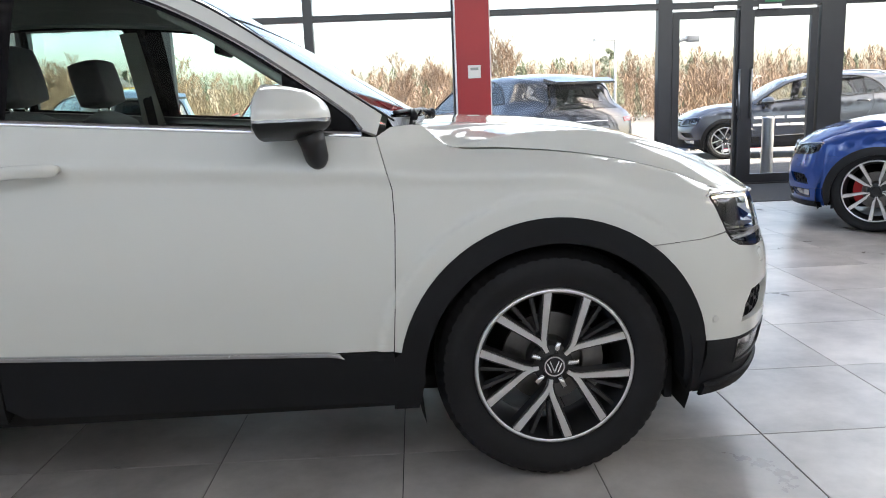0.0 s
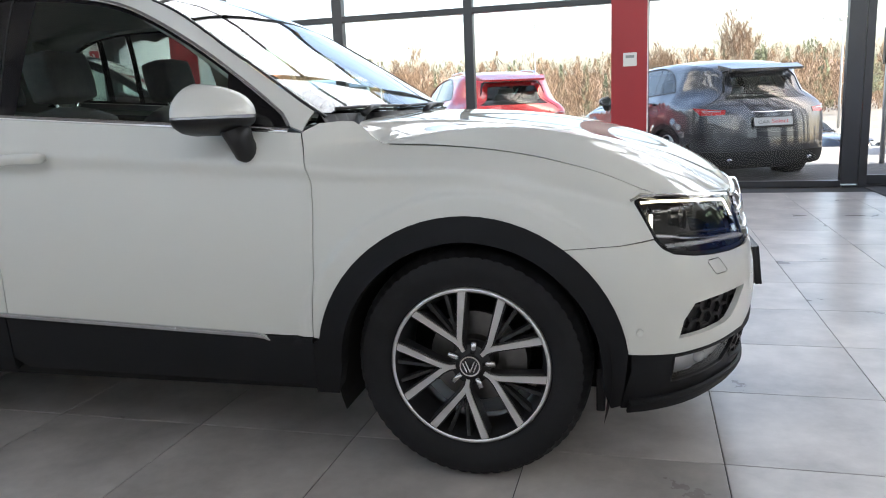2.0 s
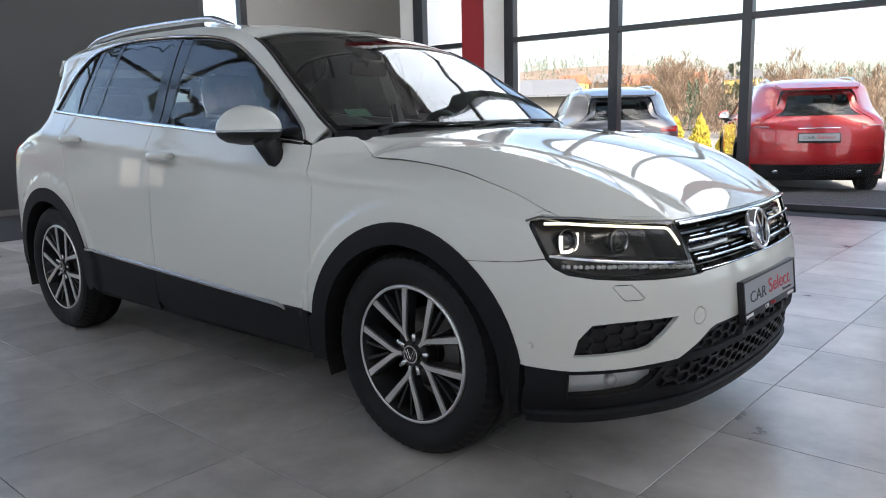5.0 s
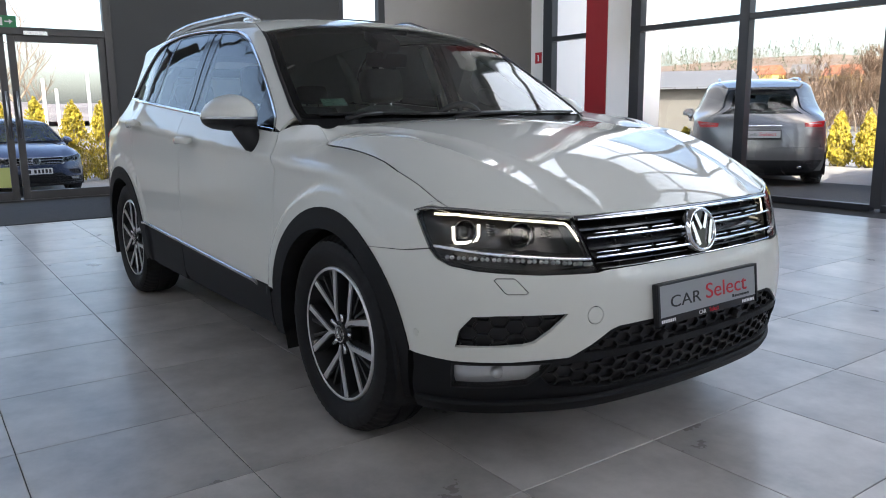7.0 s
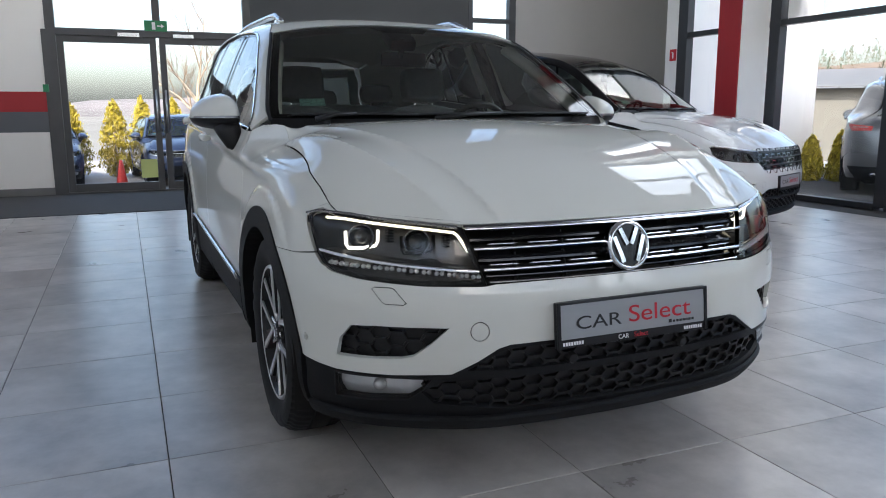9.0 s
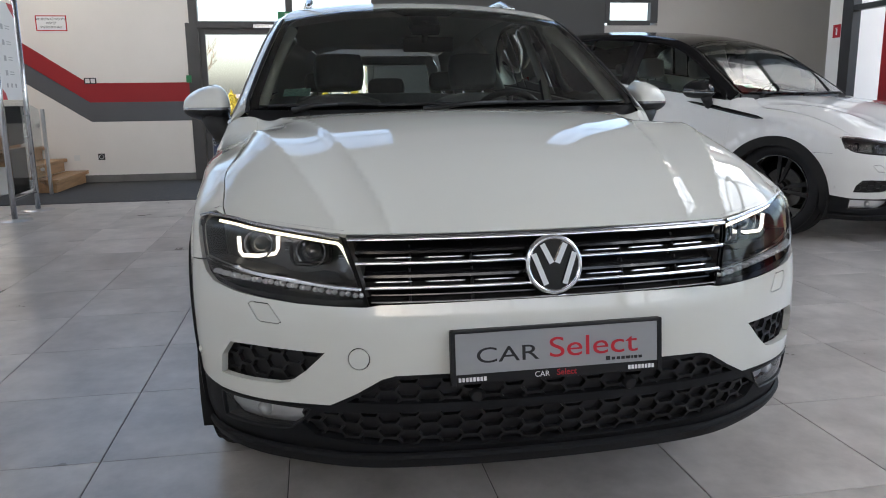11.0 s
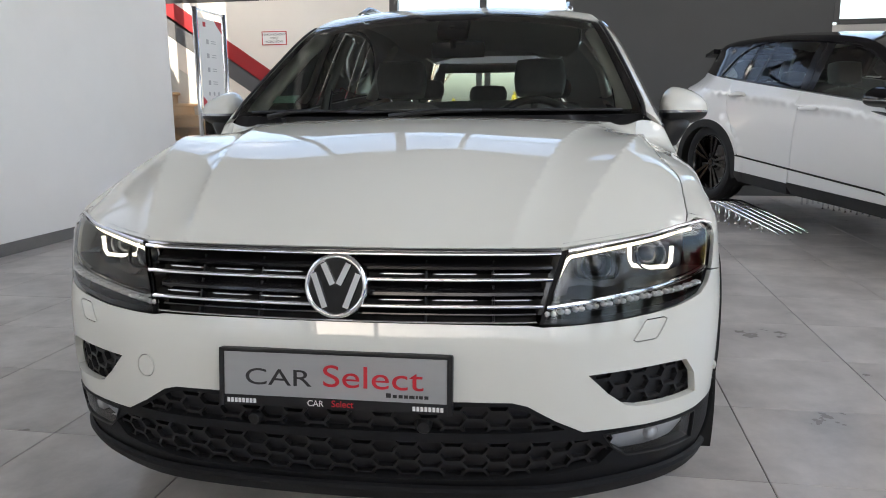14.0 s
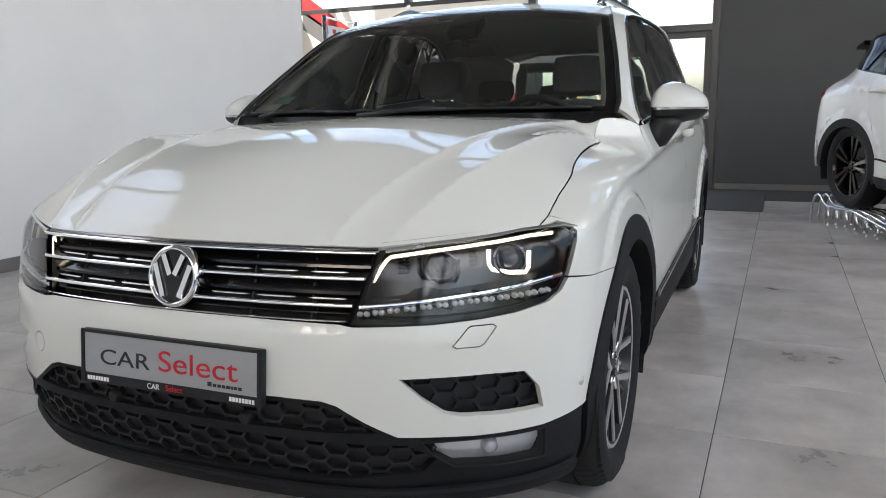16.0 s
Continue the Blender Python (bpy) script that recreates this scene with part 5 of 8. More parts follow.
        def shell_mirror(low, high, grow=0.0):
            """A band of the housing between two heights: blunt to the rear, its nose drawn in towards the tip."""
            bm = bmesh.new()
            rows = []
            for i in range(15):
                z = lerp(low, high, i / 14)
                t = min(1.0, abs(z) / (0.096 if z > 0 else 0.060))
                f = max(0.10, (1 - t ** 2.5) ** 0.55)
                row = []
                for p in plan:
                    x = -0.782 + (p.x + 0.782) * f
                    y = 0.955 + (p.y - 0.955) * (0.30 + 0.70 * f)
                    tip = smooth(0.92, 1.06, y) * t * (1 if z > 0 else -0.6)
                    d = (Vector((x, y)) - Vector((-0.71, 0.955))).normalized() * grow
                    row.append(bm.verts.new(sh.warp(Vector((x + d.x, s * (y + d.y), 1.102 + z - 0.030 * tip)))))
                rows.append(row)
            n = len(plan)
            for a, b in zip(rows, rows[1:]):
                for k in range(n):
                    bm.faces.new((a[k], a[(k + 1) % n], b[(k + 1) % n], b[k]))
            bm.faces.new(rows[0][::-1])
            bm.faces.new(rows[-1])
            bmesh.ops.recalc_face_normals(bm, faces=bm.faces)
            return bm
        part("mirror_cap", shell_mirror(0.004, 0.0955), st["mirror"] or paint, mir, sharp=60)
        part("mirror_base", shell_mirror(-0.056, -0.006), SATIN_BLACK, mir, "satin black lower housing", sharp=60)
        part("indicator", shell_mirror(-0.006, 0.004, 0.001), LED_CLEAR, mir, "clear indicator strip", sharp=60)
        bm = bmesh.new()
        foot = [Vector((-0.668, s * 0.925, 1.075)), Vector((-0.660, s * 0.912, 1.040)), Vector((-0.655, s * 0.895, 1.005)), Vector((-0.650, s * 0.860, 0.990))]
        add_tube(bm, [sh.warp(p) for p in foot], [0.056, 0.050, 0.046, 0.040], 16, flat=0.7)
        part("mirror_foot", bm, SATIN_BLACK, mir, smooth_faces=True)
        bm = bmesh.new()
        add_prism(bm, [(0.885, 1.070), (1.035, 1.072), (1.040, 1.10), (1.02, 1.150), (0.96, 1.178), (0.90, 1.178), (0.882, 1.13)],
                  lambda a, b: sh.warp(Vector((-0.796 - 0.05 * (a - 0.95) * 0.5, s * a, b))), lambda a, b: sh.warp(Vector((-0.775, s * a, b))))
        part("mirror_glass", bm, CHROME, mir)

    # tail
    L = sh.length
    ut = ux(-3.385)
    gate = [(ut, 0.62), (ut + 0.02, 0.95), (ut + 0.03, 1.20), (ut - 0.05, 1.44)]

    def rat(u, z):
        return sh.at(u, z) if u <= L else sh.at(-(2 * L - u), z)

    def rno(u, z):
        return sh.normal(u, z) if u <= L else sh.normal(-(2 * L - u), z)
    glass_rear = [(ut + 0.14, 1.10), (ut + 0.16, 1.38), (2 * L - ut - 0.16, 1.38), (2 * L - ut - 0.14, 1.10)]
    skin("tailgate", rat, rno, gate + [(2 * L - u, z) for u, z in gate[::-1]], paint, car, step=0.06, gap=0.002, depth=0.02, holes=[glass_rear])
    skin("rear_window", rat, rno, glass_rear, PRIVACY_GLASS_LIGHT, car, "tinted rear window", step=0.06, gap=0.0, depth=0)
    rear_bump_edge = [(ux(-3.23), 0.56), (ut, 0.62)] + [(2 * L - ut, 0.62), (2 * L - ux(-3.23), 0.56), (2 * L - ux(-3.2), 0.42), (2 * L - ux(-3.3), 0.28), (ux(-3.3), 0.28), (ux(-3.2), 0.42)]
    skin("rear_bumper", rat, rno, rear_bump_edge, st.get("tail_lower", st["sill"]) if st["tail"] == "plain" else paint, car, "rear bumper skin", step=0.06, gap=0.001, depth=0.03)
    tail_fittings(car, sh, ux, side, st, rat, rno, ut, L)
    bm = bmesh.new()
    add_box(bm, sh.warp(Vector((-3.3, -0.62, 0.20))), sh.warp(Vector((0.62, 0.62, 0.27))), 0.02)
    part("underbody", bm, PIT_BLACK, car)


def tail_fittings(car, sh, ux, side, st, rat, rno, ut, L):
    """Lamps, plate, pipes, wiper and lower skirt of the tail."""
    for s in (1, -1):
        def f(u, z, s=s):
            return rat(u if s > 0 else 2 * L - u, z) + fn(u, z) * 0.006

        def fn(u, z, s=s):
            return rno(u if s > 0 else 2 * L - u, z)
        kind = st["tail"]
        if kind == "tall":          # lamp that climbs beside the window
            shape = [(ut - 0.10, 0.96), (ut + 0.30, 0.93), (ut + 0.30, 1.0), (ut + 0.08, 1.02), (ut + 0.10, 1.26), (ut + 0.03, 1.34), (ut - 0.06, 1.10)]
        elif kind == "band":        # slim lamp joined by a strip
            shape = [(ut - 0.16, 1.0), (ut + 0.26, 0.965), (ut + 0.25, 0.91), (ut - 0.04, 0.905)]
        else:
            shape = [(ut - 0.24, 0.99), (ut - 0.1, 1.045), (ut + 0.26, 1.015), (ut + 0.22, 0.90), (ut - 0.03, 0.90)]
        lamp = skin("tail_lamp", f, fn, shape, RED_LENS, car, "red tail lamp", step=0.04, gap=0, depth=0.02)
        bm = bmesh.new()
        zc = 0.955
        ribbon(bm, f, fn, [(ut - 0.02, zc), (ut + 0.1, zc), (ut + 0.2, zc - 0.004)], 0.012, 0.004, 0.0)
        part("lamp_strip", bm, LED_CLEAR, lamp, sharp=40)
        if kind != "plain":
            bm = bmesh.new()
            c = rat(L - 0.52 if s > 0 else L + 0.52, 0.34) + Vector((-0.005, 0, 0))
            add_tube(bm, [c + Vector((0.10, 0, 0)), c + Vector((-0.015, 0, 0))], 0.05, 20, flat=0.62, caps=False)
            add_tube(bm, [c + Vector((0.08, 0, 0)), c + Vector((-0.012, 0, 0))], 0.043, 20, flat=0.6)
            part("exhaust_tip", bm, DARK_CHROME, car, smooth_faces=True)
    if st["tail"] != "plain":
        skirt = [(ut - 0.06, 0.44), (2 * L - ut + 0.06, 0.44), (2 * L - ut - 0.1, 0.27), (ut + 0.1, 0.27)]
        skin("rear_skirt", lambda u, z: rat(u, z) + rno(u, z) * 0.006, rno, skirt, st["lower"], car, step=0.08, gap=0, depth=0.03)
        m = Matrix.Translation(rat(L, 0.80) + Vector((-0.012, 0, 0.0))) @ Matrix.Rotation(radians(8), 4, "Y") @ Matrix.Rotation(math.pi, 4, "Z")
        dealer_plate(car, m, True)
        bm = bmesh.new()
        ribbon(bm, rat, rno, [(L - 0.26 + 0.065 * k, 0.93) for k in range(9)], 0.012, 0.004, 0.0)
        part("tail_badge", bm, CHROME, car, "plain chrome bar", sharp=40)
        bm = bmesh.new()
        p = rat(L, 1.13) + Vector((-0.02, 0, 0))
        add_tube(bm, [p, p + Vector((0.0, 0.12, 0.03)), p + Vector((0.01, 0.36, 0.035))], [0.014, 0.010, 0.007], 8)
        part("rear_wiper", bm, SATIN_BLACK, car, smooth_faces=True)
        bm = bmesh.new()
        ribbon(bm, rat, rno, [(L - 0.5 + 0.1 * k, 1.40) for k in range(11)], 0.05, 0.05, -0.01)
        part("tail_spoiler", bm, st["roof"] or st["paint"], car, sharp=40)


PRIVACY_GLASS_LIGHT = glass("tinted_rear_glass", (0.74, 0.84, 0.80))


def greenhouse(car, sh, ux, side, top, belt, dlo_top, st):
    """Windscreen, roof, side windows, rails and wipers."""
    paint = st["roof"] or st["paint"]
    zc = curve([(-3.4, 1.47), (-3.25, 1.525), (-2.9, 1.59), (-2.3, 1.632), (-1.7, 1.625), (-1.35, 1.595), (-1.12, 1.545), (-0.75, 1.345), (-0.5, 1.195), (-0.30, 1.08)])
    dx = curve([(-3.3, 0.0), (-1.6, 0.0), (-1.10, -0.05), (-0.44, 0.14)])

    def patch(x, w):
        e = sh.place(ux(x), top(x))
        xc = x + dx(x)
        a = abs(w)
        return sh.warp(Vector((lerp(xc, e.x, a ** 2.2), e.y * w, lerp(zc(xc), e.z, a ** 2.4))))

    def pn(x, w):
        n = (patch(x + 0.01, w) - patch(x - 0.01, w)).cross(patch(x, min(1, w + 0.02)) - patch(x, max(-1, w - 0.02))).normalized()
        return n if n.z > 0 else -n
    hx = -1.075
    sc = [(-0.46, -0.985), (-0.46, 0.985), (hx, 0.975), (hx, -0.975)]
    ws = skin("windscreen", patch, pn, sc, WINDSCREEN_GLASS, car, "clear laminated windscreen", step=0.06, gap=0.0, depth=0.0, edge_step=0.05)
    inner = [(-0.485, -0.94), (-0.485, 0.94), (hx + 0.035, 0.925), (hx + 0.035, 0.25), (hx + 0.10, 0.15), (hx + 0.10, -0.15), (hx + 0.035, -0.25), (hx + 0.035, -0.925)]
    skin("frit_border", lambda x, w: patch(x, w) - pn(x, w) * 0.003, pn, sc, GLOSS_BLACK, ws, "black printed border", step=0.08, gap=0.0, depth=0.0, holes=[inner if area(inner) > 0 else inner[::-1]], edge_step=0.05)
    for s in (1, -1):
        bm = bmesh.new()
        ribbon(bm, patch, pn, [(lerp(-0.44, hx, k / 14), s * 0.992) for k in range(15)], 0.014, 0.005, 0.0)
        part("screen_seal", bm, SATIN_BLACK, ws, sharp=40)
    roof = [(hx - 0.006, -0.995), (hx - 0.006, 0.995)] + [(lerp(hx, -3.28, k / 20), 0.995) for k in range(1, 21)] + [(lerp(-3.28, hx, k / 20), -0.995) for k in range(20)]
    skin("roof", patch, pn, roof, paint, car, step=0.08, gap=0.0, depth=0.01, edge_step=0.06)
    skin("headlining", lambda x, w: patch(x, w) - Vector((0, 0, 0.045)), lambda x, w: -pn(x, w), [(hx - 0.02, -0.97), (hx - 0.02, 0.97), (-3.1, 0.97), (-3.1, -0.97)], HEADLINER, car, step=0.15, gap=0.0, depth=0.0)
    bm = bmesh.new()
    drop = 0.05 if st["roof"] else 0.0
    add_prism(bm, [(-3.22, -0.52), (-3.22, 0.52), (-3.42, 0.46), (-3.42, -0.46)], lambda x, y: sh.warp(Vector((x, y, 1.475 - drop + (x + 3.42) * 0.28))), lambda x, y: sh.warp(Vector((x, y, 1.445 - drop + (x + 3.42) * 0.2))))
    part("roof_spoiler", bm, paint, car)
    for s in (1, -1):
        at, no = side(s)
        # black pillars behind the side glass, the panes, the bright surround
        low = [(lerp(-0.53, -2.73, k / 30), belt(lerp(-0.53, -2.73, k / 30)) + 0.002) for k in range(31)]
        whole = low + dlo_top[::-1][:-1]
        whole = whole if area(whole) > 0 else whole[::-1]

        def upto(x):
            for a, b in zip(dlo_top, dlo_top[1:]):
                if (a[0] - x) * (b[0] - x) <= 0 and a[0] != b[0]:
                    return lerp(a[1], b[1], (x - a[0]) / (b[0] - a[0]))
            return dlo_top[-1][1]

        def pane(x0, x1, slant0=0.0, slant1=0.0):
            n = 16
            up = [(lerp(x0 + slant0, x1 + slant1, k / n), upto(lerp(x0 + slant0, x1 + slant1, k / n)) - 0.014) for k in range(n + 1)]
            dn = [(lerp(x0, x1, k / n), belt(lerp(x0, x1, k / n)) + 0.014) for k in range(n + 1)]
            q = up + dn[::-1]
            return q if area(q) > 0 else q[::-1]
        panes = [(pane(-0.745, -1.50, -0.005, -0.0), st["glass_front"]), (pane(-1.645, -2.17, -0.03, 0.06), PRIVACY_GLASS), (pane(-2.205, -2.355, 0.06, 0.06), PRIVACY_GLASS), (pane(-2.395, -2.67, 0.06, 0.16), PRIVACY_GLASS)]
        skin("window_pillar", lambda x, z, at=at, no=no: at(x, z) - no(x, z) * 0.006, no, whole, GLOSS_BLACK, car, step=0.05, gap=0.0, depth=0.0, holes=[p for p, g in panes], edge_step=0.03)
        for p, g in panes:
            skin("side_window", lambda x, z, at=at, no=no: at(x, z) - no(x, z) * 0.008, no, p, g, car, "clear side glass" if g is not PRIVACY_GLASS else "dark privacy glass", step=0.08, gap=0.0, depth=0.0, edge_step=0.04)
        bm = bmesh.new()
        ribbon(bm, at, no, low, 0.016, 0.006, 0.0)
        part("belt_trim", bm, st["side_trim"], car, "window trim", sharp=40)
        bm = bmesh.new()
        ribbon(bm, at, no, dlo_top, 0.013, 0.006, -0.001)
        part("window_trim", bm, st["side_trim"], car, "window trim", sharp=40)
        bm = bmesh.new()
        for x0, x1, sl in ((-1.565, -1.565, -0.03),):
            ribbon(bm, at, no, [(lerp(x0, x0 + sl, k / 10), lerp(belt(x0) + 0.012, upto(x0) - 0.01, k / 10)) for k in range(11)], 0.007, 0.002, -0.006)
        part("pillar_joint", bm, PIT_BLACK, car)
        # roof rail
        if not st["rails"]:
            continue
        rail = new("roof_rail")
        rail.parent = car
        pts = []
        for k in range(25):
            x = lerp(-1.40, -2.84, k / 24)
            p = patch(x, s * 0.90)
            lift = 0.030 * min(1, math.sin(math.pi * k / 24) * 2.6)
            pts.append(p + Vector((0, 0, lift + 0.004)))
        bm = bmesh.new()
        add_tube(bm, pts, [0.011 + 0.008 * min(1, math.sin(math.pi * k / 24) * 3) for k in range(25)], 12, flat=0.8)
        part("rail_bar", bm, SATIN_CHROME, rail, "satin silver bar", smooth_faces=True)
        for x in (-1.52, -2.72):
            bm = bmesh.new()
            p = patch(x, s * 0.90)
            add_box(bm, p + Vector((-0.07, -0.010, -0.01)), p + Vector((0.07, 0.010, 0.016)), 0.005)
            part("rail_foot", bm, SATIN_CHROME, rail, sharp=40)
        # wiper
    for y0, y1, w0 in ((0.30, -0.28, 0), (-0.30, -0.66, 1)):
        bm = bmesh.new()
        pts = []
        for k in range(13):
            w = lerp(y0 + 0.36 if not w0 else y0 + 0.12, y1, k / 12)
            p = patch(-0.470 - 0.006 * math.sin(math.pi * k / 12), w / 0.74)
            pts.append(p + pn(-0.470, w / 0.74) * 0.007)
        add_tube(bm, pts, 0.0055, 8)
        add_tube(bm, [pts[6], pts[8] + Vector((0.02, 0, -0.002)), pts[10] + Vector((0.04, 0, -0.02))], [0.007, 0.009, 0.011], 8)
        part("wiper", bm, SATIN_BLACK, car, smooth_faces=True)
    bm = bmesh.new()
    rows = []
    for k in range(31):
        y = lerp(-0.78, 0.78, k / 30)
        xb = -0.36 - 0.05 * (y / 0.74) ** 2
        p = patch(-0.462, max(-0.99, min(0.99, y / 0.74)))
        rows.append([bm.verts.new(sh.warp(Vector((xb + 0.03, y, 1.066 - 0.02 * (y / 0.74) ** 2)))), bm.verts.new(sh.warp(Vector((xb - 0.01, y, 1.058 - 0.02 * (y / 0.74) ** 2)))), bm.verts.new(p + Vector((0.002, 0, -0.004))), bm.verts.new(p + Vector((-0.01, 0, -0.06)))])
    for a, b in zip(rows, rows[1:]):
        for k in range(3):
            bm.faces.new((a[k], a[k + 1], b[k + 1], b[k]))
    part("cowl", bm, SATIN_BLACK, car, smooth_faces=True)
    # registration sticker and mirror behind the screen
    st = skin("screen_sticker", lambda x, w: patch(x, w) - pn(x, w) * 0.006, pn, [(-0.535, -0.83), (-0.535, -0.70), (-0.575, -0.70), (-0.575, -0.83)], STICKER, ws, "small green and silver sticker", step=0.03, gap=0.0, depth=0.0)
    bm = bmesh.new()
    p = patch(-0.97, 0)
    add_box(bm, (-0.012, -0.12, -0.035), (0.012, 0.12, 0.035), 0.012, Matrix.Translation((p.x - 0.07, 0.02, p.z - 0.12)) @ Matrix.Rotation(radians(8), 4, "Y"))
    add_tube(bm, [(p.x - 0.06, 0.0, p.z - 0.11), (p.x - 0.02, 0, p.z - 0.02)], 0.014, 10)
    part("rear_view_mirror", bm, SATIN_BLACK, car, sharp=40)
    bm = bmesh.new()
    add_box(bm, (-0.09, -0.07, -0.06), (0.06, 0.07, 0.0), 0.02, Matrix.Translation((p.x - 0.05, 0.0, p.z - 0.005)) @ Matrix.Rotation(radians(30), 4, "Y"))
    part("camera_cover", bm, SATIN_BLACK, car, sharp=40)


STICKER = material("foil_sticker", (0.20, 0.36, 0.30), 0.3, 0.3, mottle=0.5, scale=90)
SMOKED = material("smoked_projector_lens", (0.03, 0.035, 0.04), 0.03, coat=1.0)


def soft_block(bm, size, m, round_=0.35, n=10):
    """A cushion: a box with softly rounded, slightly crowned sides."""
    vs = {}
    def vert(i, j, k):
        key = (i, j, k)
        if key not in vs:
            p = Vector((2 * i / n - 1, 2 * j / n - 1, 2 * k / n - 1))
            q = Vector((p.x * math.sqrt(1 - p.y ** 2 / 2 - p.z ** 2 / 2 + p.y ** 2 * p.z ** 2 / 3), p.y * math.sqrt(1 - p.z ** 2 / 2 - p.x ** 2 / 2 + p.z ** 2 * p.x ** 2 / 3), p.z * math.sqrt(1 - p.x ** 2 / 2 - p.y ** 2 / 2 + p.x ** 2 * p.y ** 2 / 3)))
            r = p.lerp(q, round_)
            vs[key] = bm.verts.new(m @ Vector((r.x * size[0] / 2, r.y * size[1] / 2, r.z * size[2] / 2)))
        return vs[key]
    for a in range(n):
        for b in range(n):
            for c in (0, n):
                bm.faces.new((vert(c, a, b), vert(c, a + 1, b), vert(c, a + 1, b + 1), vert(c, a, b + 1)))
                bm.faces.new((vert(a, c, b), vert(a + 1, c, b), vert(a + 1, c, b + 1), vert(a, c, b + 1)))
                bm.faces.new((vert(a, b, c), vert(a + 1, b, c), vert(a + 1, b + 1, c), vert(a, b + 1, c)))


def cabin(car, sh, ux, side, st):
    """What shows through the glass: seats, dashboard, wheel, door linings, floor."""
    inn = new("interior")
    inn.parent, inn.scale = car, st["scale"]
    for y in (0.37, -0.37):
        bm = bmesh.new()
        soft_block(bm, (0.52, 0.50, 0.16), pose(-1.30, y, 0.66, 0, 6, 0), 0.4)
        soft_block(bm, (0.15, 0.50, 0.66), pose(-1.60, y, 0.84, 0, -16, 0), 0.45)
        for s in (1, -1):
            soft_block(bm, (0.17, 0.09, 0.52), pose(-1.55, y + s * 0.225, 0.82, 0, -16, 0), 0.6)
        part("front_seat", bm, SEAT_CLOTH, inn, smooth_faces=True)
        bm = bmesh.new()
        soft_block(bm, (0.13, 0.27, 0.20), pose(-1.700, y, 1.270, 0, -12, 0), 0.40)
        part("headrest", bm, SEAT_CLOTH, inn, smooth_faces=True)
        bm = bmesh.new()
        for d in (0.055, -0.055):
            add_tube(bm, [(-1.675, y + d, 1.10), (-1.69, y + d, 1.22)], 0.007, 8)
        part("headrest_post", bm, CHROME, inn, smooth_faces=True)
    bm = bmesh.new()
    soft_block(bm, (0.50, 1.30, 0.18), pose(-2.32, 0, 0.68, 0, 5, 0), 0.3)
    soft_block(bm, (0.15, 1.30, 0.60), pose(-2.62, 0, 0.88, 0, -20, 0), 0.3)
    part("rear_bench", bm, SEAT_CLOTH, inn, smooth_faces=True)
    for y, z in ((0.42, 1.24), (0.0, 1.20), (-0.42, 1.24)):
        bm = bmesh.new()
        soft_block(bm, (0.09, 0.25, 0.13), pose(-2.72, y, z, 0, -14, 0), 0.5)
        for d in (0.045, -0.045):
            add_tube(bm, [(-2.69, y + d, z - 0.16), (-2.715, y + d, z - 0.05)], 0.006, 8)
        part("headrest", bm, SEAT_CLOTH, inn, smooth_faces=True)
    # dashboard: one swept section, with a hood over the instruments
    bm = bmesh.new()
    rows = []
    for k in range(41):
        y = lerp(-0.76, 0.76, k / 40)
        hood = 0.05 * math.exp(-((y - 0.37) / 0.19) ** 4)
        cx = 0.04 * (y / 0.76) ** 2
        rows.append([bm.verts.new(Vector((x - cx, y, z))) for x, z in ((-0.45, 1.035), (-0.62, 1.045 + hood * 0.4), (-0.78, 1.045 + hood), (-0.83, 1.03 + hood), (-0.845, 0.99), (-0.86, 0.93), (-0.83, 0.82), (-0.80, 0.62), (-0.75, 0.42))])
    for a, b in zip(rows, rows[1:]):
        for k in range(8):
            bm.faces.new((a[k], a[k + 1], b[k + 1], b[k]))
    part("dashboard", bm, INTERIOR, inn, smooth_faces=True)
    bm = bmesh.new()
    c, t = Vector((-0.98, 0.37, 0.985)), Matrix.Rotation(radians(-66), 4, "Y")
    add_tube(bm, [c + (t @ Vector((0.185 * math.cos(w), 0.185 * math.sin(w), 0))) for w in [2 * math.pi * k / 40 for k in range(40)]], 0.017, 10, closed=True)
    soft_block(bm, (0.13, 0.16, 0.05), Matrix.Translation(c) @ t, 0.5, 6)
    for w in (0.0, math.pi, math.pi * 1.5):
        add_tube(bm, [c + t @ Vector((0.05 * math.cos(w + 1.57), 0.05 * math.sin(w + 1.57), 0)), c + t @ Vector((0.18 * math.cos(w + 1.57), 0.18 * math.sin(w + 1.57), 0))], 0.016, 8, flat=0.6)
    part("steering_wheel", bm, SATIN_BLACK, inn, smooth_faces=True)
    for s in (1, -1) if st["full"] else ():
        at, no = side(s)
        skin("door_lining", lambda x, z, at=at, no=no: at(x, z) - no(x, z) * 0.075, lambda x, z, no=no: -no(x, z), [(-0.46, 0.3), (-2.7, 0.3), (-2.7, 1.18), (-1.6, 1.11), (-0.46, 1.035)], INTERIOR, inn, step=0.12, gap=0, depth=0)
        lid = bmesh.new()
        n = 24
        r0, r1 = [], []
        for k in range(n + 1):
            x = lerp(-0.5, -2.72, k / n)
            z = 1.046 + 0.0735 * (-0.485 - x)
            p = at(x, z)
            r0.append(lid.verts.new(p + Vector((0, -s * 0.012, -0.004))))
            r1.append(lid.verts.new(p + Vector((0, -s * 0.085, -0.03))))
        for k in range(n):
            lid.faces.new((r0[k], r0[k + 1], r1[k + 1], r1[k]))
        part("door_top", lid, INTERIOR, inn)
        # inner trim of the screen pillar and the middle pillar
        bm = bmesh.new()
        up = curve(SUV_TOP)
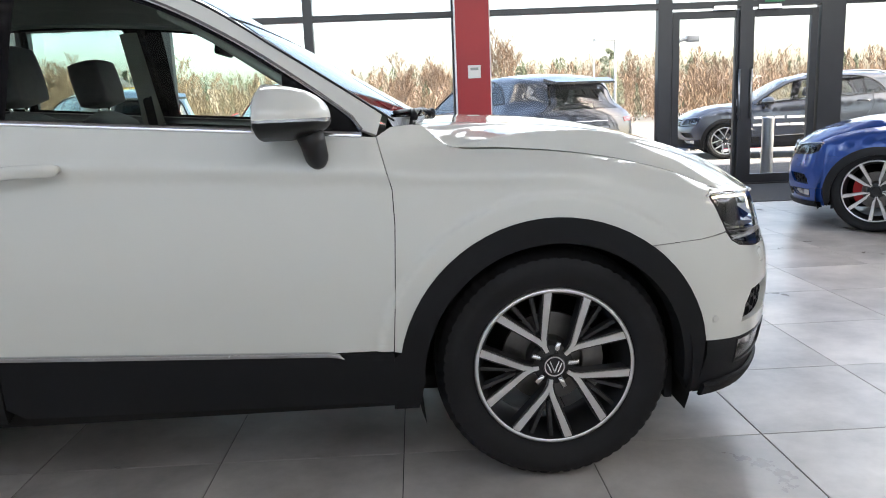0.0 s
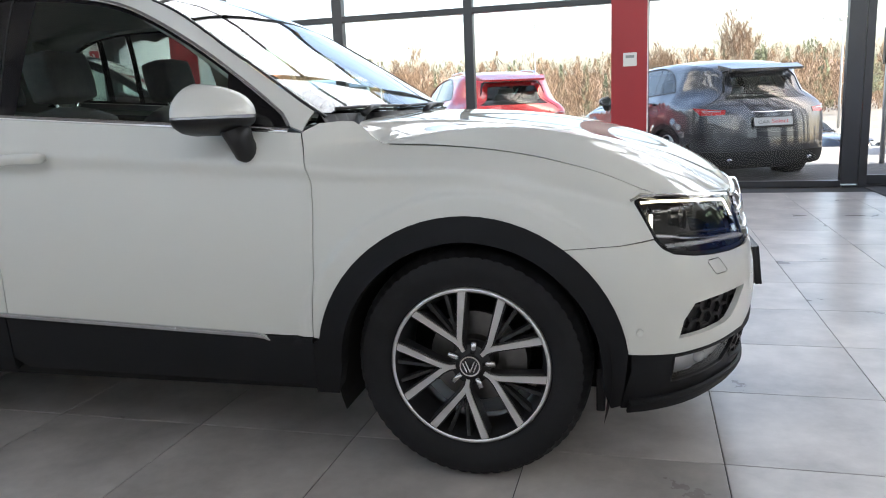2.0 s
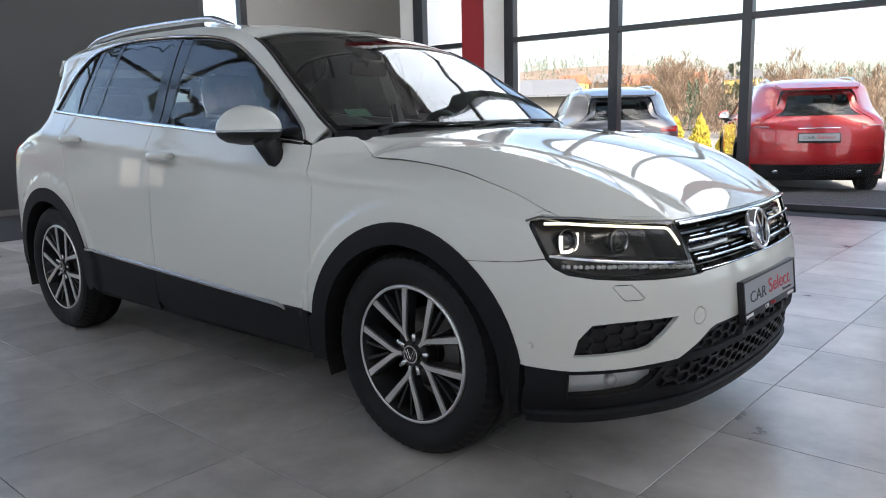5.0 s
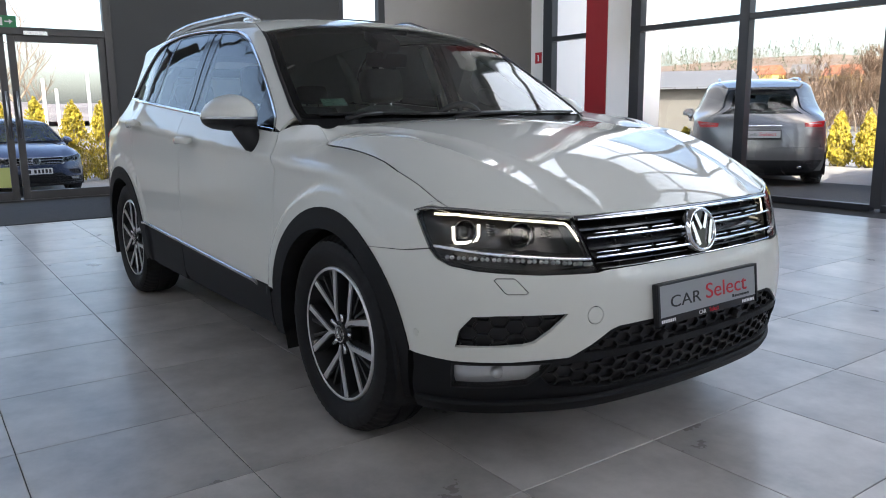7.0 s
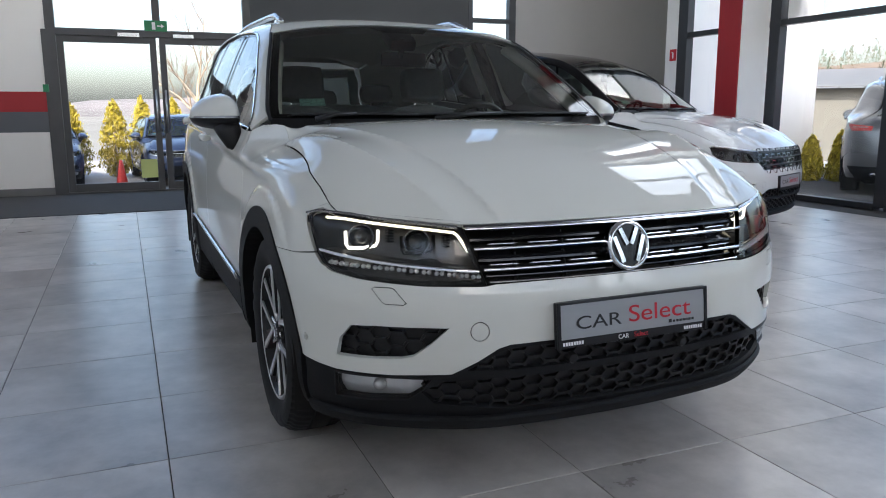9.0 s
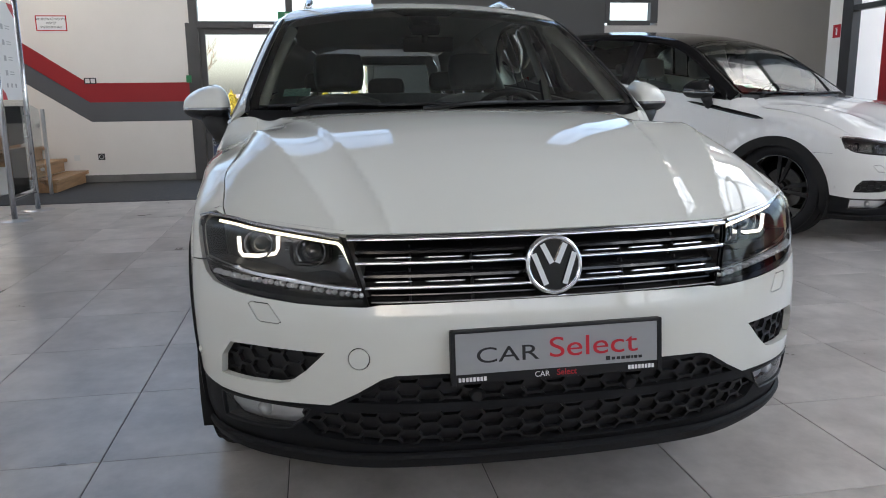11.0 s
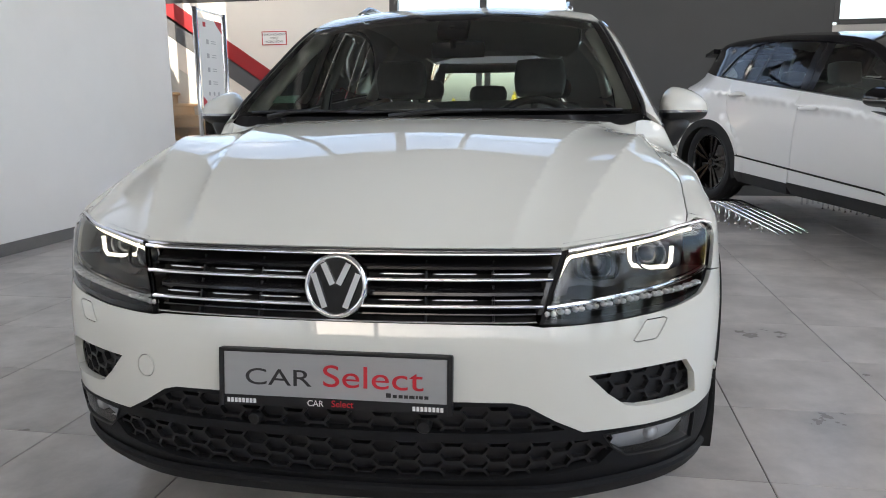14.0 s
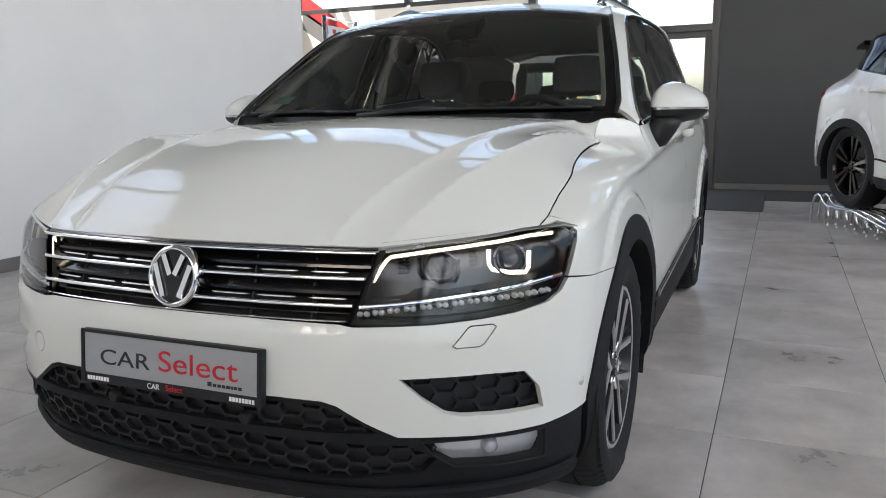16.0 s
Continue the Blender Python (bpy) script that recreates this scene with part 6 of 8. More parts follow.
        add_tube(bm, [sh.at(s * ux(x), up(x)) + Vector((-0.05, -s * 0.03, -0.035)) for x in (-0.5, -0.7, -0.9, -1.05)], 0.044, 10, flat=0.6)
        part("pillar_trim", bm, HEADLINER, inn, smooth_faces=True)
        bm = bmesh.new()
        add_tube(bm, [(-1.60, s * 0.80, 1.0), (-1.62, s * 0.76, 1.2), (-1.64, s * 0.64, 1.50)], [0.06, 0.045, 0.04], 10, flat=0.45, up=(0, 1, 0))
        part("pillar_trim", bm, HEADLINER, inn, smooth_faces=True)
        bm = bmesh.new()
        add_tube(bm, [(-2.62, s * 0.78, 1.15), (-2.66, s * 0.72, 1.35), (-2.60, s * 0.60, 1.50)], [0.085, 0.06, 0.055], 10, flat=0.4, up=(0, 1, 0))
        part("pillar_trim", bm, HEADLINER, inn, smooth_faces=True)
        bm = bmesh.new()
        add_tube(bm, [(-1.63, s * 0.70, 1.42), (-1.62, s * 0.73, 1.25), (-1.60, s * 0.775, 1.0)], 0.022, 8, flat=0.15, up=(0, 1, 0))
        part("seat_belt", bm, INTERIOR, inn, smooth_faces=True)
    part("cabin_floor", box_mesh((-3.3, -0.80, 0.30), (-0.45, 0.80, 0.34)), INTERIOR, inn)
    part("bulkhead", box_mesh((-0.48, -0.80, 0.30), (-0.44, 0.80, 1.02)), PIT_BLACK, inn)
    part("load_cover", box_mesh((-3.22, -0.62, 1.0), (-2.72, 0.62, 1.02), 0.006), INTERIOR, inn)


SILVER_PLATE = material("brushed_silver_plate", (0.36, 0.37, 0.38), 0.40, 0.5, mottle=0.06, scale=2, stretch=(1, 1, 6), bump=0.0001, bump_scale=300)


def dealer_plate(car, m=None, small=False):
    """The dealer's plate: black holder, silver panel and its words."""
    pl = new("dealer_plate")
    pl.parent = car
    pl.matrix_local = m if m is not None else Matrix.Translation((0.872, 0, 0.530)) @ Matrix.Rotation(radians(-6), 4, "Y")
    pl["label"] = "silver dealer plate in a black holder"
    w, h = (0.532, 0.133)
    bm = bmesh.new()
    add_box(bm, (-0.012, -w / 2, -h / 2), (0.006, w / 2, h / 2), 0.006)
    part("holder", bm, SATIN_BLACK, pl, sharp=40)
    part("panel", box_mesh((0.006, -w / 2 + 0.012, -h / 2 + 0.026), (0.0085, w / 2 - 0.012, h / 2 - 0.009), 0.001), SILVER_PLATE, pl, "brushed silver panel")
    for a in ((w / 2 - 0.006, 0), (-w / 2 + 0.006, 0)):
        part("rim", box_mesh((0.004, a[0] - 0.006, -h / 2), (0.011, a[0] + 0.006, h / 2), 0.003), SATIN_BLACK, pl)
    part("rim", box_mesh((0.004, -w / 2, h / 2 - 0.009), (0.011, w / 2, h / 2), 0.003), SATIN_BLACK, pl)
    face = Matrix.Translation((0.0088, 0, 0)) @ Matrix(((0, 0, 1, 0), (1, 0, 0, 0), (0, 1, 0, 0), (0, 0, 0, 1)))
    text_part("word", "CAR", 0.053, face @ Matrix.Translation((-0.128, 0.001, 0)) @ Matrix.Diagonal((1.50, 1, 1, 1)), PRINT_BLACK, pl)
    text_part("word", "Select", 0.070, face @ Matrix.Translation((0.088, 0.008, 0)) @ Matrix.Diagonal((1.36, 1, 1, 1)), PRINT_RED, pl)
    if small:
        return pl
    bar = face @ Matrix.Translation((0, 0, 0.002))
    bm = bmesh.new()
    for k, (x, ww) in enumerate(((0.125, 0.011), (0.139, 0.009), (0.152, 0.009), (0.164, 0.009), (0.177, 0.012), (0.188, 0.005), (0.197, 0.009), (0.209, 0.009))):
        add_box(bm, (x - ww / 2, -0.031, 0), (x + ww / 2, -0.024 if k else -0.021, 0.0008), m=face)
    part("small_print", bm, PRINT_BLACK, pl)
    low = face @ Matrix.Translation((0, -h / 2 + 0.013, -0.0022))
    text_part("word", "CAR", 0.019, low @ Matrix.Translation((-0.042, 0, 0)), PRINT_WHITE, pl)
    text_part("word", "Select", 0.021, low @ Matrix.Translation((0.020, 0.001, 0)), PRINT_RED, pl)
    for c in (-0.213, 0.213):
        bm = bmesh.new()
        for k in range(8):
            add_box(bm, (c - 0.035 + k * 0.0088, -0.005, 0), (c - 0.035 + k * 0.0088 + 0.0064, 0.005, 0.0008), m=low)
        part("small_print", bm, PRINT_WHITE, pl)
    return pl



def number_plate(car, m):
    """A plate whose writing is plain bars."""
    pl = new("number_plate")
    pl.parent, pl.matrix_local = car, m
    part("holder", box_mesh((-0.012, -0.265, -0.06), (0.004, 0.265, 0.06), 0.004), SATIN_BLACK, pl)
    part("panel", box_mesh((0.004, -0.255, -0.052), (0.007, 0.255, 0.052), 0.001), WHITE_PLASTIC, pl, "white plate panel")
    bm = bmesh.new()
    for k in range(7):
        y = -0.19 + 0.062 * k + (0.03 if k > 1 else 0)
        add_box(bm, (0.007, y - 0.02, -0.035), (0.0078, y + 0.02, 0.035))
    part("plate_bars", bm, PRINT_BLACK, pl)


compact_suv(pose(0.022, -0.017, 0, 0, 0, 0.9))


# ---- other things in the hall ----
def car_paint(name, color, metal=0.35, rough=0.32):
    return material(name, color, rough, metal, coat=1.0, coat_rough=0.02)


BLUE_PAINT = car_paint("blue_metallic_paint", (0.003, 0.052, 0.27))
RED_CAR = car_paint("red_metallic_paint", (0.42, 0.008, 0.012))
BLACK_CAR = car_paint("dark_grey_metallic_paint", (0.022, 0.026, 0.033))
SILVER_CAR = car_paint("silver_grey_metallic_paint", (0.13, 0.132, 0.136), 0.6)
GREY_CAR = car_paint("slate_grey_metallic_paint", (0.055, 0.063, 0.078), 0.5)
NAVY_CAR = car_paint("navy_metallic_paint", (0.035, 0.05, 0.10), 0.45)
COLD_WHITE = material("cool_white_car_paint", (0.66, 0.665, 0.66), 0.5, coat=1.0, coat_rough=0.01, spec=0.0)
BLACK_WHEEL = material("gloss_black_alloy", (0.008, 0.008, 0.009), 0.18, 0.2, coat=0.5)
RED_BRAKE = material("red_brake_caliper", (0.42, 0.01, 0.012), 0.35)
FIVE = {"count": 5, "mid": 0.20, "spread": 0.17, "w": 0.03, "dish": 0.02, "nuts": False}
SPORT = {"count": 5, "mid": 0.24, "spread": 0.24, "w": 0.022, "dish": 0.02, "caliper": RED_BRAKE}

# its black arch rings stand in for the shaded gap round the wheels
compact_suv(pose(-3.355, 3.883, 0, 0, 3.75, 25.0), "luxury_suv", "white SUV with black roof and black wheels, rear on chrome ramps",
            {"paint": COLD_WHITE, "roof": GLOSS_BLACK, "side_trim": GLOSS_BLACK, "bars": SATIN_BLACK, "rails": False, "wheels": FIVE, "alloy": BLACK_WHEEL, "alloy_dark": BLACK_WHEEL, "mirror": GLOSS_BLACK,
             "lit": False, "full": False, "warp": stretch(0.98, 1.0736, 1.18, 1.045, 1.0), "scale": (1.0736, 1.045, 1.0), "wheel_r": 0.382, "rim_r": 0.272, "lamp_drop": 0.62, "sill": COLD_WHITE, "sill_edge": SATIN_BLACK, "sill_strip": GLOSS_BLACK, "vent_strip": True, "tail_lower": COLD_WHITE, "arch": PIT_BLACK, "step": 1.3, "mesh": True})
# here too the arch rings are blackened as shade round the wheels
compact_suv(pose(3.74, 3.48, 0, 0, 0, 145), "blue_hatchback", "blue sports hatchback with twin-spoke wheels on grey tiles",
            {"paint": BLUE_PAINT, "side_trim": GLOSS_BLACK, "bars": GLOSS_BLACK, "rails": False, "wheels": SPORT, "lit": False, "full": False, "warp": stretch(0.84, 1.05, 1.1, 0.97, 0.845),
             "scale": (1.05, 0.97, 0.845), "wheel_r": 0.332, "rim_r": 0.243, "lamp_drop": 0.62, "sill": BLUE_PAINT, "lower": BLUE_PAINT, "arch": SATIN_BLACK, "step": 1.3, "plate": ""})


def wheel_ramp(m):
    """A ramp of bent chrome tubes on short legs."""
    top = thing("wheel_ramp", "chrome tube wheel ramp standing on grey tiles", "ramp", m, "ramps under the white car")
    path = [(1.18, 0.012), (1.13, 0.03), (0.32, 0.175), (0.18, 0.182), (-0.20, 0.185), (-0.30, 0.255), (-0.36, 0.275), (-0.42, 0.25), (-0.475, 0.13), (-0.48, 0.012)]
    for k in range(5):
        y = -0.15 + 0.30 * k / 4
        bm = bmesh.new()
        add_tube(bm, [(p.x, y, p.y) for p in spline([Vector(q) for q in path], 0.05)], 0.012, 10)
        part("ramp_tube", bm, CHROME, top, smooth_faces=True)
    for x in (0.96, 0.80, 0.64, 0.48, 0.32, 0.16, 0.0, -0.16):
        z = 0.185 if x < 0.25 else lerp(0.185, 0.03, (x - 0.25) / 0.88)
        for y in (-0.15, -0.075, 0.075, 0.15):
            bm = bmesh.new()
            add_tube(bm, [(x, y, z - 0.01), (x, y, 0.004)], 0.008, 8)
            add_tube(bm, [(x, y, 0.006), (x, y, 0.0)], 0.014, 10)
            part("leg", bm, CHROME, top, smooth_faces=True)
        bm = bmesh.new()
        add_tube(bm, [(x, -0.16, z - 0.018), (x, 0.16, z - 0.018)], 0.008, 8)
        part("cross_bar", bm, CHROME, top, smooth_faces=True)
    return top


ramp_turn = Matrix.Rotation(radians(25.0), 4, "Z")
for sy in (-0.82, 0.82):
    c = Vector((-3.355, 3.883, 0)) + ramp_turn @ Vector((-2.88, sy, 0))
    wheel_ramp(Matrix.Translation((c.x, c.y, 0)) @ ramp_turn)

# stairs along the west wall
stairs = thing("stairs", "open oak stairs with white side against a cream wall", "stairs", kind="structure")
for k in range(10):
    y = -3.74 - 0.27 * k
    z = 0.175 * (k + 1)
    if y < -6.1:
        break
    part("tread", box_mesh((X0 + 0.01, y - 0.30, z - 0.045), (-7.60, y, z), 0.006), WOOD, stairs)
    part("riser", box_mesh((X0 + 0.01, y - 0.29, z - 0.175), (-7.66, y - 0.05, z - 0.046), 0.003), WOOD if k % 1 == 0 else WHITE_WALL, stairs)
bm = bmesh.new()
add_prism(bm, [(-4.05, 0.0), (-4.05, 0.12), (-6.15, 1.46), (-6.15, 0.0)], lambda y, z: Vector((-7.70, y, z)), lambda y, z: Vector((-7.78, y, z)))
part("string", bm, WHITE_WALL, stairs, "white painted side")
rail = thing("stair_balustrade", "clear glass balustrade with a steel post beside the stairs", "balustrade")
part("post", box_mesh((-7.56, -3.83, 0.0), (-7.50, -3.80, 1.05), 0.003), STEEL, rail)
bm = bmesh.new()
add_prism(bm, [(-3.86, 0.12), (-3.86, 1.05), (-6.1, 2.45), (-6.1, 1.5)], lambda y, z: Vector((-7.535, y, z)), lambda y, z: Vector((-7.525, y, z)))
part("glass_sheet", bm, CLEAR_PLASTIC, rail)
for y, z in ((-3.82, 0.32), (-3.82, 0.85)):
    bm = bmesh.new()
    add_lathe(bm, [(0, 0.02), (0.02, 0.02), (0.022, 0.014), (0.022, -0.012), (0, -0.012)], axis=(1, 0, 0), centre=(-7.51, y - 0.06, z), seg=16)
    part("clamp", bm, STEEL, rail, sharp=40)

# the painted red and grey band that follows the stairs
for name, mat, z0, z1, a, b in (("wall_band_red", RED_PAINT, 1.12, 1.385, 0.0, 0.10), ("wall_band_grey", BAND_GREY, 0.85, 1.12, -0.02, 0.0)):
    bm = bmesh.new()
    s = 0.66
    y1, y2 = -3.63, -6.15
    poly = [(-2.24, z0), (-2.24, z1), (y1, z1), (y2, z1 + (y1 - y2) * s + 0.05), (y2, z0 + (y1 - y2) * s), (y1, z0)]
    add_prism(bm, poly, lambda y, z: Vector((X0 + 0.004, y, z)), lambda y, z: Vector((X0 - 0.001, y, z)))
    structure(name, bm, mat, "painted wall band following the stairs")

# display stand by the partition
stand = thing("display_stand", "aluminium display stand with white poster and clear panels", "stand", pose(-5.75, -3.50, 0, 0, 0, 2))
for x in (0.37, -0.37):
    bm = bmesh.new()
    add_tube(bm, [(x, 0, 0.012), (x, 0, 2.20)], 0.026, 16)
    part("pole", bm, SATIN_CHROME, stand, smooth_faces=True)
    bm = bmesh.new()
    add_lathe(bm, [(0, 0.012), (0.02, 0.014), (0.15, 0.010), (0.165, 0.0), (0, 0.0)], axis=(0, 0, 1), centre=(x, 0, 0), seg=40)
    part("base_disc", bm, STEEL, stand, sharp=40)
for z in (0.20, 2.18):
    part("cross_rail", box_mesh((-0.36, -0.012, z - 0.012), (0.36, 0.012, z + 0.012), 0.004), SATIN_CHROME, stand)
poster = part("poster", box_mesh((-0.29, -0.004, 1.16), (0.29, 0.004, 2.10), 0.0), PRINT_WHITE, stand, "white printed poster with red corners")
for s in (1, -1):
    f = 0.0055 * s
    for nm, mat, poly in (("print_corner", PRINT_RED, [(-0.29, 2.10), (-0.10, 2.10), (-0.16, 2.05), (-0.25, 2.0), (-0.29, 1.97)]), ("print_corner", PRINT_RED, [(0.29, 1.16), (0.17, 1.16), (0.20, 1.22), (0.29, 1.27)])):
        bm = bmesh.new()
        add_prism(bm, [(x * s, z) for x, z in poly], lambda x, z: Vector((x, f, z)), lambda x, z: Vector((x, f * 0.75, z)))
        part(nm, bm, mat, poster)
    bm = bmesh.new()
    for x, z, w, h in [(0.16, 2.04, 0.07, 0.05)]:
        add_box(bm, (s * x - w / 2, min(f, f * 0.7), z - h / 2), (s * x + w / 2, max(f, f * 0.7), z + h / 2))
    part("print_mark", bm, PRINT_RED, poster)
    blocks = [(s * 0.10, z, 0.03, 0.025) for z in (1.86, 1.71, 1.56, 1.42)] + [(x, 1.30, 0.02, 0.02) for x in (-0.12, 0.0, 0.12)]
    blocks += [(-s * 0.05, z + q, 0.06, 0.004) for z in (1.86, 1.71, 1.56, 1.42) for q in (0.012, -0.012)]
    for x, z, w, h in blocks:
        part("print_block", box_mesh((x - w, min(f, f * 0.7), z - h), (x + w, max(f, f * 0.7), z + h)), GREY_PRINT, poster)
for z0, z1 in ((0.72, 1.10), (0.24, 0.68)):
    part("clear_panel", box_mesh((-0.27, -0.003, z0), (0.27, 0.003, z1)), CLEAR_PLASTIC, stand)
for z in (2.02, 1.25, 1.0, 0.78, 0.6, 0.32):
    for x in (0.315, -0.315):
        bm = bmesh.new()
        add_tube(bm, [(x - 0.035, 0, z), (x + 0.035, 0, z)], 0.008, 10)
        part("clip", bm, CHROME, stand, smooth_faces=True)

# signs and small wall fittings
def sign(name, label, m, w, h, border, face):
    top = thing(name, label, "sign", m)
    part("board", box_mesh((-w / 2, -h / 2, 0), (w / 2, h / 2, 0.004), 0.001), border, top)
    if face:
        part("face", box_mesh((-w / 2 + 0.015, -h / 2 + 0.013, 0.004), (w / 2 - 0.015, h / 2 - 0.013, 0.005)), face, top)
    return top


west = Matrix(((0, 0, 1, 0), (1, 0, 0, 0), (0, 1, 0, 0), (0, 0, 0, 1)))
sg = sign("notice_sign", "white notice with a red border on the cream wall", Matrix.Translation((X0 + 0.001, -4.03, 2.19)) @ west, 0.40, 0.205, PRINT_RED, PRINT_WHITE)
for i, words in enumerate(("NIEUPOWAŻNIONYM", "WSTĘP", "WZBRONIONY")):
    text_part("word", words, 0.044, Matrix.Translation((0, 0.052 - 0.052 * i, 0.0056)) @ Matrix.Diagonal((0.92, 1, 1, 1)), PRINT_BLACK, sg, thick=0.0004)
ex = sign("exit_sign", "green exit sign hanging above the glass doors", Matrix.Translation((X0 + 0.012, -0.84, 2.285)) @ west, 0.30, 0.145, GREEN_SIGN, None)
part("pictogram_door", box_mesh((-0.05, -0.05, 0.004), (-0.005, 0.05, 0.0052)), PRINT_WHITE, ex)
bm = bmesh.new()
add_prism(bm, [(0.02, 0.008), (0.07, 0.008), (0.07, 0.03), (0.11, 0.0), (0.07, -0.03), (0.07, -0.008), (0.02, -0.008)], lambda x, y: Vector((x, y, 0.0052)), lambda x, y: Vector((x, y, 0.004)))
part("pictogram_arrow", bm, PRINT_WHITE, ex)
ex2 = sign("exit_sign", "green exit sign above the glass doors", Matrix.Translation((4.05, Y1 - 0.075, 2.26)) @ Matrix.Rotation(radians(90), 4, "X"), 0.24, 0.13, GREEN_SIGN, None)
part("pictogram_bar", box_mesh((-0.08, -0.02, 0.004), (0.08, 0.02, 0.0052)), PRINT_WHITE, ex2)
fs = sign("extinguisher_sign", "small red fire extinguisher sign on the white pier", Matrix.Translation((-6.92, Y1 - 0.001, 1.93)) @ Matrix.Rotation(radians(90), 4, "X"), 0.15, 0.17, PRINT_RED, None)
bm = bmesh.new()
add_box(bm, (-0.015, -0.05, 0.004), (0.015, 0.03, 0.0055))
add_box(bm, (-0.03, 0.033, 0.004), (0.008, 0.045, 0.0055))
part("pictogram", bm, PRINT_WHITE, fs)
kp = thing("wall_controller", "small white wall controller on the red column", "controller", pose(0.365, 5.812, 1.49, 90, 0, 0))
part("case", box_mesh((-0.072, -0.072, 0), (0.072, 0.072, 0.022), 0.006), WHITE_PLASTIC, kp)
part("display", box_mesh((-0.045, 0.015, 0.022), (0.045, 0.045, 0.0235)), material("grey_display", (0.30, 0.33, 0.32), 0.2), kp)
for y, z, w in ((-3.55, 0.36, 0.09), (-3.88, 0.35, 0.08)):
    so = thing("wall_socket", "small black framed wall socket" if w > 0.085 else "small grey wall socket", "socket", Matrix.Translation((X0 + 0.001, y, z)) @ west)
    part("frame", box_mesh((-w / 2, -w / 2, 0), (w / 2, w / 2, 0.008), 0.002), PRINT_BLACK if w > 0.085 else WHITE_PLASTIC, so)
    bm = bmesh.new()
    add_lathe(bm, [(0.0, 0.002), (w * 0.25, 0.002), (w * 0.3, 0.010), (w * 0.36, 0.010), (w * 0.36, 0.004)], axis=(0, 0, 1), seg=24)
    part("insert", bm, WHITE_PLASTIC, so, sharp=40)
sw = thing("light_switch", "double white switch in a black frame on the wall", "switch", Matrix.Translation((X0 + 0.006, -3.60, 1.415)) @ west)
part("frame", box_mesh((-0.08, -0.042, 0), (0.08, 0.042, 0.008), 0.002), PRINT_BLACK, sw)
for x in (-0.036, 0.036):
    part("rocker", box_mesh((x - 0.029, -0.030, 0.008), (x + 0.029, 0.030, 0.012), 0.002), WHITE_PLASTIC, sw)
gb = thing("door_release", "small green door release box beside the doors", "switch", Matrix.Translation((X0 + 0.001, -2.27, 1.43)) @ west)
part("case", box_mesh((-0.035, -0.05, 0), (0.035, 0.05, 0.05), 0.004), GREEN_SIGN, gb)


# ---- outside ----
PAVING = material("pale_concrete_paving", (0.30, 0.29, 0.275), 0.85, mottle=0.15, scale=0.6, bump=0.003, bump_scale=14)
GROUND = material("asphalt_and_gravel_ground", (0.17, 0.165, 0.15), 0.95, mottle=0.3, scale=0.08, bump=0.01, bump_scale=3)
PEBBLE = material("grey_river_pebbles", (0.36, 0.35, 0.33), 0.7, mottle=0.15, scale=18, island=0.4)
THUJA = material("yellow_green_thuja", (0.40, 0.32, 0.03), 0.8, mottle=0.35, scale=6, island=0.45)
BARK = material("pale_bark", (0.32, 0.26, 0.20), 0.9, mottle=0.3, scale=14, stretch=(1, 1, 0.3), bump=0.004, bump_scale=40)
TWIGS = material("bare_russet_twigs", (0.165, 0.112, 0.074), 0.95, island=0.25)
PINE = material("dark_pine_needles", (0.085, 0.105, 0.065), 0.9, island=0.3)
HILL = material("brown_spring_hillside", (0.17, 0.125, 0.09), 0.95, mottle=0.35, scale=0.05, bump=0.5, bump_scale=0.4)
# the greyed colour carries the haze of distance
HAZE_HILL = material("hillside_painted_hazy", (0.17, 0.155, 0.155), 0.95, mottle=0.35, scale=0.06, bump=0.5, bump_scale=0.4)
RENDER_WALL = material("cream_render", (0.15, 0.145, 0.13), 0.85, mottle=0.05, scale=0.5, bump=0.002, bump_scale=20)
ROOF_SHEET = material("grey_sheet_roof", (0.15, 0.15, 0.15), 0.6, 0.2, mottle=0.1, scale=0.6)
ROOF_TILE = material("red_clay_roof", (0.36, 0.12, 0.06), 0.8, mottle=0.15, scale=3)
YELLOW_WALL = material("yellow_house_render", (0.70, 0.52, 0.15), 0.85, mottle=0.05, scale=2)
POLE = material("galvanised_pole", (0.42, 0.43, 0.44), 0.5, 0.6, mottle=0.1, scale=5)
CONE = material("red_cone_plastic", (0.55, 0.04, 0.03), 0.5)
LOT = -0.06


YARD = -0.37


def land(x, y):
    return LOT - 2.0 * smooth(13.5, 25.0, y) - 0.01 - 0.45 * smooth(-9.0, -12.5, x)


def ground_sheet():
    xs = [-1800, -600, -220, -100, -60] + list(range(-40, 61, 5)) + [80, 130, 260, 700, 1800]
    ys = [-1500, -400, -120, -40, -12, -6.6, 6.0, 9, 12, 13.5, 15, 17, 19, 21, 23, 25, 28, 34, 45, 70, 120, 250, 600, 1800]
    bm = bmesh.new()
    grid = [[bm.verts.new((x, y, land(x, y) - (0.28 if -10 < x < 13 and -7 < y < 6.2 else 0))) for x in xs] for y in ys]
    for a, b in zip(grid, grid[1:]):
        for i in range(len(xs) - 1):
            bm.faces.new((a[i], a[i + 1], b[i + 1], b[i]))
    structure("ground", bm, GROUND, "grey open lot reaching to the woods")


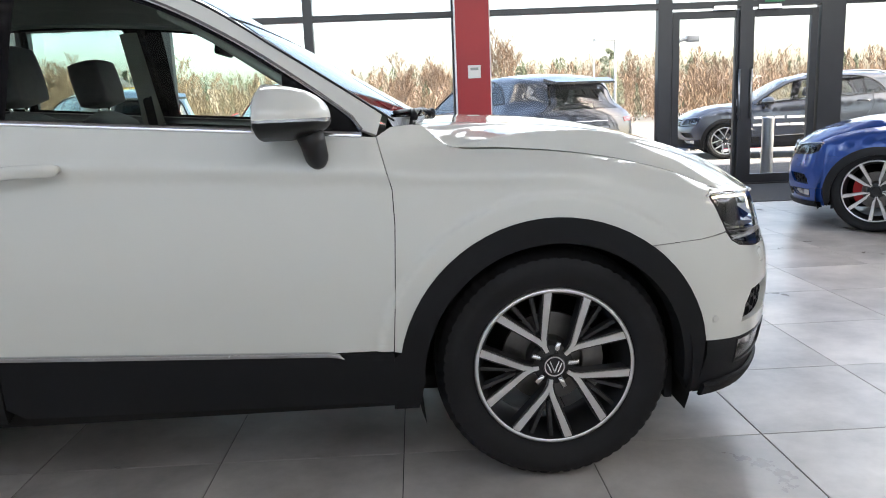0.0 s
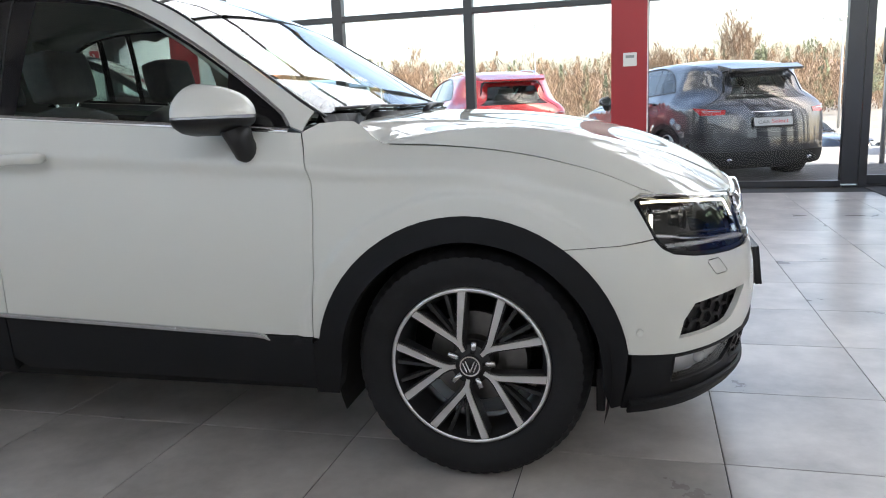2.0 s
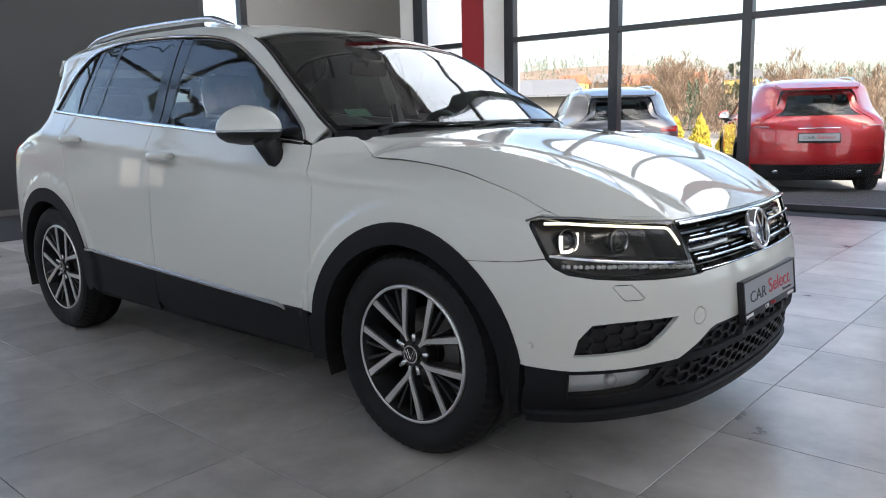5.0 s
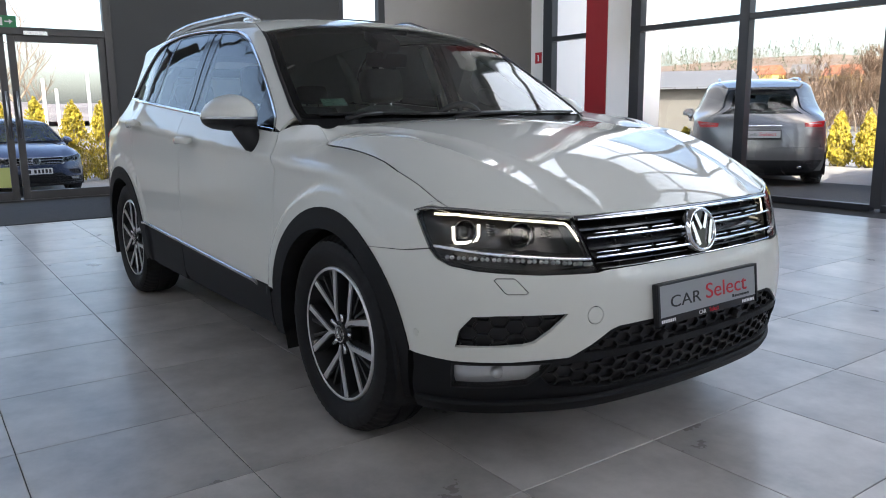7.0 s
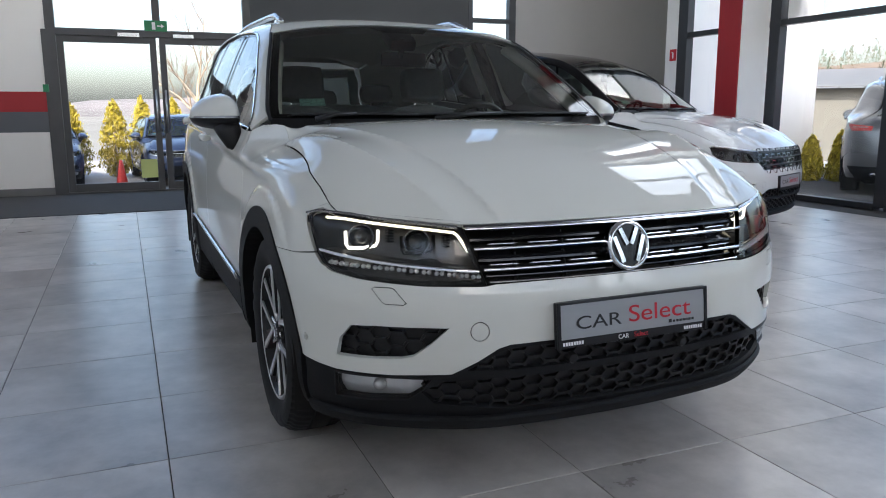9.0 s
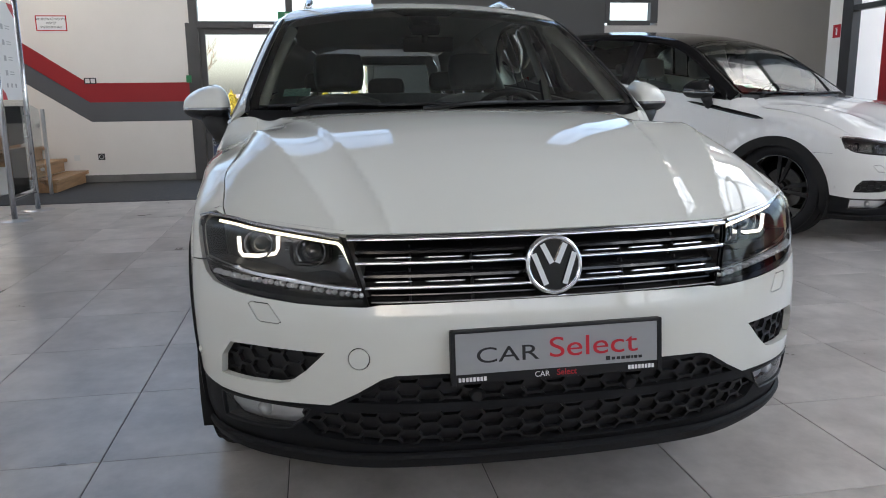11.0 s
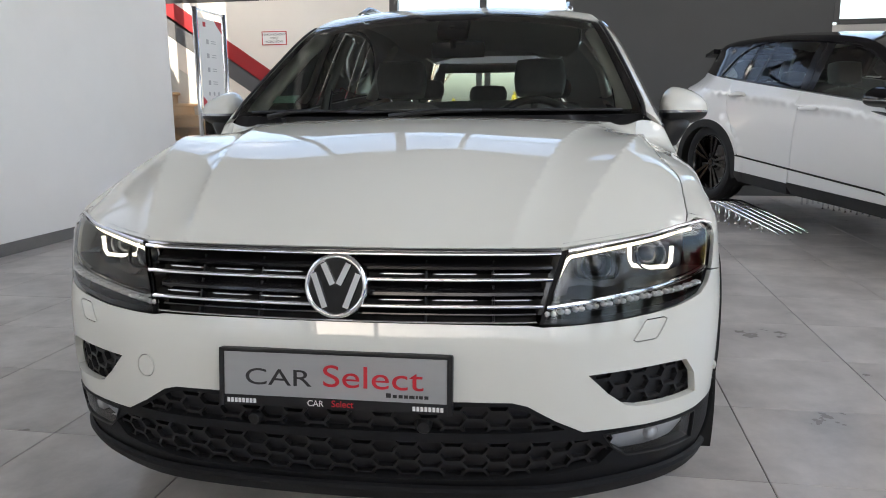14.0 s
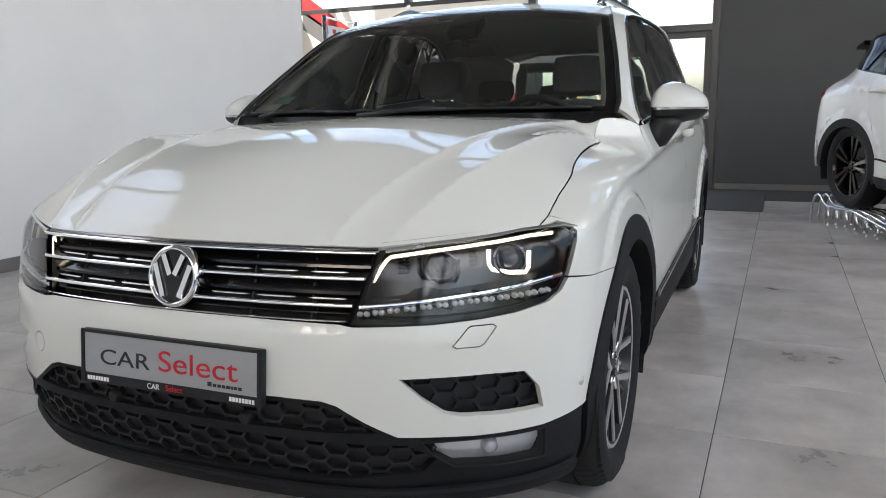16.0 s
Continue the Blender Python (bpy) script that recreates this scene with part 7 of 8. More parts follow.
ground_sheet()
structure("pavement", box_mesh((-60, 7.15, LOT - 0.7), (40, 13.4, LOT)), PAVING, "pale paved parking strip beside the hall")
bm = bmesh.new()
add_prism(bm, [(X0 - 0.35, LOT), (-10.2, LOT - 0.04), (-12.6, YARD), (-24, YARD - 0.05), (-24, YARD - 0.5), (X0 - 0.35, YARD - 0.5)], lambda x, z: Vector((x, -12, z)), lambda x, z: Vector((x, 6.3, z)))
structure("pavement", bm, PAVING, "pale paved yard falling away behind the entrance")
structure("kerb", box_mesh((-60, 7.05, LOT - 0.7), (40, 7.15, LOT + 0.05), 0.01), PAVING, "concrete kerb")
rnd = random.Random(3)


def pebbles():
    bm = bmesh.new()
    for k in range(2300):
        x, y = rnd.uniform(-7, 6), rnd.uniform(6.55, 7.04)
        r = rnd.uniform(0.022, 0.06)
        m = Matrix.Translation((x, y, LOT + rnd.uniform(0.0, 0.035))) @ Matrix.Rotation(rnd.uniform(0, 6.28), 4, "Z") @ Matrix.Diagonal((r * 1.3, r, r * 0.62, 1))
        vs = [bm.verts.new(m @ Vector(p)) for p in ((1, 0, 0), (0.6, 0.75, 0.1), (-0.4, 0.9, 0), (-1, 0.1, -0.1), (-0.5, -0.85, 0.1), (0.55, -0.8, 0), (0.4, 0.1, 0.9), (-0.4, -0.05, 0.85), (0, 0, -0.7))]
        for f in ((0, 1, 6), (1, 2, 6), (2, 7, 6), (2, 3, 7), (3, 4, 7), (4, 5, 7), (5, 6, 7), (5, 0, 6), (1, 0, 8), (2, 1, 8), (3, 2, 8), (4, 3, 8), (5, 4, 8), (0, 5, 8)):
            bm.faces.new([vs[i] for i in f])
    tagged(part("pebble_bed", bm, PEBBLE, smooth_faces=True), "bed of grey round pebbles along the glass front", "pebbles", kind="stuff")


pebbles()
structure("pebble_base", box_mesh((-7, 6.52, LOT - 0.1), (6, 7.05, LOT - 0.005)), PAVING, "bed under the pebbles")

# parked cars
OUT = {"rails": True, "lit": False, "full": False, "step": 1.8, "plate": "", "side_trim": SATIN_BLACK}
parked = "cars parked outside"


def parked_car(name, label, x, y, heading, paint, tail, warp, scale, z=LOT, rear_at=True, **more):
    """heading: degrees to the left of +y. x, y: the middle of the tail, or of the nose."""
    st = dict(OUT, paint=paint, tail=tail, warp=stretch(*warp), scale=scale)
    st.update(more)
    turn = Matrix.Rotation(radians(90 + heading), 4, "Z")
    ref = st["warp"](Vector((-3.58 if rear_at else 0.905, 0, 0)))
    p = Vector((x, y, z)) - turn @ ref
    return compact_suv(Matrix.Translation(p) @ turn, name, label, st, parked)


dark_car = parked_car("dark_suv", "dark grey sporty SUV parked outside the glass front", 2.05, 7.12, 24, BLACK_CAR, "band", (0.95, 1.05, 1.08, 1.04, 0.97), (1.05, 1.04, 0.97), rails=False, wheel_r=0.365, rim_r=0.262, wheels=FIVE)
red_car = parked_car("red_suv", "red SUV with tall tail lamps parked outside", -1.30, 8.5, 26, RED_CAR, "tall", (0.95, 1.07, 1.05, 1.03, 1.0), (1.07, 1.03, 1.0), wheel_r=0.365, rim_r=0.25, wheels=FIVE)
silver_car = parked_car("silver_suv", "silver grey SUV parked outside beside the pebbles", -3.90, 7.9, 37, SILVER_CAR, "band", (0.95, 1.07, 1.03, 1.03, 0.99), (1.07, 1.03, 0.99), wheel_r=0.36, rim_r=0.25, wheels=FIVE)
grey_car = parked_car("grey_crossover", "slate grey crossover with white lettering on its doors", 4.75, 12.0, 77, GREY_CAR, "band", (0.95, 1.0, 0.95, 1.0, 0.93), (1.0, 1.0, 0.93), rear_at=False, wheel_r=0.345, rim_r=0.245)
HATCH = ((0.92, 0.985, 0.85, 0.985, 0.885), (0.985, 0.985, 0.885))
navy_car = parked_car("navy_hatchback", "navy blue hatchback parked facing the entrance", -13.25, -0.06, -85, NAVY_CAR, "plain", *HATCH, z=YARD, rear_at=False, rails=False, wheel_r=0.32, rim_r=0.23, lamp_drop=0.7, plate="bars", sill=NAVY_CAR)
copy_thing(navy_car, Matrix.Translation((-14.2, -3.05, YARD)) @ Matrix.Rotation(radians(4), 4, "Z"))
for k, (src, x, y, a) in enumerate(((red_car, 3.2, 27.0, 15), (dark_car, 6.2, 27.5, 15), (silver_car, 9.3, 28, 12), (red_car, 12.5, 28.5, 12), (dark_car, 0.2, 27, 15), (silver_car, -3.0, 28, 15), (silver_car, 8.4, 36, 190))):
    copy_thing(src, Matrix.Translation((x, y, LOT - 2.0)) @ Matrix.Rotation(radians(90 + a), 4, "Z"))

# lettering on the grey crossover: bars
for row, (z, bars) in enumerate(((0.80, ((-0.55, 0.14), (-0.75, 0.11), (-0.92, 0.16), (-1.2, 0.3), (-1.62, 0.30))), (0.66, ((-0.55, 0.16), (-0.78, 0.10), (-0.98, 0.22), (-1.3, 0.40), (-1.75, 0.16))))):
    for x, w in bars:
        bm = bmesh.new()
        add_box(bm, (x - w / 2, 0.916, z * 0.93 - 0.022), (x + w / 2, 0.924, z * 0.93 + 0.022), 0.002)
        part("lettering_bar", bm, PRINT_WHITE, grey_car, "white lettering")

bollard = thing("bollard", "round steel bollard outside the doors", "bollard", pose(4.62, 7.6, LOT))
bm = bmesh.new()
add_lathe(bm, [(0, 0.85), (0.07, 0.85), (0.082, 0.838), (0.082, 0.0), (0, 0)], axis=(0, 0, 1), seg=28)
part("body", bm, STEEL, bollard, sharp=40)
cone = thing("traffic_cone", "red traffic cone on the paved yard", "cone", pose(-14.3, -1.46, YARD))
bm = bmesh.new()
add_box(bm, (-0.15, -0.15, 0), (0.15, 0.15, 0.03), 0.01)
add_lathe(bm, [(0.115, 0.03), (0.03, 0.50), (0.022, 0.51), (0, 0.51)], axis=(0, 0, 1), seg=24)
part("body", bm, CONE, cone, sharp=40)
# flat sheet at the door that stands in for a pale pot
pot_sheet = thing("yellow_notice", "small yellow-green sheet standing in for a pale pot", "sign", Matrix.Translation((X0 - 0.03, -1.05, 0.32)) @ west)
part("sheet", box_mesh((-0.11, -0.13, 0), (0.11, 0.13, 0.002)), material("pale_pot_green", (0.55, 0.60, 0.22), 0.7), pot_sheet)


def leaf_cloud(bm, centre, size, n, leaf, rng, up=0.0):
    for _ in range(n):
        while True:
            p = Vector((rng.uniform(-1, 1), rng.uniform(-1, 1), rng.uniform(-1, 1)))
            if p.length < 1:
                break
        c = Vector(centre) + Vector((p.x * size[0], p.y * size[1], p.z * size[2]))
        d = Vector((rng.gauss(0, 1), rng.gauss(0, 1), rng.gauss(0, 1) + up)).normalized()
        e = d.orthogonal().normalized()
        s = leaf * rng.uniform(0.6, 1.4)
        vs = [bm.verts.new(c + d * s), bm.verts.new(c + e * s * 0.35), bm.verts.new(c - d * s), bm.verts.new(c - e * s * 0.35)]
        bm.faces.new(vs)


def thuja(x, y, h, r, z=LOT):
    top = thing("thuja_shrub", "yellow-green columnar thuja shrub outside", "shrub", pose(x, y, z), "thuja hedge")
    bm = bmesh.new()
    for k in range(26):
        t = k / 25
        rr = r * (1 - t) ** 0.55 * (0.5 + 0.5 * min(1, t * 6)) + 0.02
        for q in range(5):
            a = rnd.uniform(0, 6.28)
            leaf_cloud(bm, (rr * 0.62 * math.cos(a), rr * 0.62 * math.sin(a), 0.08 + t * (h - 0.12)), (rr * 0.55, rr * 0.55, 0.09), 24, 0.045, rnd, 1.6)
    part("crown", bm, THUJA, top)
    bm = bmesh.new()
    add_tube(bm, [(0, 0, 0), (0.01, 0, h * 0.5), (0, 0, h * 0.9)], [0.04, 0.025, 0.008], 8)
    part("trunk", bm, BARK, top, smooth_faces=True)


for k in range(11):
    thuja(-16.6 + rnd.uniform(-0.15, 0.15), (-4.3, -3.3, -2.45, -1.55, -0.94, -0.25, 0.42, 1.18, 1.80, 2.6, 3.4)[k], rnd.uniform(1.62, 1.82), rnd.uniform(0.40, 0.47), YARD)
for k in range(5):
    thuja(-6.6 + 0.55 * k, 13.2 + rnd.uniform(-0.1, 0.1), rnd.uniform(0.85, 1.1), 0.26)
for x, y, h in ((-6.35, 8.75, 0.72), (-6.05, 9.05, 0.80), (-6.75, 9.2, 0.62)):
    thuja(x, y, h, 0.2)


def branched_tree(x, y, z, h, seed, label="bare pale tree with fine forking branches in the yard", group="", least=0.0, upright=0.9):
    """A bare tree: trunk, limbs, branches and twigs, each forking from the one before."""
    rng = random.Random(seed)
    top = thing("bare_tree", label, "tree", pose(x, y, z), group)
    wood, twigs = bmesh.new(), bmesh.new()

    def grow(base, way, length, r, depth):
        pts = [base]
        d = way.copy()
        for _ in range(4):
            d = (d + Vector((rng.gauss(0, 0.13), rng.gauss(0, 0.13), rng.gauss(0.05, 0.08)))).normalized()
            pts.append(pts[-1] + d * length / 4)
        add_tube(wood if depth < 2 else twigs, pts, [max(least, r * q) for q in (1, 0.85, 0.7, 0.55, 0.35)], 7 if depth < 2 else 4, caps=False)
        if depth == 4:
            return
        for k in range((9, 6, 5, 4)[depth]):
            t = rng.uniform(0.35, 1.0)
            i = min(3, int(t * 4))
            p = pts[i].lerp(pts[i + 1], t * 4 - i)
            a = rng.uniform(0, 6.28)
            side = Vector((math.cos(a), math.sin(a), rng.uniform(0.2, upright)))
            grow(p, (d * 0.75 + side * 0.75).normalized(), length * rng.uniform(0.42, 0.62), r * (0.30 + 0.2 * (1 - t)), depth + 1)
    grow(Vector((0, 0, 0)), Vector((0.03, 0.02, 1)), h * 0.55, h * 0.016, 0)
    part("trunk", wood, BARK, top, smooth_faces=True)
    part("crown", twigs, TWIGS, top)
    return top


def pine_tree(x, y, z, h, seed):
    rng = random.Random(seed)
    top = thing("pine_tree", "dark green pine among bare trees", "tree", pose(x, y, z), "trees behind the lot")
    wood = bmesh.new()
    add_tube(wood, [(0, 0, 0), (0.1, 0.05, h * 0.35), (0.0, 0.1, h * 0.7), (0.1, 0, h)], [h * 0.018, h * 0.013, h * 0.007, 0.02], 7)
    crown = bmesh.new()
    for k in range(26):
        t = rng.uniform(0.25, 0.98)
        a = rng.uniform(0, 6.28)
        l = h * (0.26 * (1 - t) + 0.05) * rng.uniform(0.7, 1.2)
        b = Vector((0.05, 0.05, h * t))
        e = b + Vector((math.cos(a) * l, math.sin(a) * l, -l * 0.1))
        add_tube(wood, [b, b.lerp(e, 0.5) + Vector((0, 0, l * 0.1)), e], [h * 0.005 * (1.2 - t), h * 0.003, 0.01], 5)
        leaf_cloud(crown, b.lerp(e, 0.75), (l * 0.5, l * 0.5, l * 0.45), 80, h * 0.018, rng)
    part("trunk", wood, BARK, top, smooth_faces=True)
    part("crown", crown, PINE, top)
    return top


far_label, far_group = "tall bare spring tree with fine twigs", "trees behind the lot"
t1 = branched_tree(13, 95, -2, 13.0, 5, far_label, far_group, 0.022, 1.5)
t2 = branched_tree(-2, 105, -2, 11.0, 8, far_label, far_group, 0.022, 1.3)
t3 = pine_tree(24, 92, -2, 9.5, 11)
for k in range(24):
    src = (t1, t2, t1, t2, t3)[rnd.randrange(5)]
    x = rnd.uniform(-80, 75)
    copy_thing(src, Matrix.Translation((x, rnd.uniform(98, 135), -2.3)) @ Matrix.Rotation(rnd.uniform(0, 6.28), 4, "Z") @ Matrix.Scale(rnd.uniform(0.75, 1.1), 4))


branched_tree(-23, 0.55, YARD, 5.6, 21)
branched_tree(-25, -4.6, YARD, 5.0, 22)


def twig_mesh(name, trees, twigs, spread, mat, label, seed, pine=False):
    """Trees past counting: fine, mostly upright twigs round each stem, in one mesh."""
    rng = np.random.default_rng(seed)
    n = len(trees) * twigs
    base = np.repeat(np.array(trees), twigs, axis=0)            # x, y, ground, height
    t = rng.random(n) ** 0.8
    wide = base[:, 3] * (spread * (1.05 - t) if pine else spread * np.sin(np.pi * np.clip(t * 0.85 + 0.13, 0, 1)))
    ang, rad = rng.random(n) * 6.283, np.sqrt(rng.random(n)) * wide
    c = np.stack([base[:, 0] + rad * np.cos(ang), base[:, 1] + rad * np.sin(ang), base[:, 2] + base[:, 3] * (0.05 + 0.95 * t)], 1)
    d = np.stack([0.45 * rng.standard_normal(n), 0.45 * rng.standard_normal(n), 0.9 + 0.4 * rng.random(n)], 1)
    d /= np.linalg.norm(d, axis=1)[:, None]
    e = np.stack([rng.standard_normal(n), 0.3 * rng.standard_normal(n), np.zeros(n)], 1)
    e /= np.linalg.norm(e, axis=1)[:, None]
    ln, wd = base[:, 3:4] * (0.03 + 0.05 * rng.random((n, 1))), base[:, 3:4] * (0.004 + 0.006 * rng.random((n, 1))) * (2.2 if pine else 1.0)
    v = np.stack([c + d * ln, c + e * wd, c - d * ln, c - e * wd], 1).reshape(-1, 3)
    me = bpy.data.meshes.new(name)
    me.from_pydata(v.tolist(), [], np.arange(4 * n).reshape(-1, 4).tolist())
    me.materials.append(mat)
    tagged(new(name, me), label, "woods", kind="stuff")


def woods():
    """The wood behind the lot and the far ones on the hillside."""
    rng = random.Random(9)
    near = [(rng.uniform(-70, 95), rng.uniform(98, 140), -2.3, rng.uniform(4.0, 7.5) + 3.0 * rng.random() ** 3) for k in range(1000)]
    twig_mesh("woods", near, 110, 0.17, TWIGS, "bare russet woods behind the lot", 1)
    twig_mesh("pines", [(rng.uniform(-60, 80), rng.uniform(105, 145), -2.3, rng.uniform(5, 9)) for k in range(60)], 140, 0.2, PINE, "dark pines among the bare woods", 2, True)

    def slope(x, y):
        f = 0.35 * smooth(140, 200, y) + 0.35 * smooth(200, 300, y) + 0.3 * smooth(300, 420, y)
        return -2.2 + f * (14 + 16 * smooth(-20, -260, x) + 2.5 * math.sin(x * 0.02))
    far = [(x, y, slope(x, y) - 0.5, rng.uniform(6, 11)) for x, y in ((rng.uniform(-420, 160), rng.uniform(150, 410)) for k in range(900))]
    twig_mesh("far_woods", far, 60, 0.28, TWIGS, "far bare russet woods on the hillside", 3)
    far = [(x, y, slope(x, y) - 0.5, rng.uniform(6, 10)) for x, y in ((rng.uniform(-420, 160), rng.uniform(150, 410)) for k in range(330))]
    twig_mesh("far_pines", far, 60, 0.28, PINE, "far dark pines on the hillside", 4, True)
    bm = bmesh.new()
    xs = [-700 + 40 * k for k in range(36)]
    rows = []
    for y, f in ((140, 0.0), (200, 0.35), (300, 0.7), (420, 1.0), (520, 0.9)):
        rows.append([bm.verts.new((x, y, -2.2 + f * (14 + 16 * smooth(-20, -260, x) + 2.5 * math.sin(x * 0.02)))) for x in xs])
    for a, b in zip(rows, rows[1:]):
        for i in range(len(xs) - 1):
            bm.faces.new((a[i], a[i + 1], b[i + 1], b[i]))
    tagged(part("far_hill", bm, HILL, smooth_faces=True), "brown wooded hillside in the distance", "hill", kind="structure")


woods()
# far western hills, their haze painted into the material
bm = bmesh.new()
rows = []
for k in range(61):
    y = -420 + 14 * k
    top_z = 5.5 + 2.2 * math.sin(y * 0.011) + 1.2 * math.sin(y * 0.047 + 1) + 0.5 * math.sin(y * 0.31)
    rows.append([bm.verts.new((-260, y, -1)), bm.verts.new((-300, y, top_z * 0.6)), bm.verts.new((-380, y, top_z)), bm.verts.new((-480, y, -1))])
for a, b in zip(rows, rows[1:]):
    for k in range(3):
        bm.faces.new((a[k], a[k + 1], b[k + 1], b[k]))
tagged(part("far_hill", bm, HAZE_HILL, smooth_faces=True), "hills beyond the yard, paled by painted haze", "hill", kind="structure")


def house(x, y, z, w, d, h, wall_mat, roof_mat, turn, name="far_house", label="small house on the far hillside"):
    top = thing(name, label, "house", pose(x, y, z, 0, 0, turn), "houses on the hill" if name == "far_house" else "")
    part("walls", box_mesh((-w / 2, -d / 2, -2), (w / 2, d / 2, h)), wall_mat, top)
    bm = bmesh.new()
    r = d * 0.42
    add_prism(bm, [(-d / 2 - 0.3, h), (0, h + r), (d / 2 + 0.3, h)], lambda a, b: Vector((-w / 2 - 0.3, a, b)), lambda a, b: Vector((w / 2 + 0.3, a, b)))
    part("roof", bm, roof_mat, top)
    n = max(2, int(w / 2.6))
    for k in range(n):
        c = -w / 2 + w * (k + 0.5) / n
        part("window", box_mesh((c - 0.5, -d / 2 - 0.03, h * 0.35), (c + 0.5, -d / 2 + 0.02, h * 0.35 + 1.2)), GLOSS_BLACK, top)
    return top


for k, (x, y, z, wm, rm) in enumerate(((-128, 250, 6.5, YELLOW_WALL, ROOF_TILE), (-112, 255, 6.3, RENDER_WALL, ROOF_TILE), (-146, 262, 8, RENDER_WALL, ROOF_SHEET), (-96, 262, 6.8, YELLOW_WALL, ROOF_SHEET), (-160, 258, 8, YELLOW_WALL, ROOF_TILE))):
    house(x, y, z, 11, 8, 4.5, wm, rm, rnd.uniform(-20, 20))
shed = thing("industrial_hall", "long cream industrial hall with a grey sheet roof", "building", pose(-32.3, 27.4, -0.6, 0, 0, 38))
part("walls", box_mesh((-12.85, -6, -1), (12.85, 6, 2.7)), RENDER_WALL, shed)
bm = bmesh.new()
add_prism(bm, [(-6.5, 2.6), (0, 3.7), (6.5, 2.6)], lambda a, b: Vector((-13.2, a, b)), lambda a, b: Vector((13.2, a, b)))
part("roof", bm, ROOF_SHEET, shed)
for k in range(26):
    part("roof_seam", box_mesh((-12.8 + k, -6.55, 2.6), (-12.74 + k, -6.45, 2.66)), ROOF_SHEET, shed)


def lamp_post(x, y, z, h, arms, turn=0):
    top = thing("street_lamp", "tall grey lamp post in the lot", "lamp post", pose(x, y, z, 0, 0, turn), "lamp posts in the lot")
    bm = bmesh.new()
    add_tube(bm, [(0, 0, 0), (0, 0, h)], [0.10, 0.05], 10)
    part("post", bm, POLE, top, smooth_faces=True)
    for a in arms:
        part("lamp_head", box_mesh((min(0, a), -0.18, h - 0.06), (max(0, a), 0.18, h + 0.12), 0.02), POLE, top)


lamp_post(-10.5, 78, -2, 10.5, (-1.3, 1.3))
lamp_post(11.5, 42, -2, 6.5, (-1.2,))
lamp_post(14.5, 60, -2, 8, (-1.4,))
lamp_post(-22, 62, -2, 8.5, (1.3,), 20)


def flag_pole(x, y, h):
    top = thing("flag_pole", "slim white pole in the paved yard", "pole", pose(x, y, YARD - 0.02), "white poles in the yard")
    bm = bmesh.new()
    add_tube(bm, [(0, 0, 0), (0, 0, h)], [0.045, 0.035], 10)
    part("mast", bm, WHITE_PLASTIC, top, smooth_faces=True)
    bm = bmesh.new()
    add_lathe(bm, [(0, 0.03), (0.09, 0.03), (0.1, 0.02), (0.1, 0), (0, 0)], axis=(0, 0, 1), seg=16)
    part("foot_plate", bm, POLE, top, sharp=40)


for y, h in ((0.78, 2.33), (1.05, 2.1), (1.74, 2.65)):
    flag_pole(-17.5, y, h)
cctv = thing("camera_post", "slim post with a security camera outside the doors", "camera post", pose(3.82, 9.2, LOT))
bm = bmesh.new()
add_tube(bm, [(0, 0, 0), (0, 0, 2.0)], 0.035, 10)
part("post", bm, POLE, cctv, smooth_faces=True)
part("speaker", box_mesh((-0.06, -0.06, 1.45), (0.06, 0.06, 1.95), 0.01), SATIN_BLACK, cctv)
bm = bmesh.new()
add_tube(bm, [(0, 0, 2.0), (0.12, 0, 2.06), (0.30, 0, 2.06)], 0.03, 10)
add_box(bm, (0.18, -0.05, 2.02), (0.38, 0.05, 2.12), 0.01)
part("camera_head", bm, POLE, cctv, sharp=40)

ladder = thing("roof_ladder", "grey caged roof ladder on the industrial hall", "ladder", pose(-25.6, 26.8, -0.6, 0, 0, 38))
for x in (-0.35, 0.35):
    bm = bmesh.new()
    add_tube(bm, [(x, 0, -1), (x, 0, 6.0)], 0.04, 6)
    part("rail", bm, POLE, ladder)
for k in range(12):
    bm = bmesh.new()
    add_tube(bm, [(-0.35, 0, 0.4 * k), (0.35, 0, 0.4 * k)], 0.025, 6)
    part("rung", bm, POLE, ladder)
for z in (4.2, 5.1, 6.0):
    bm = bmesh.new()
    add_tube(bm, [(-0.35, 0, z), (-0.5, -0.5, z), (0, -0.8, z), (0.5, -0.5, z), (0.35, 0, z)], 0.03, 6)
    part("cage_hoop", bm, POLE, ladder)


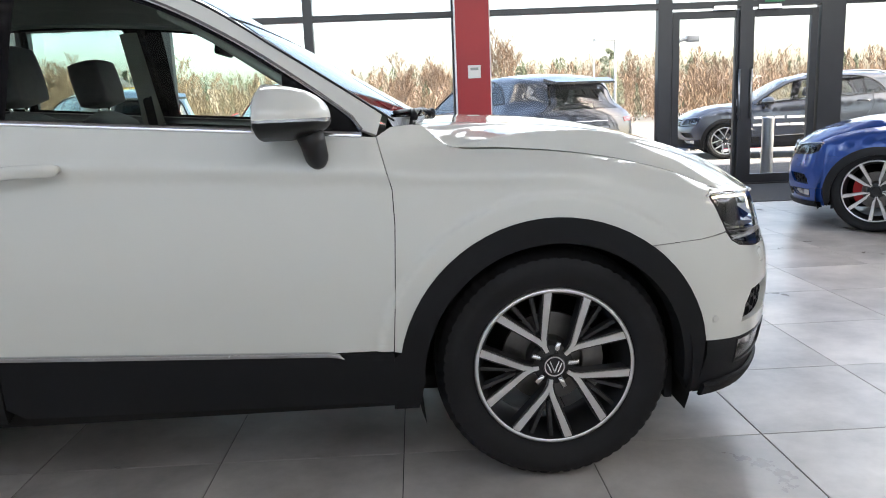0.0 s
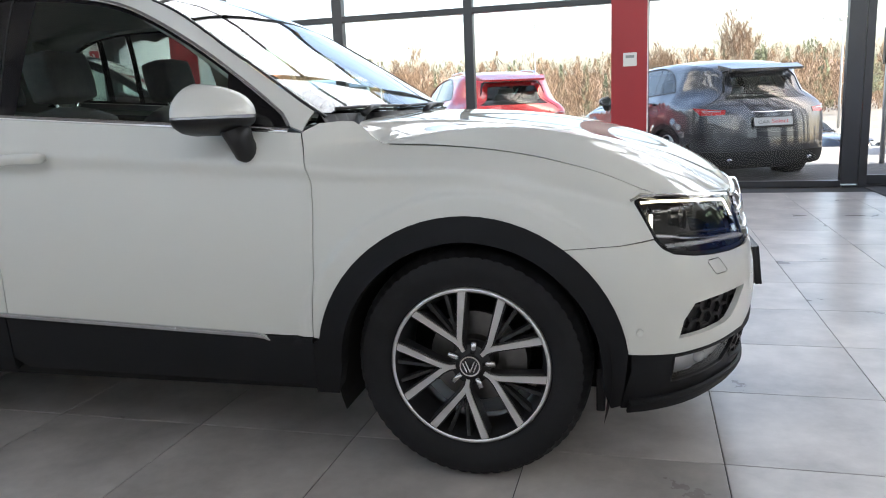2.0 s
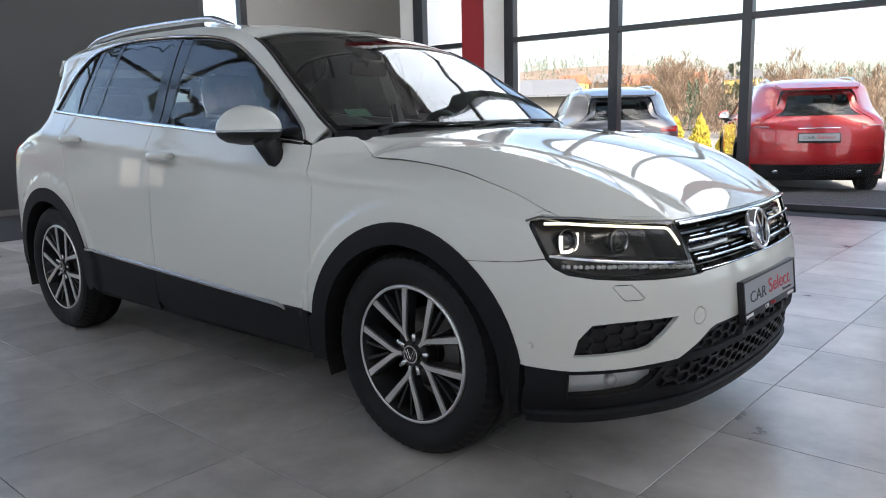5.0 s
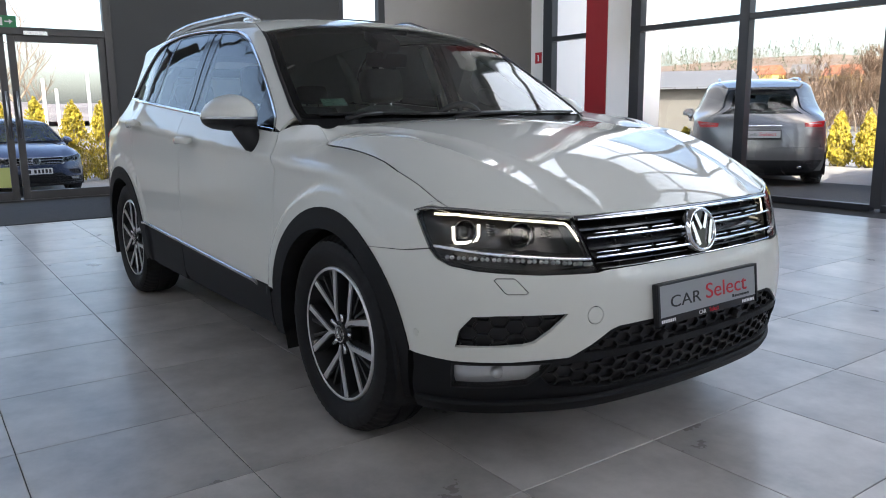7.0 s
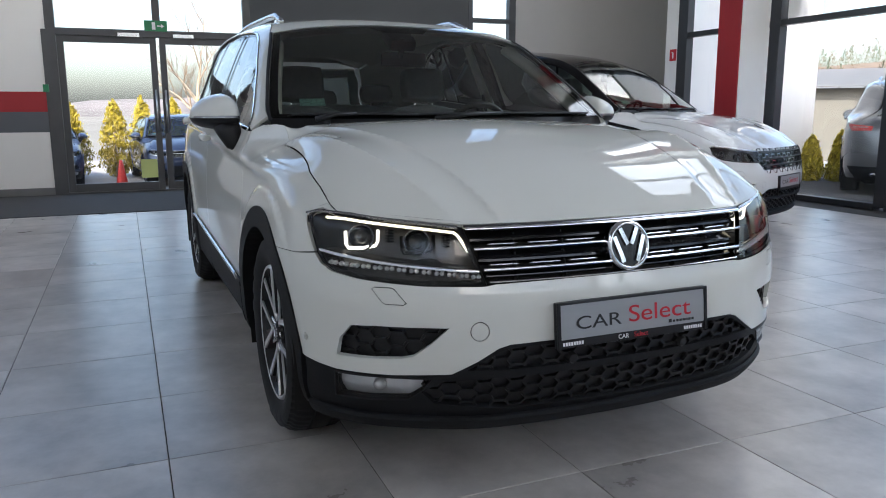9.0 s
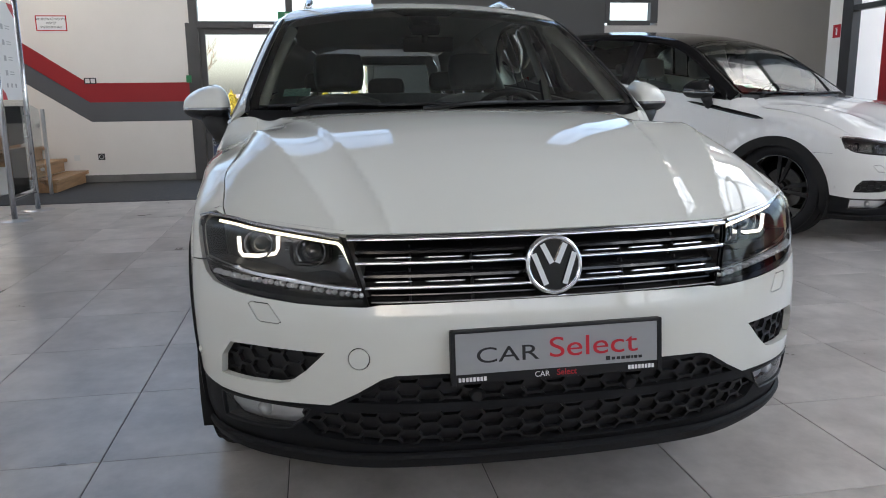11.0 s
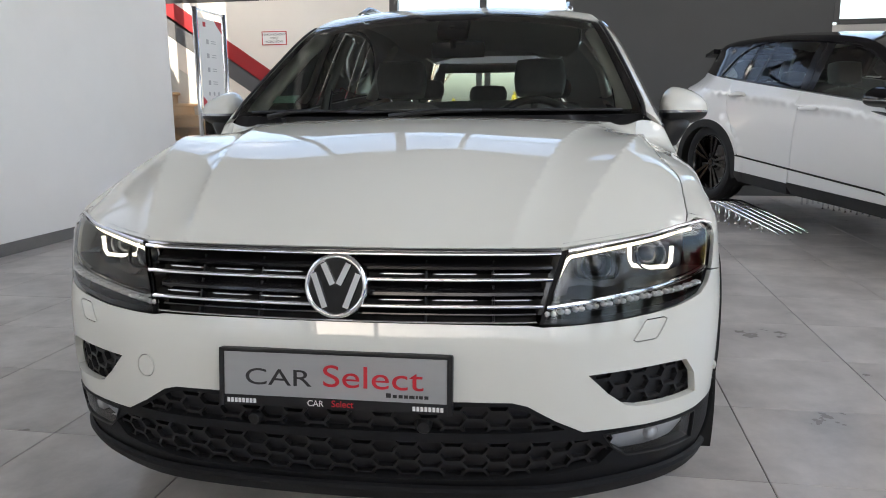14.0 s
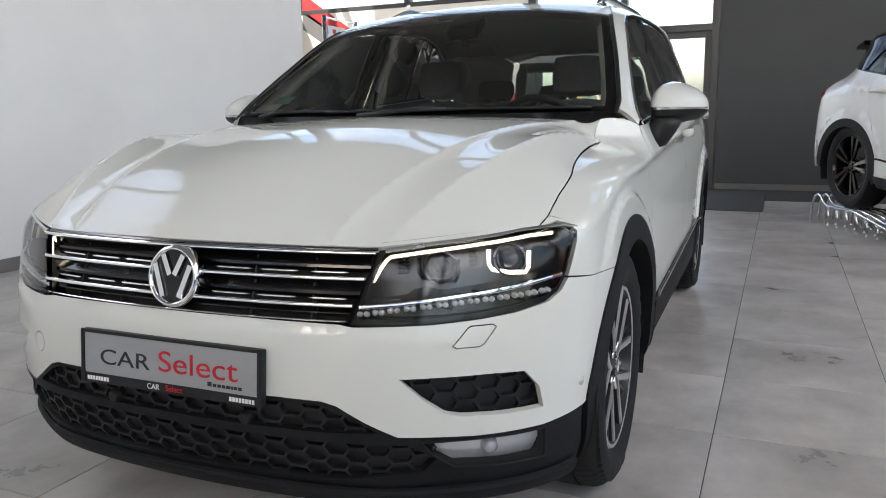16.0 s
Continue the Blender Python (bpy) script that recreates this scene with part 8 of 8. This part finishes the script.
# ---- floor tiles, 60 x 60 cm, laid on the slab ----
def tile_mesh(half=0.2985, t=0.012):
    bm = bmesh.new()
    c = 0.0016
    rings = [[(-half, -half, -t), (half, -half, -t), (half, half, -t), (-half, half, -t)],
             [(-half, -half, -c), (half, -half, -c), (half, half, -c), (-half, half, -c)],
             [(-half + c, -half + c, 0), (half - c, -half + c, 0), (half - c, half - c, 0), (-half + c, half - c, 0)]]
    vs = [[bm.verts.new(p) for p in r] for r in rings]
    for a, b in zip(vs, vs[1:]):
        for i in range(4):
            bm.faces.new((a[i], a[(i + 1) % 4], b[(i + 1) % 4], b[i]))
    bm.faces.new(vs[2])
    me = bpy.data.meshes.new("tile")
    bm.to_mesh(me)
    bm.free()
    me.materials.append(TILE)
    return me


TILE_MESH = tile_mesh()
rest = bmesh.new()
for i in range(-14, 18):
    for j in range(-9, 13):
        cx, cy = 0.77 + 0.6 * i + 0.3, -0.685 + 0.6 * j + 0.3
        if cy - 0.3 > 8.9 or cx - 0.3 < X0 - 0.3 or (cy + 0.3 > Y1 - 0.04 and cx > -7):
            continue
        if -6.6 < cx < 3.8 and -3.8 < cy < 6.2:
            ob = new("tile", TILE_MESH)
            ob.parent, ob.location = floor, (cx, cy, 0)
        else:
            h, c = 0.2985, 0.0016
            y1 = min(cy + h, Y1 + 0.2) if cx > -7 else cy + h
            low = [rest.verts.new(p) for p in ((cx - h, cy - h, -0.01), (cx + h, cy - h, -0.01), (cx + h, y1, -0.01), (cx - h, y1, -0.01))]
            up = [rest.verts.new(p) for p in ((cx - h + c, cy - h + c, 0), (cx + h - c, cy - h + c, 0), (cx + h - c, y1 - c, 0), (cx - h + c, y1 - c, 0))]
            for k in range(4):
                rest.faces.new((low[k], low[(k + 1) % 4], up[(k + 1) % 4], up[k]))
            rest.faces.new(up)
ob = part("outer_tiles", rest, material("grey_concrete_look_tile_far", (0.47, 0.445, 0.425), 0.30, mottle=0.30, scale=2.2, island=0.05, rough_vary=0.03), floor)
tagged(ob, kind="stuff")
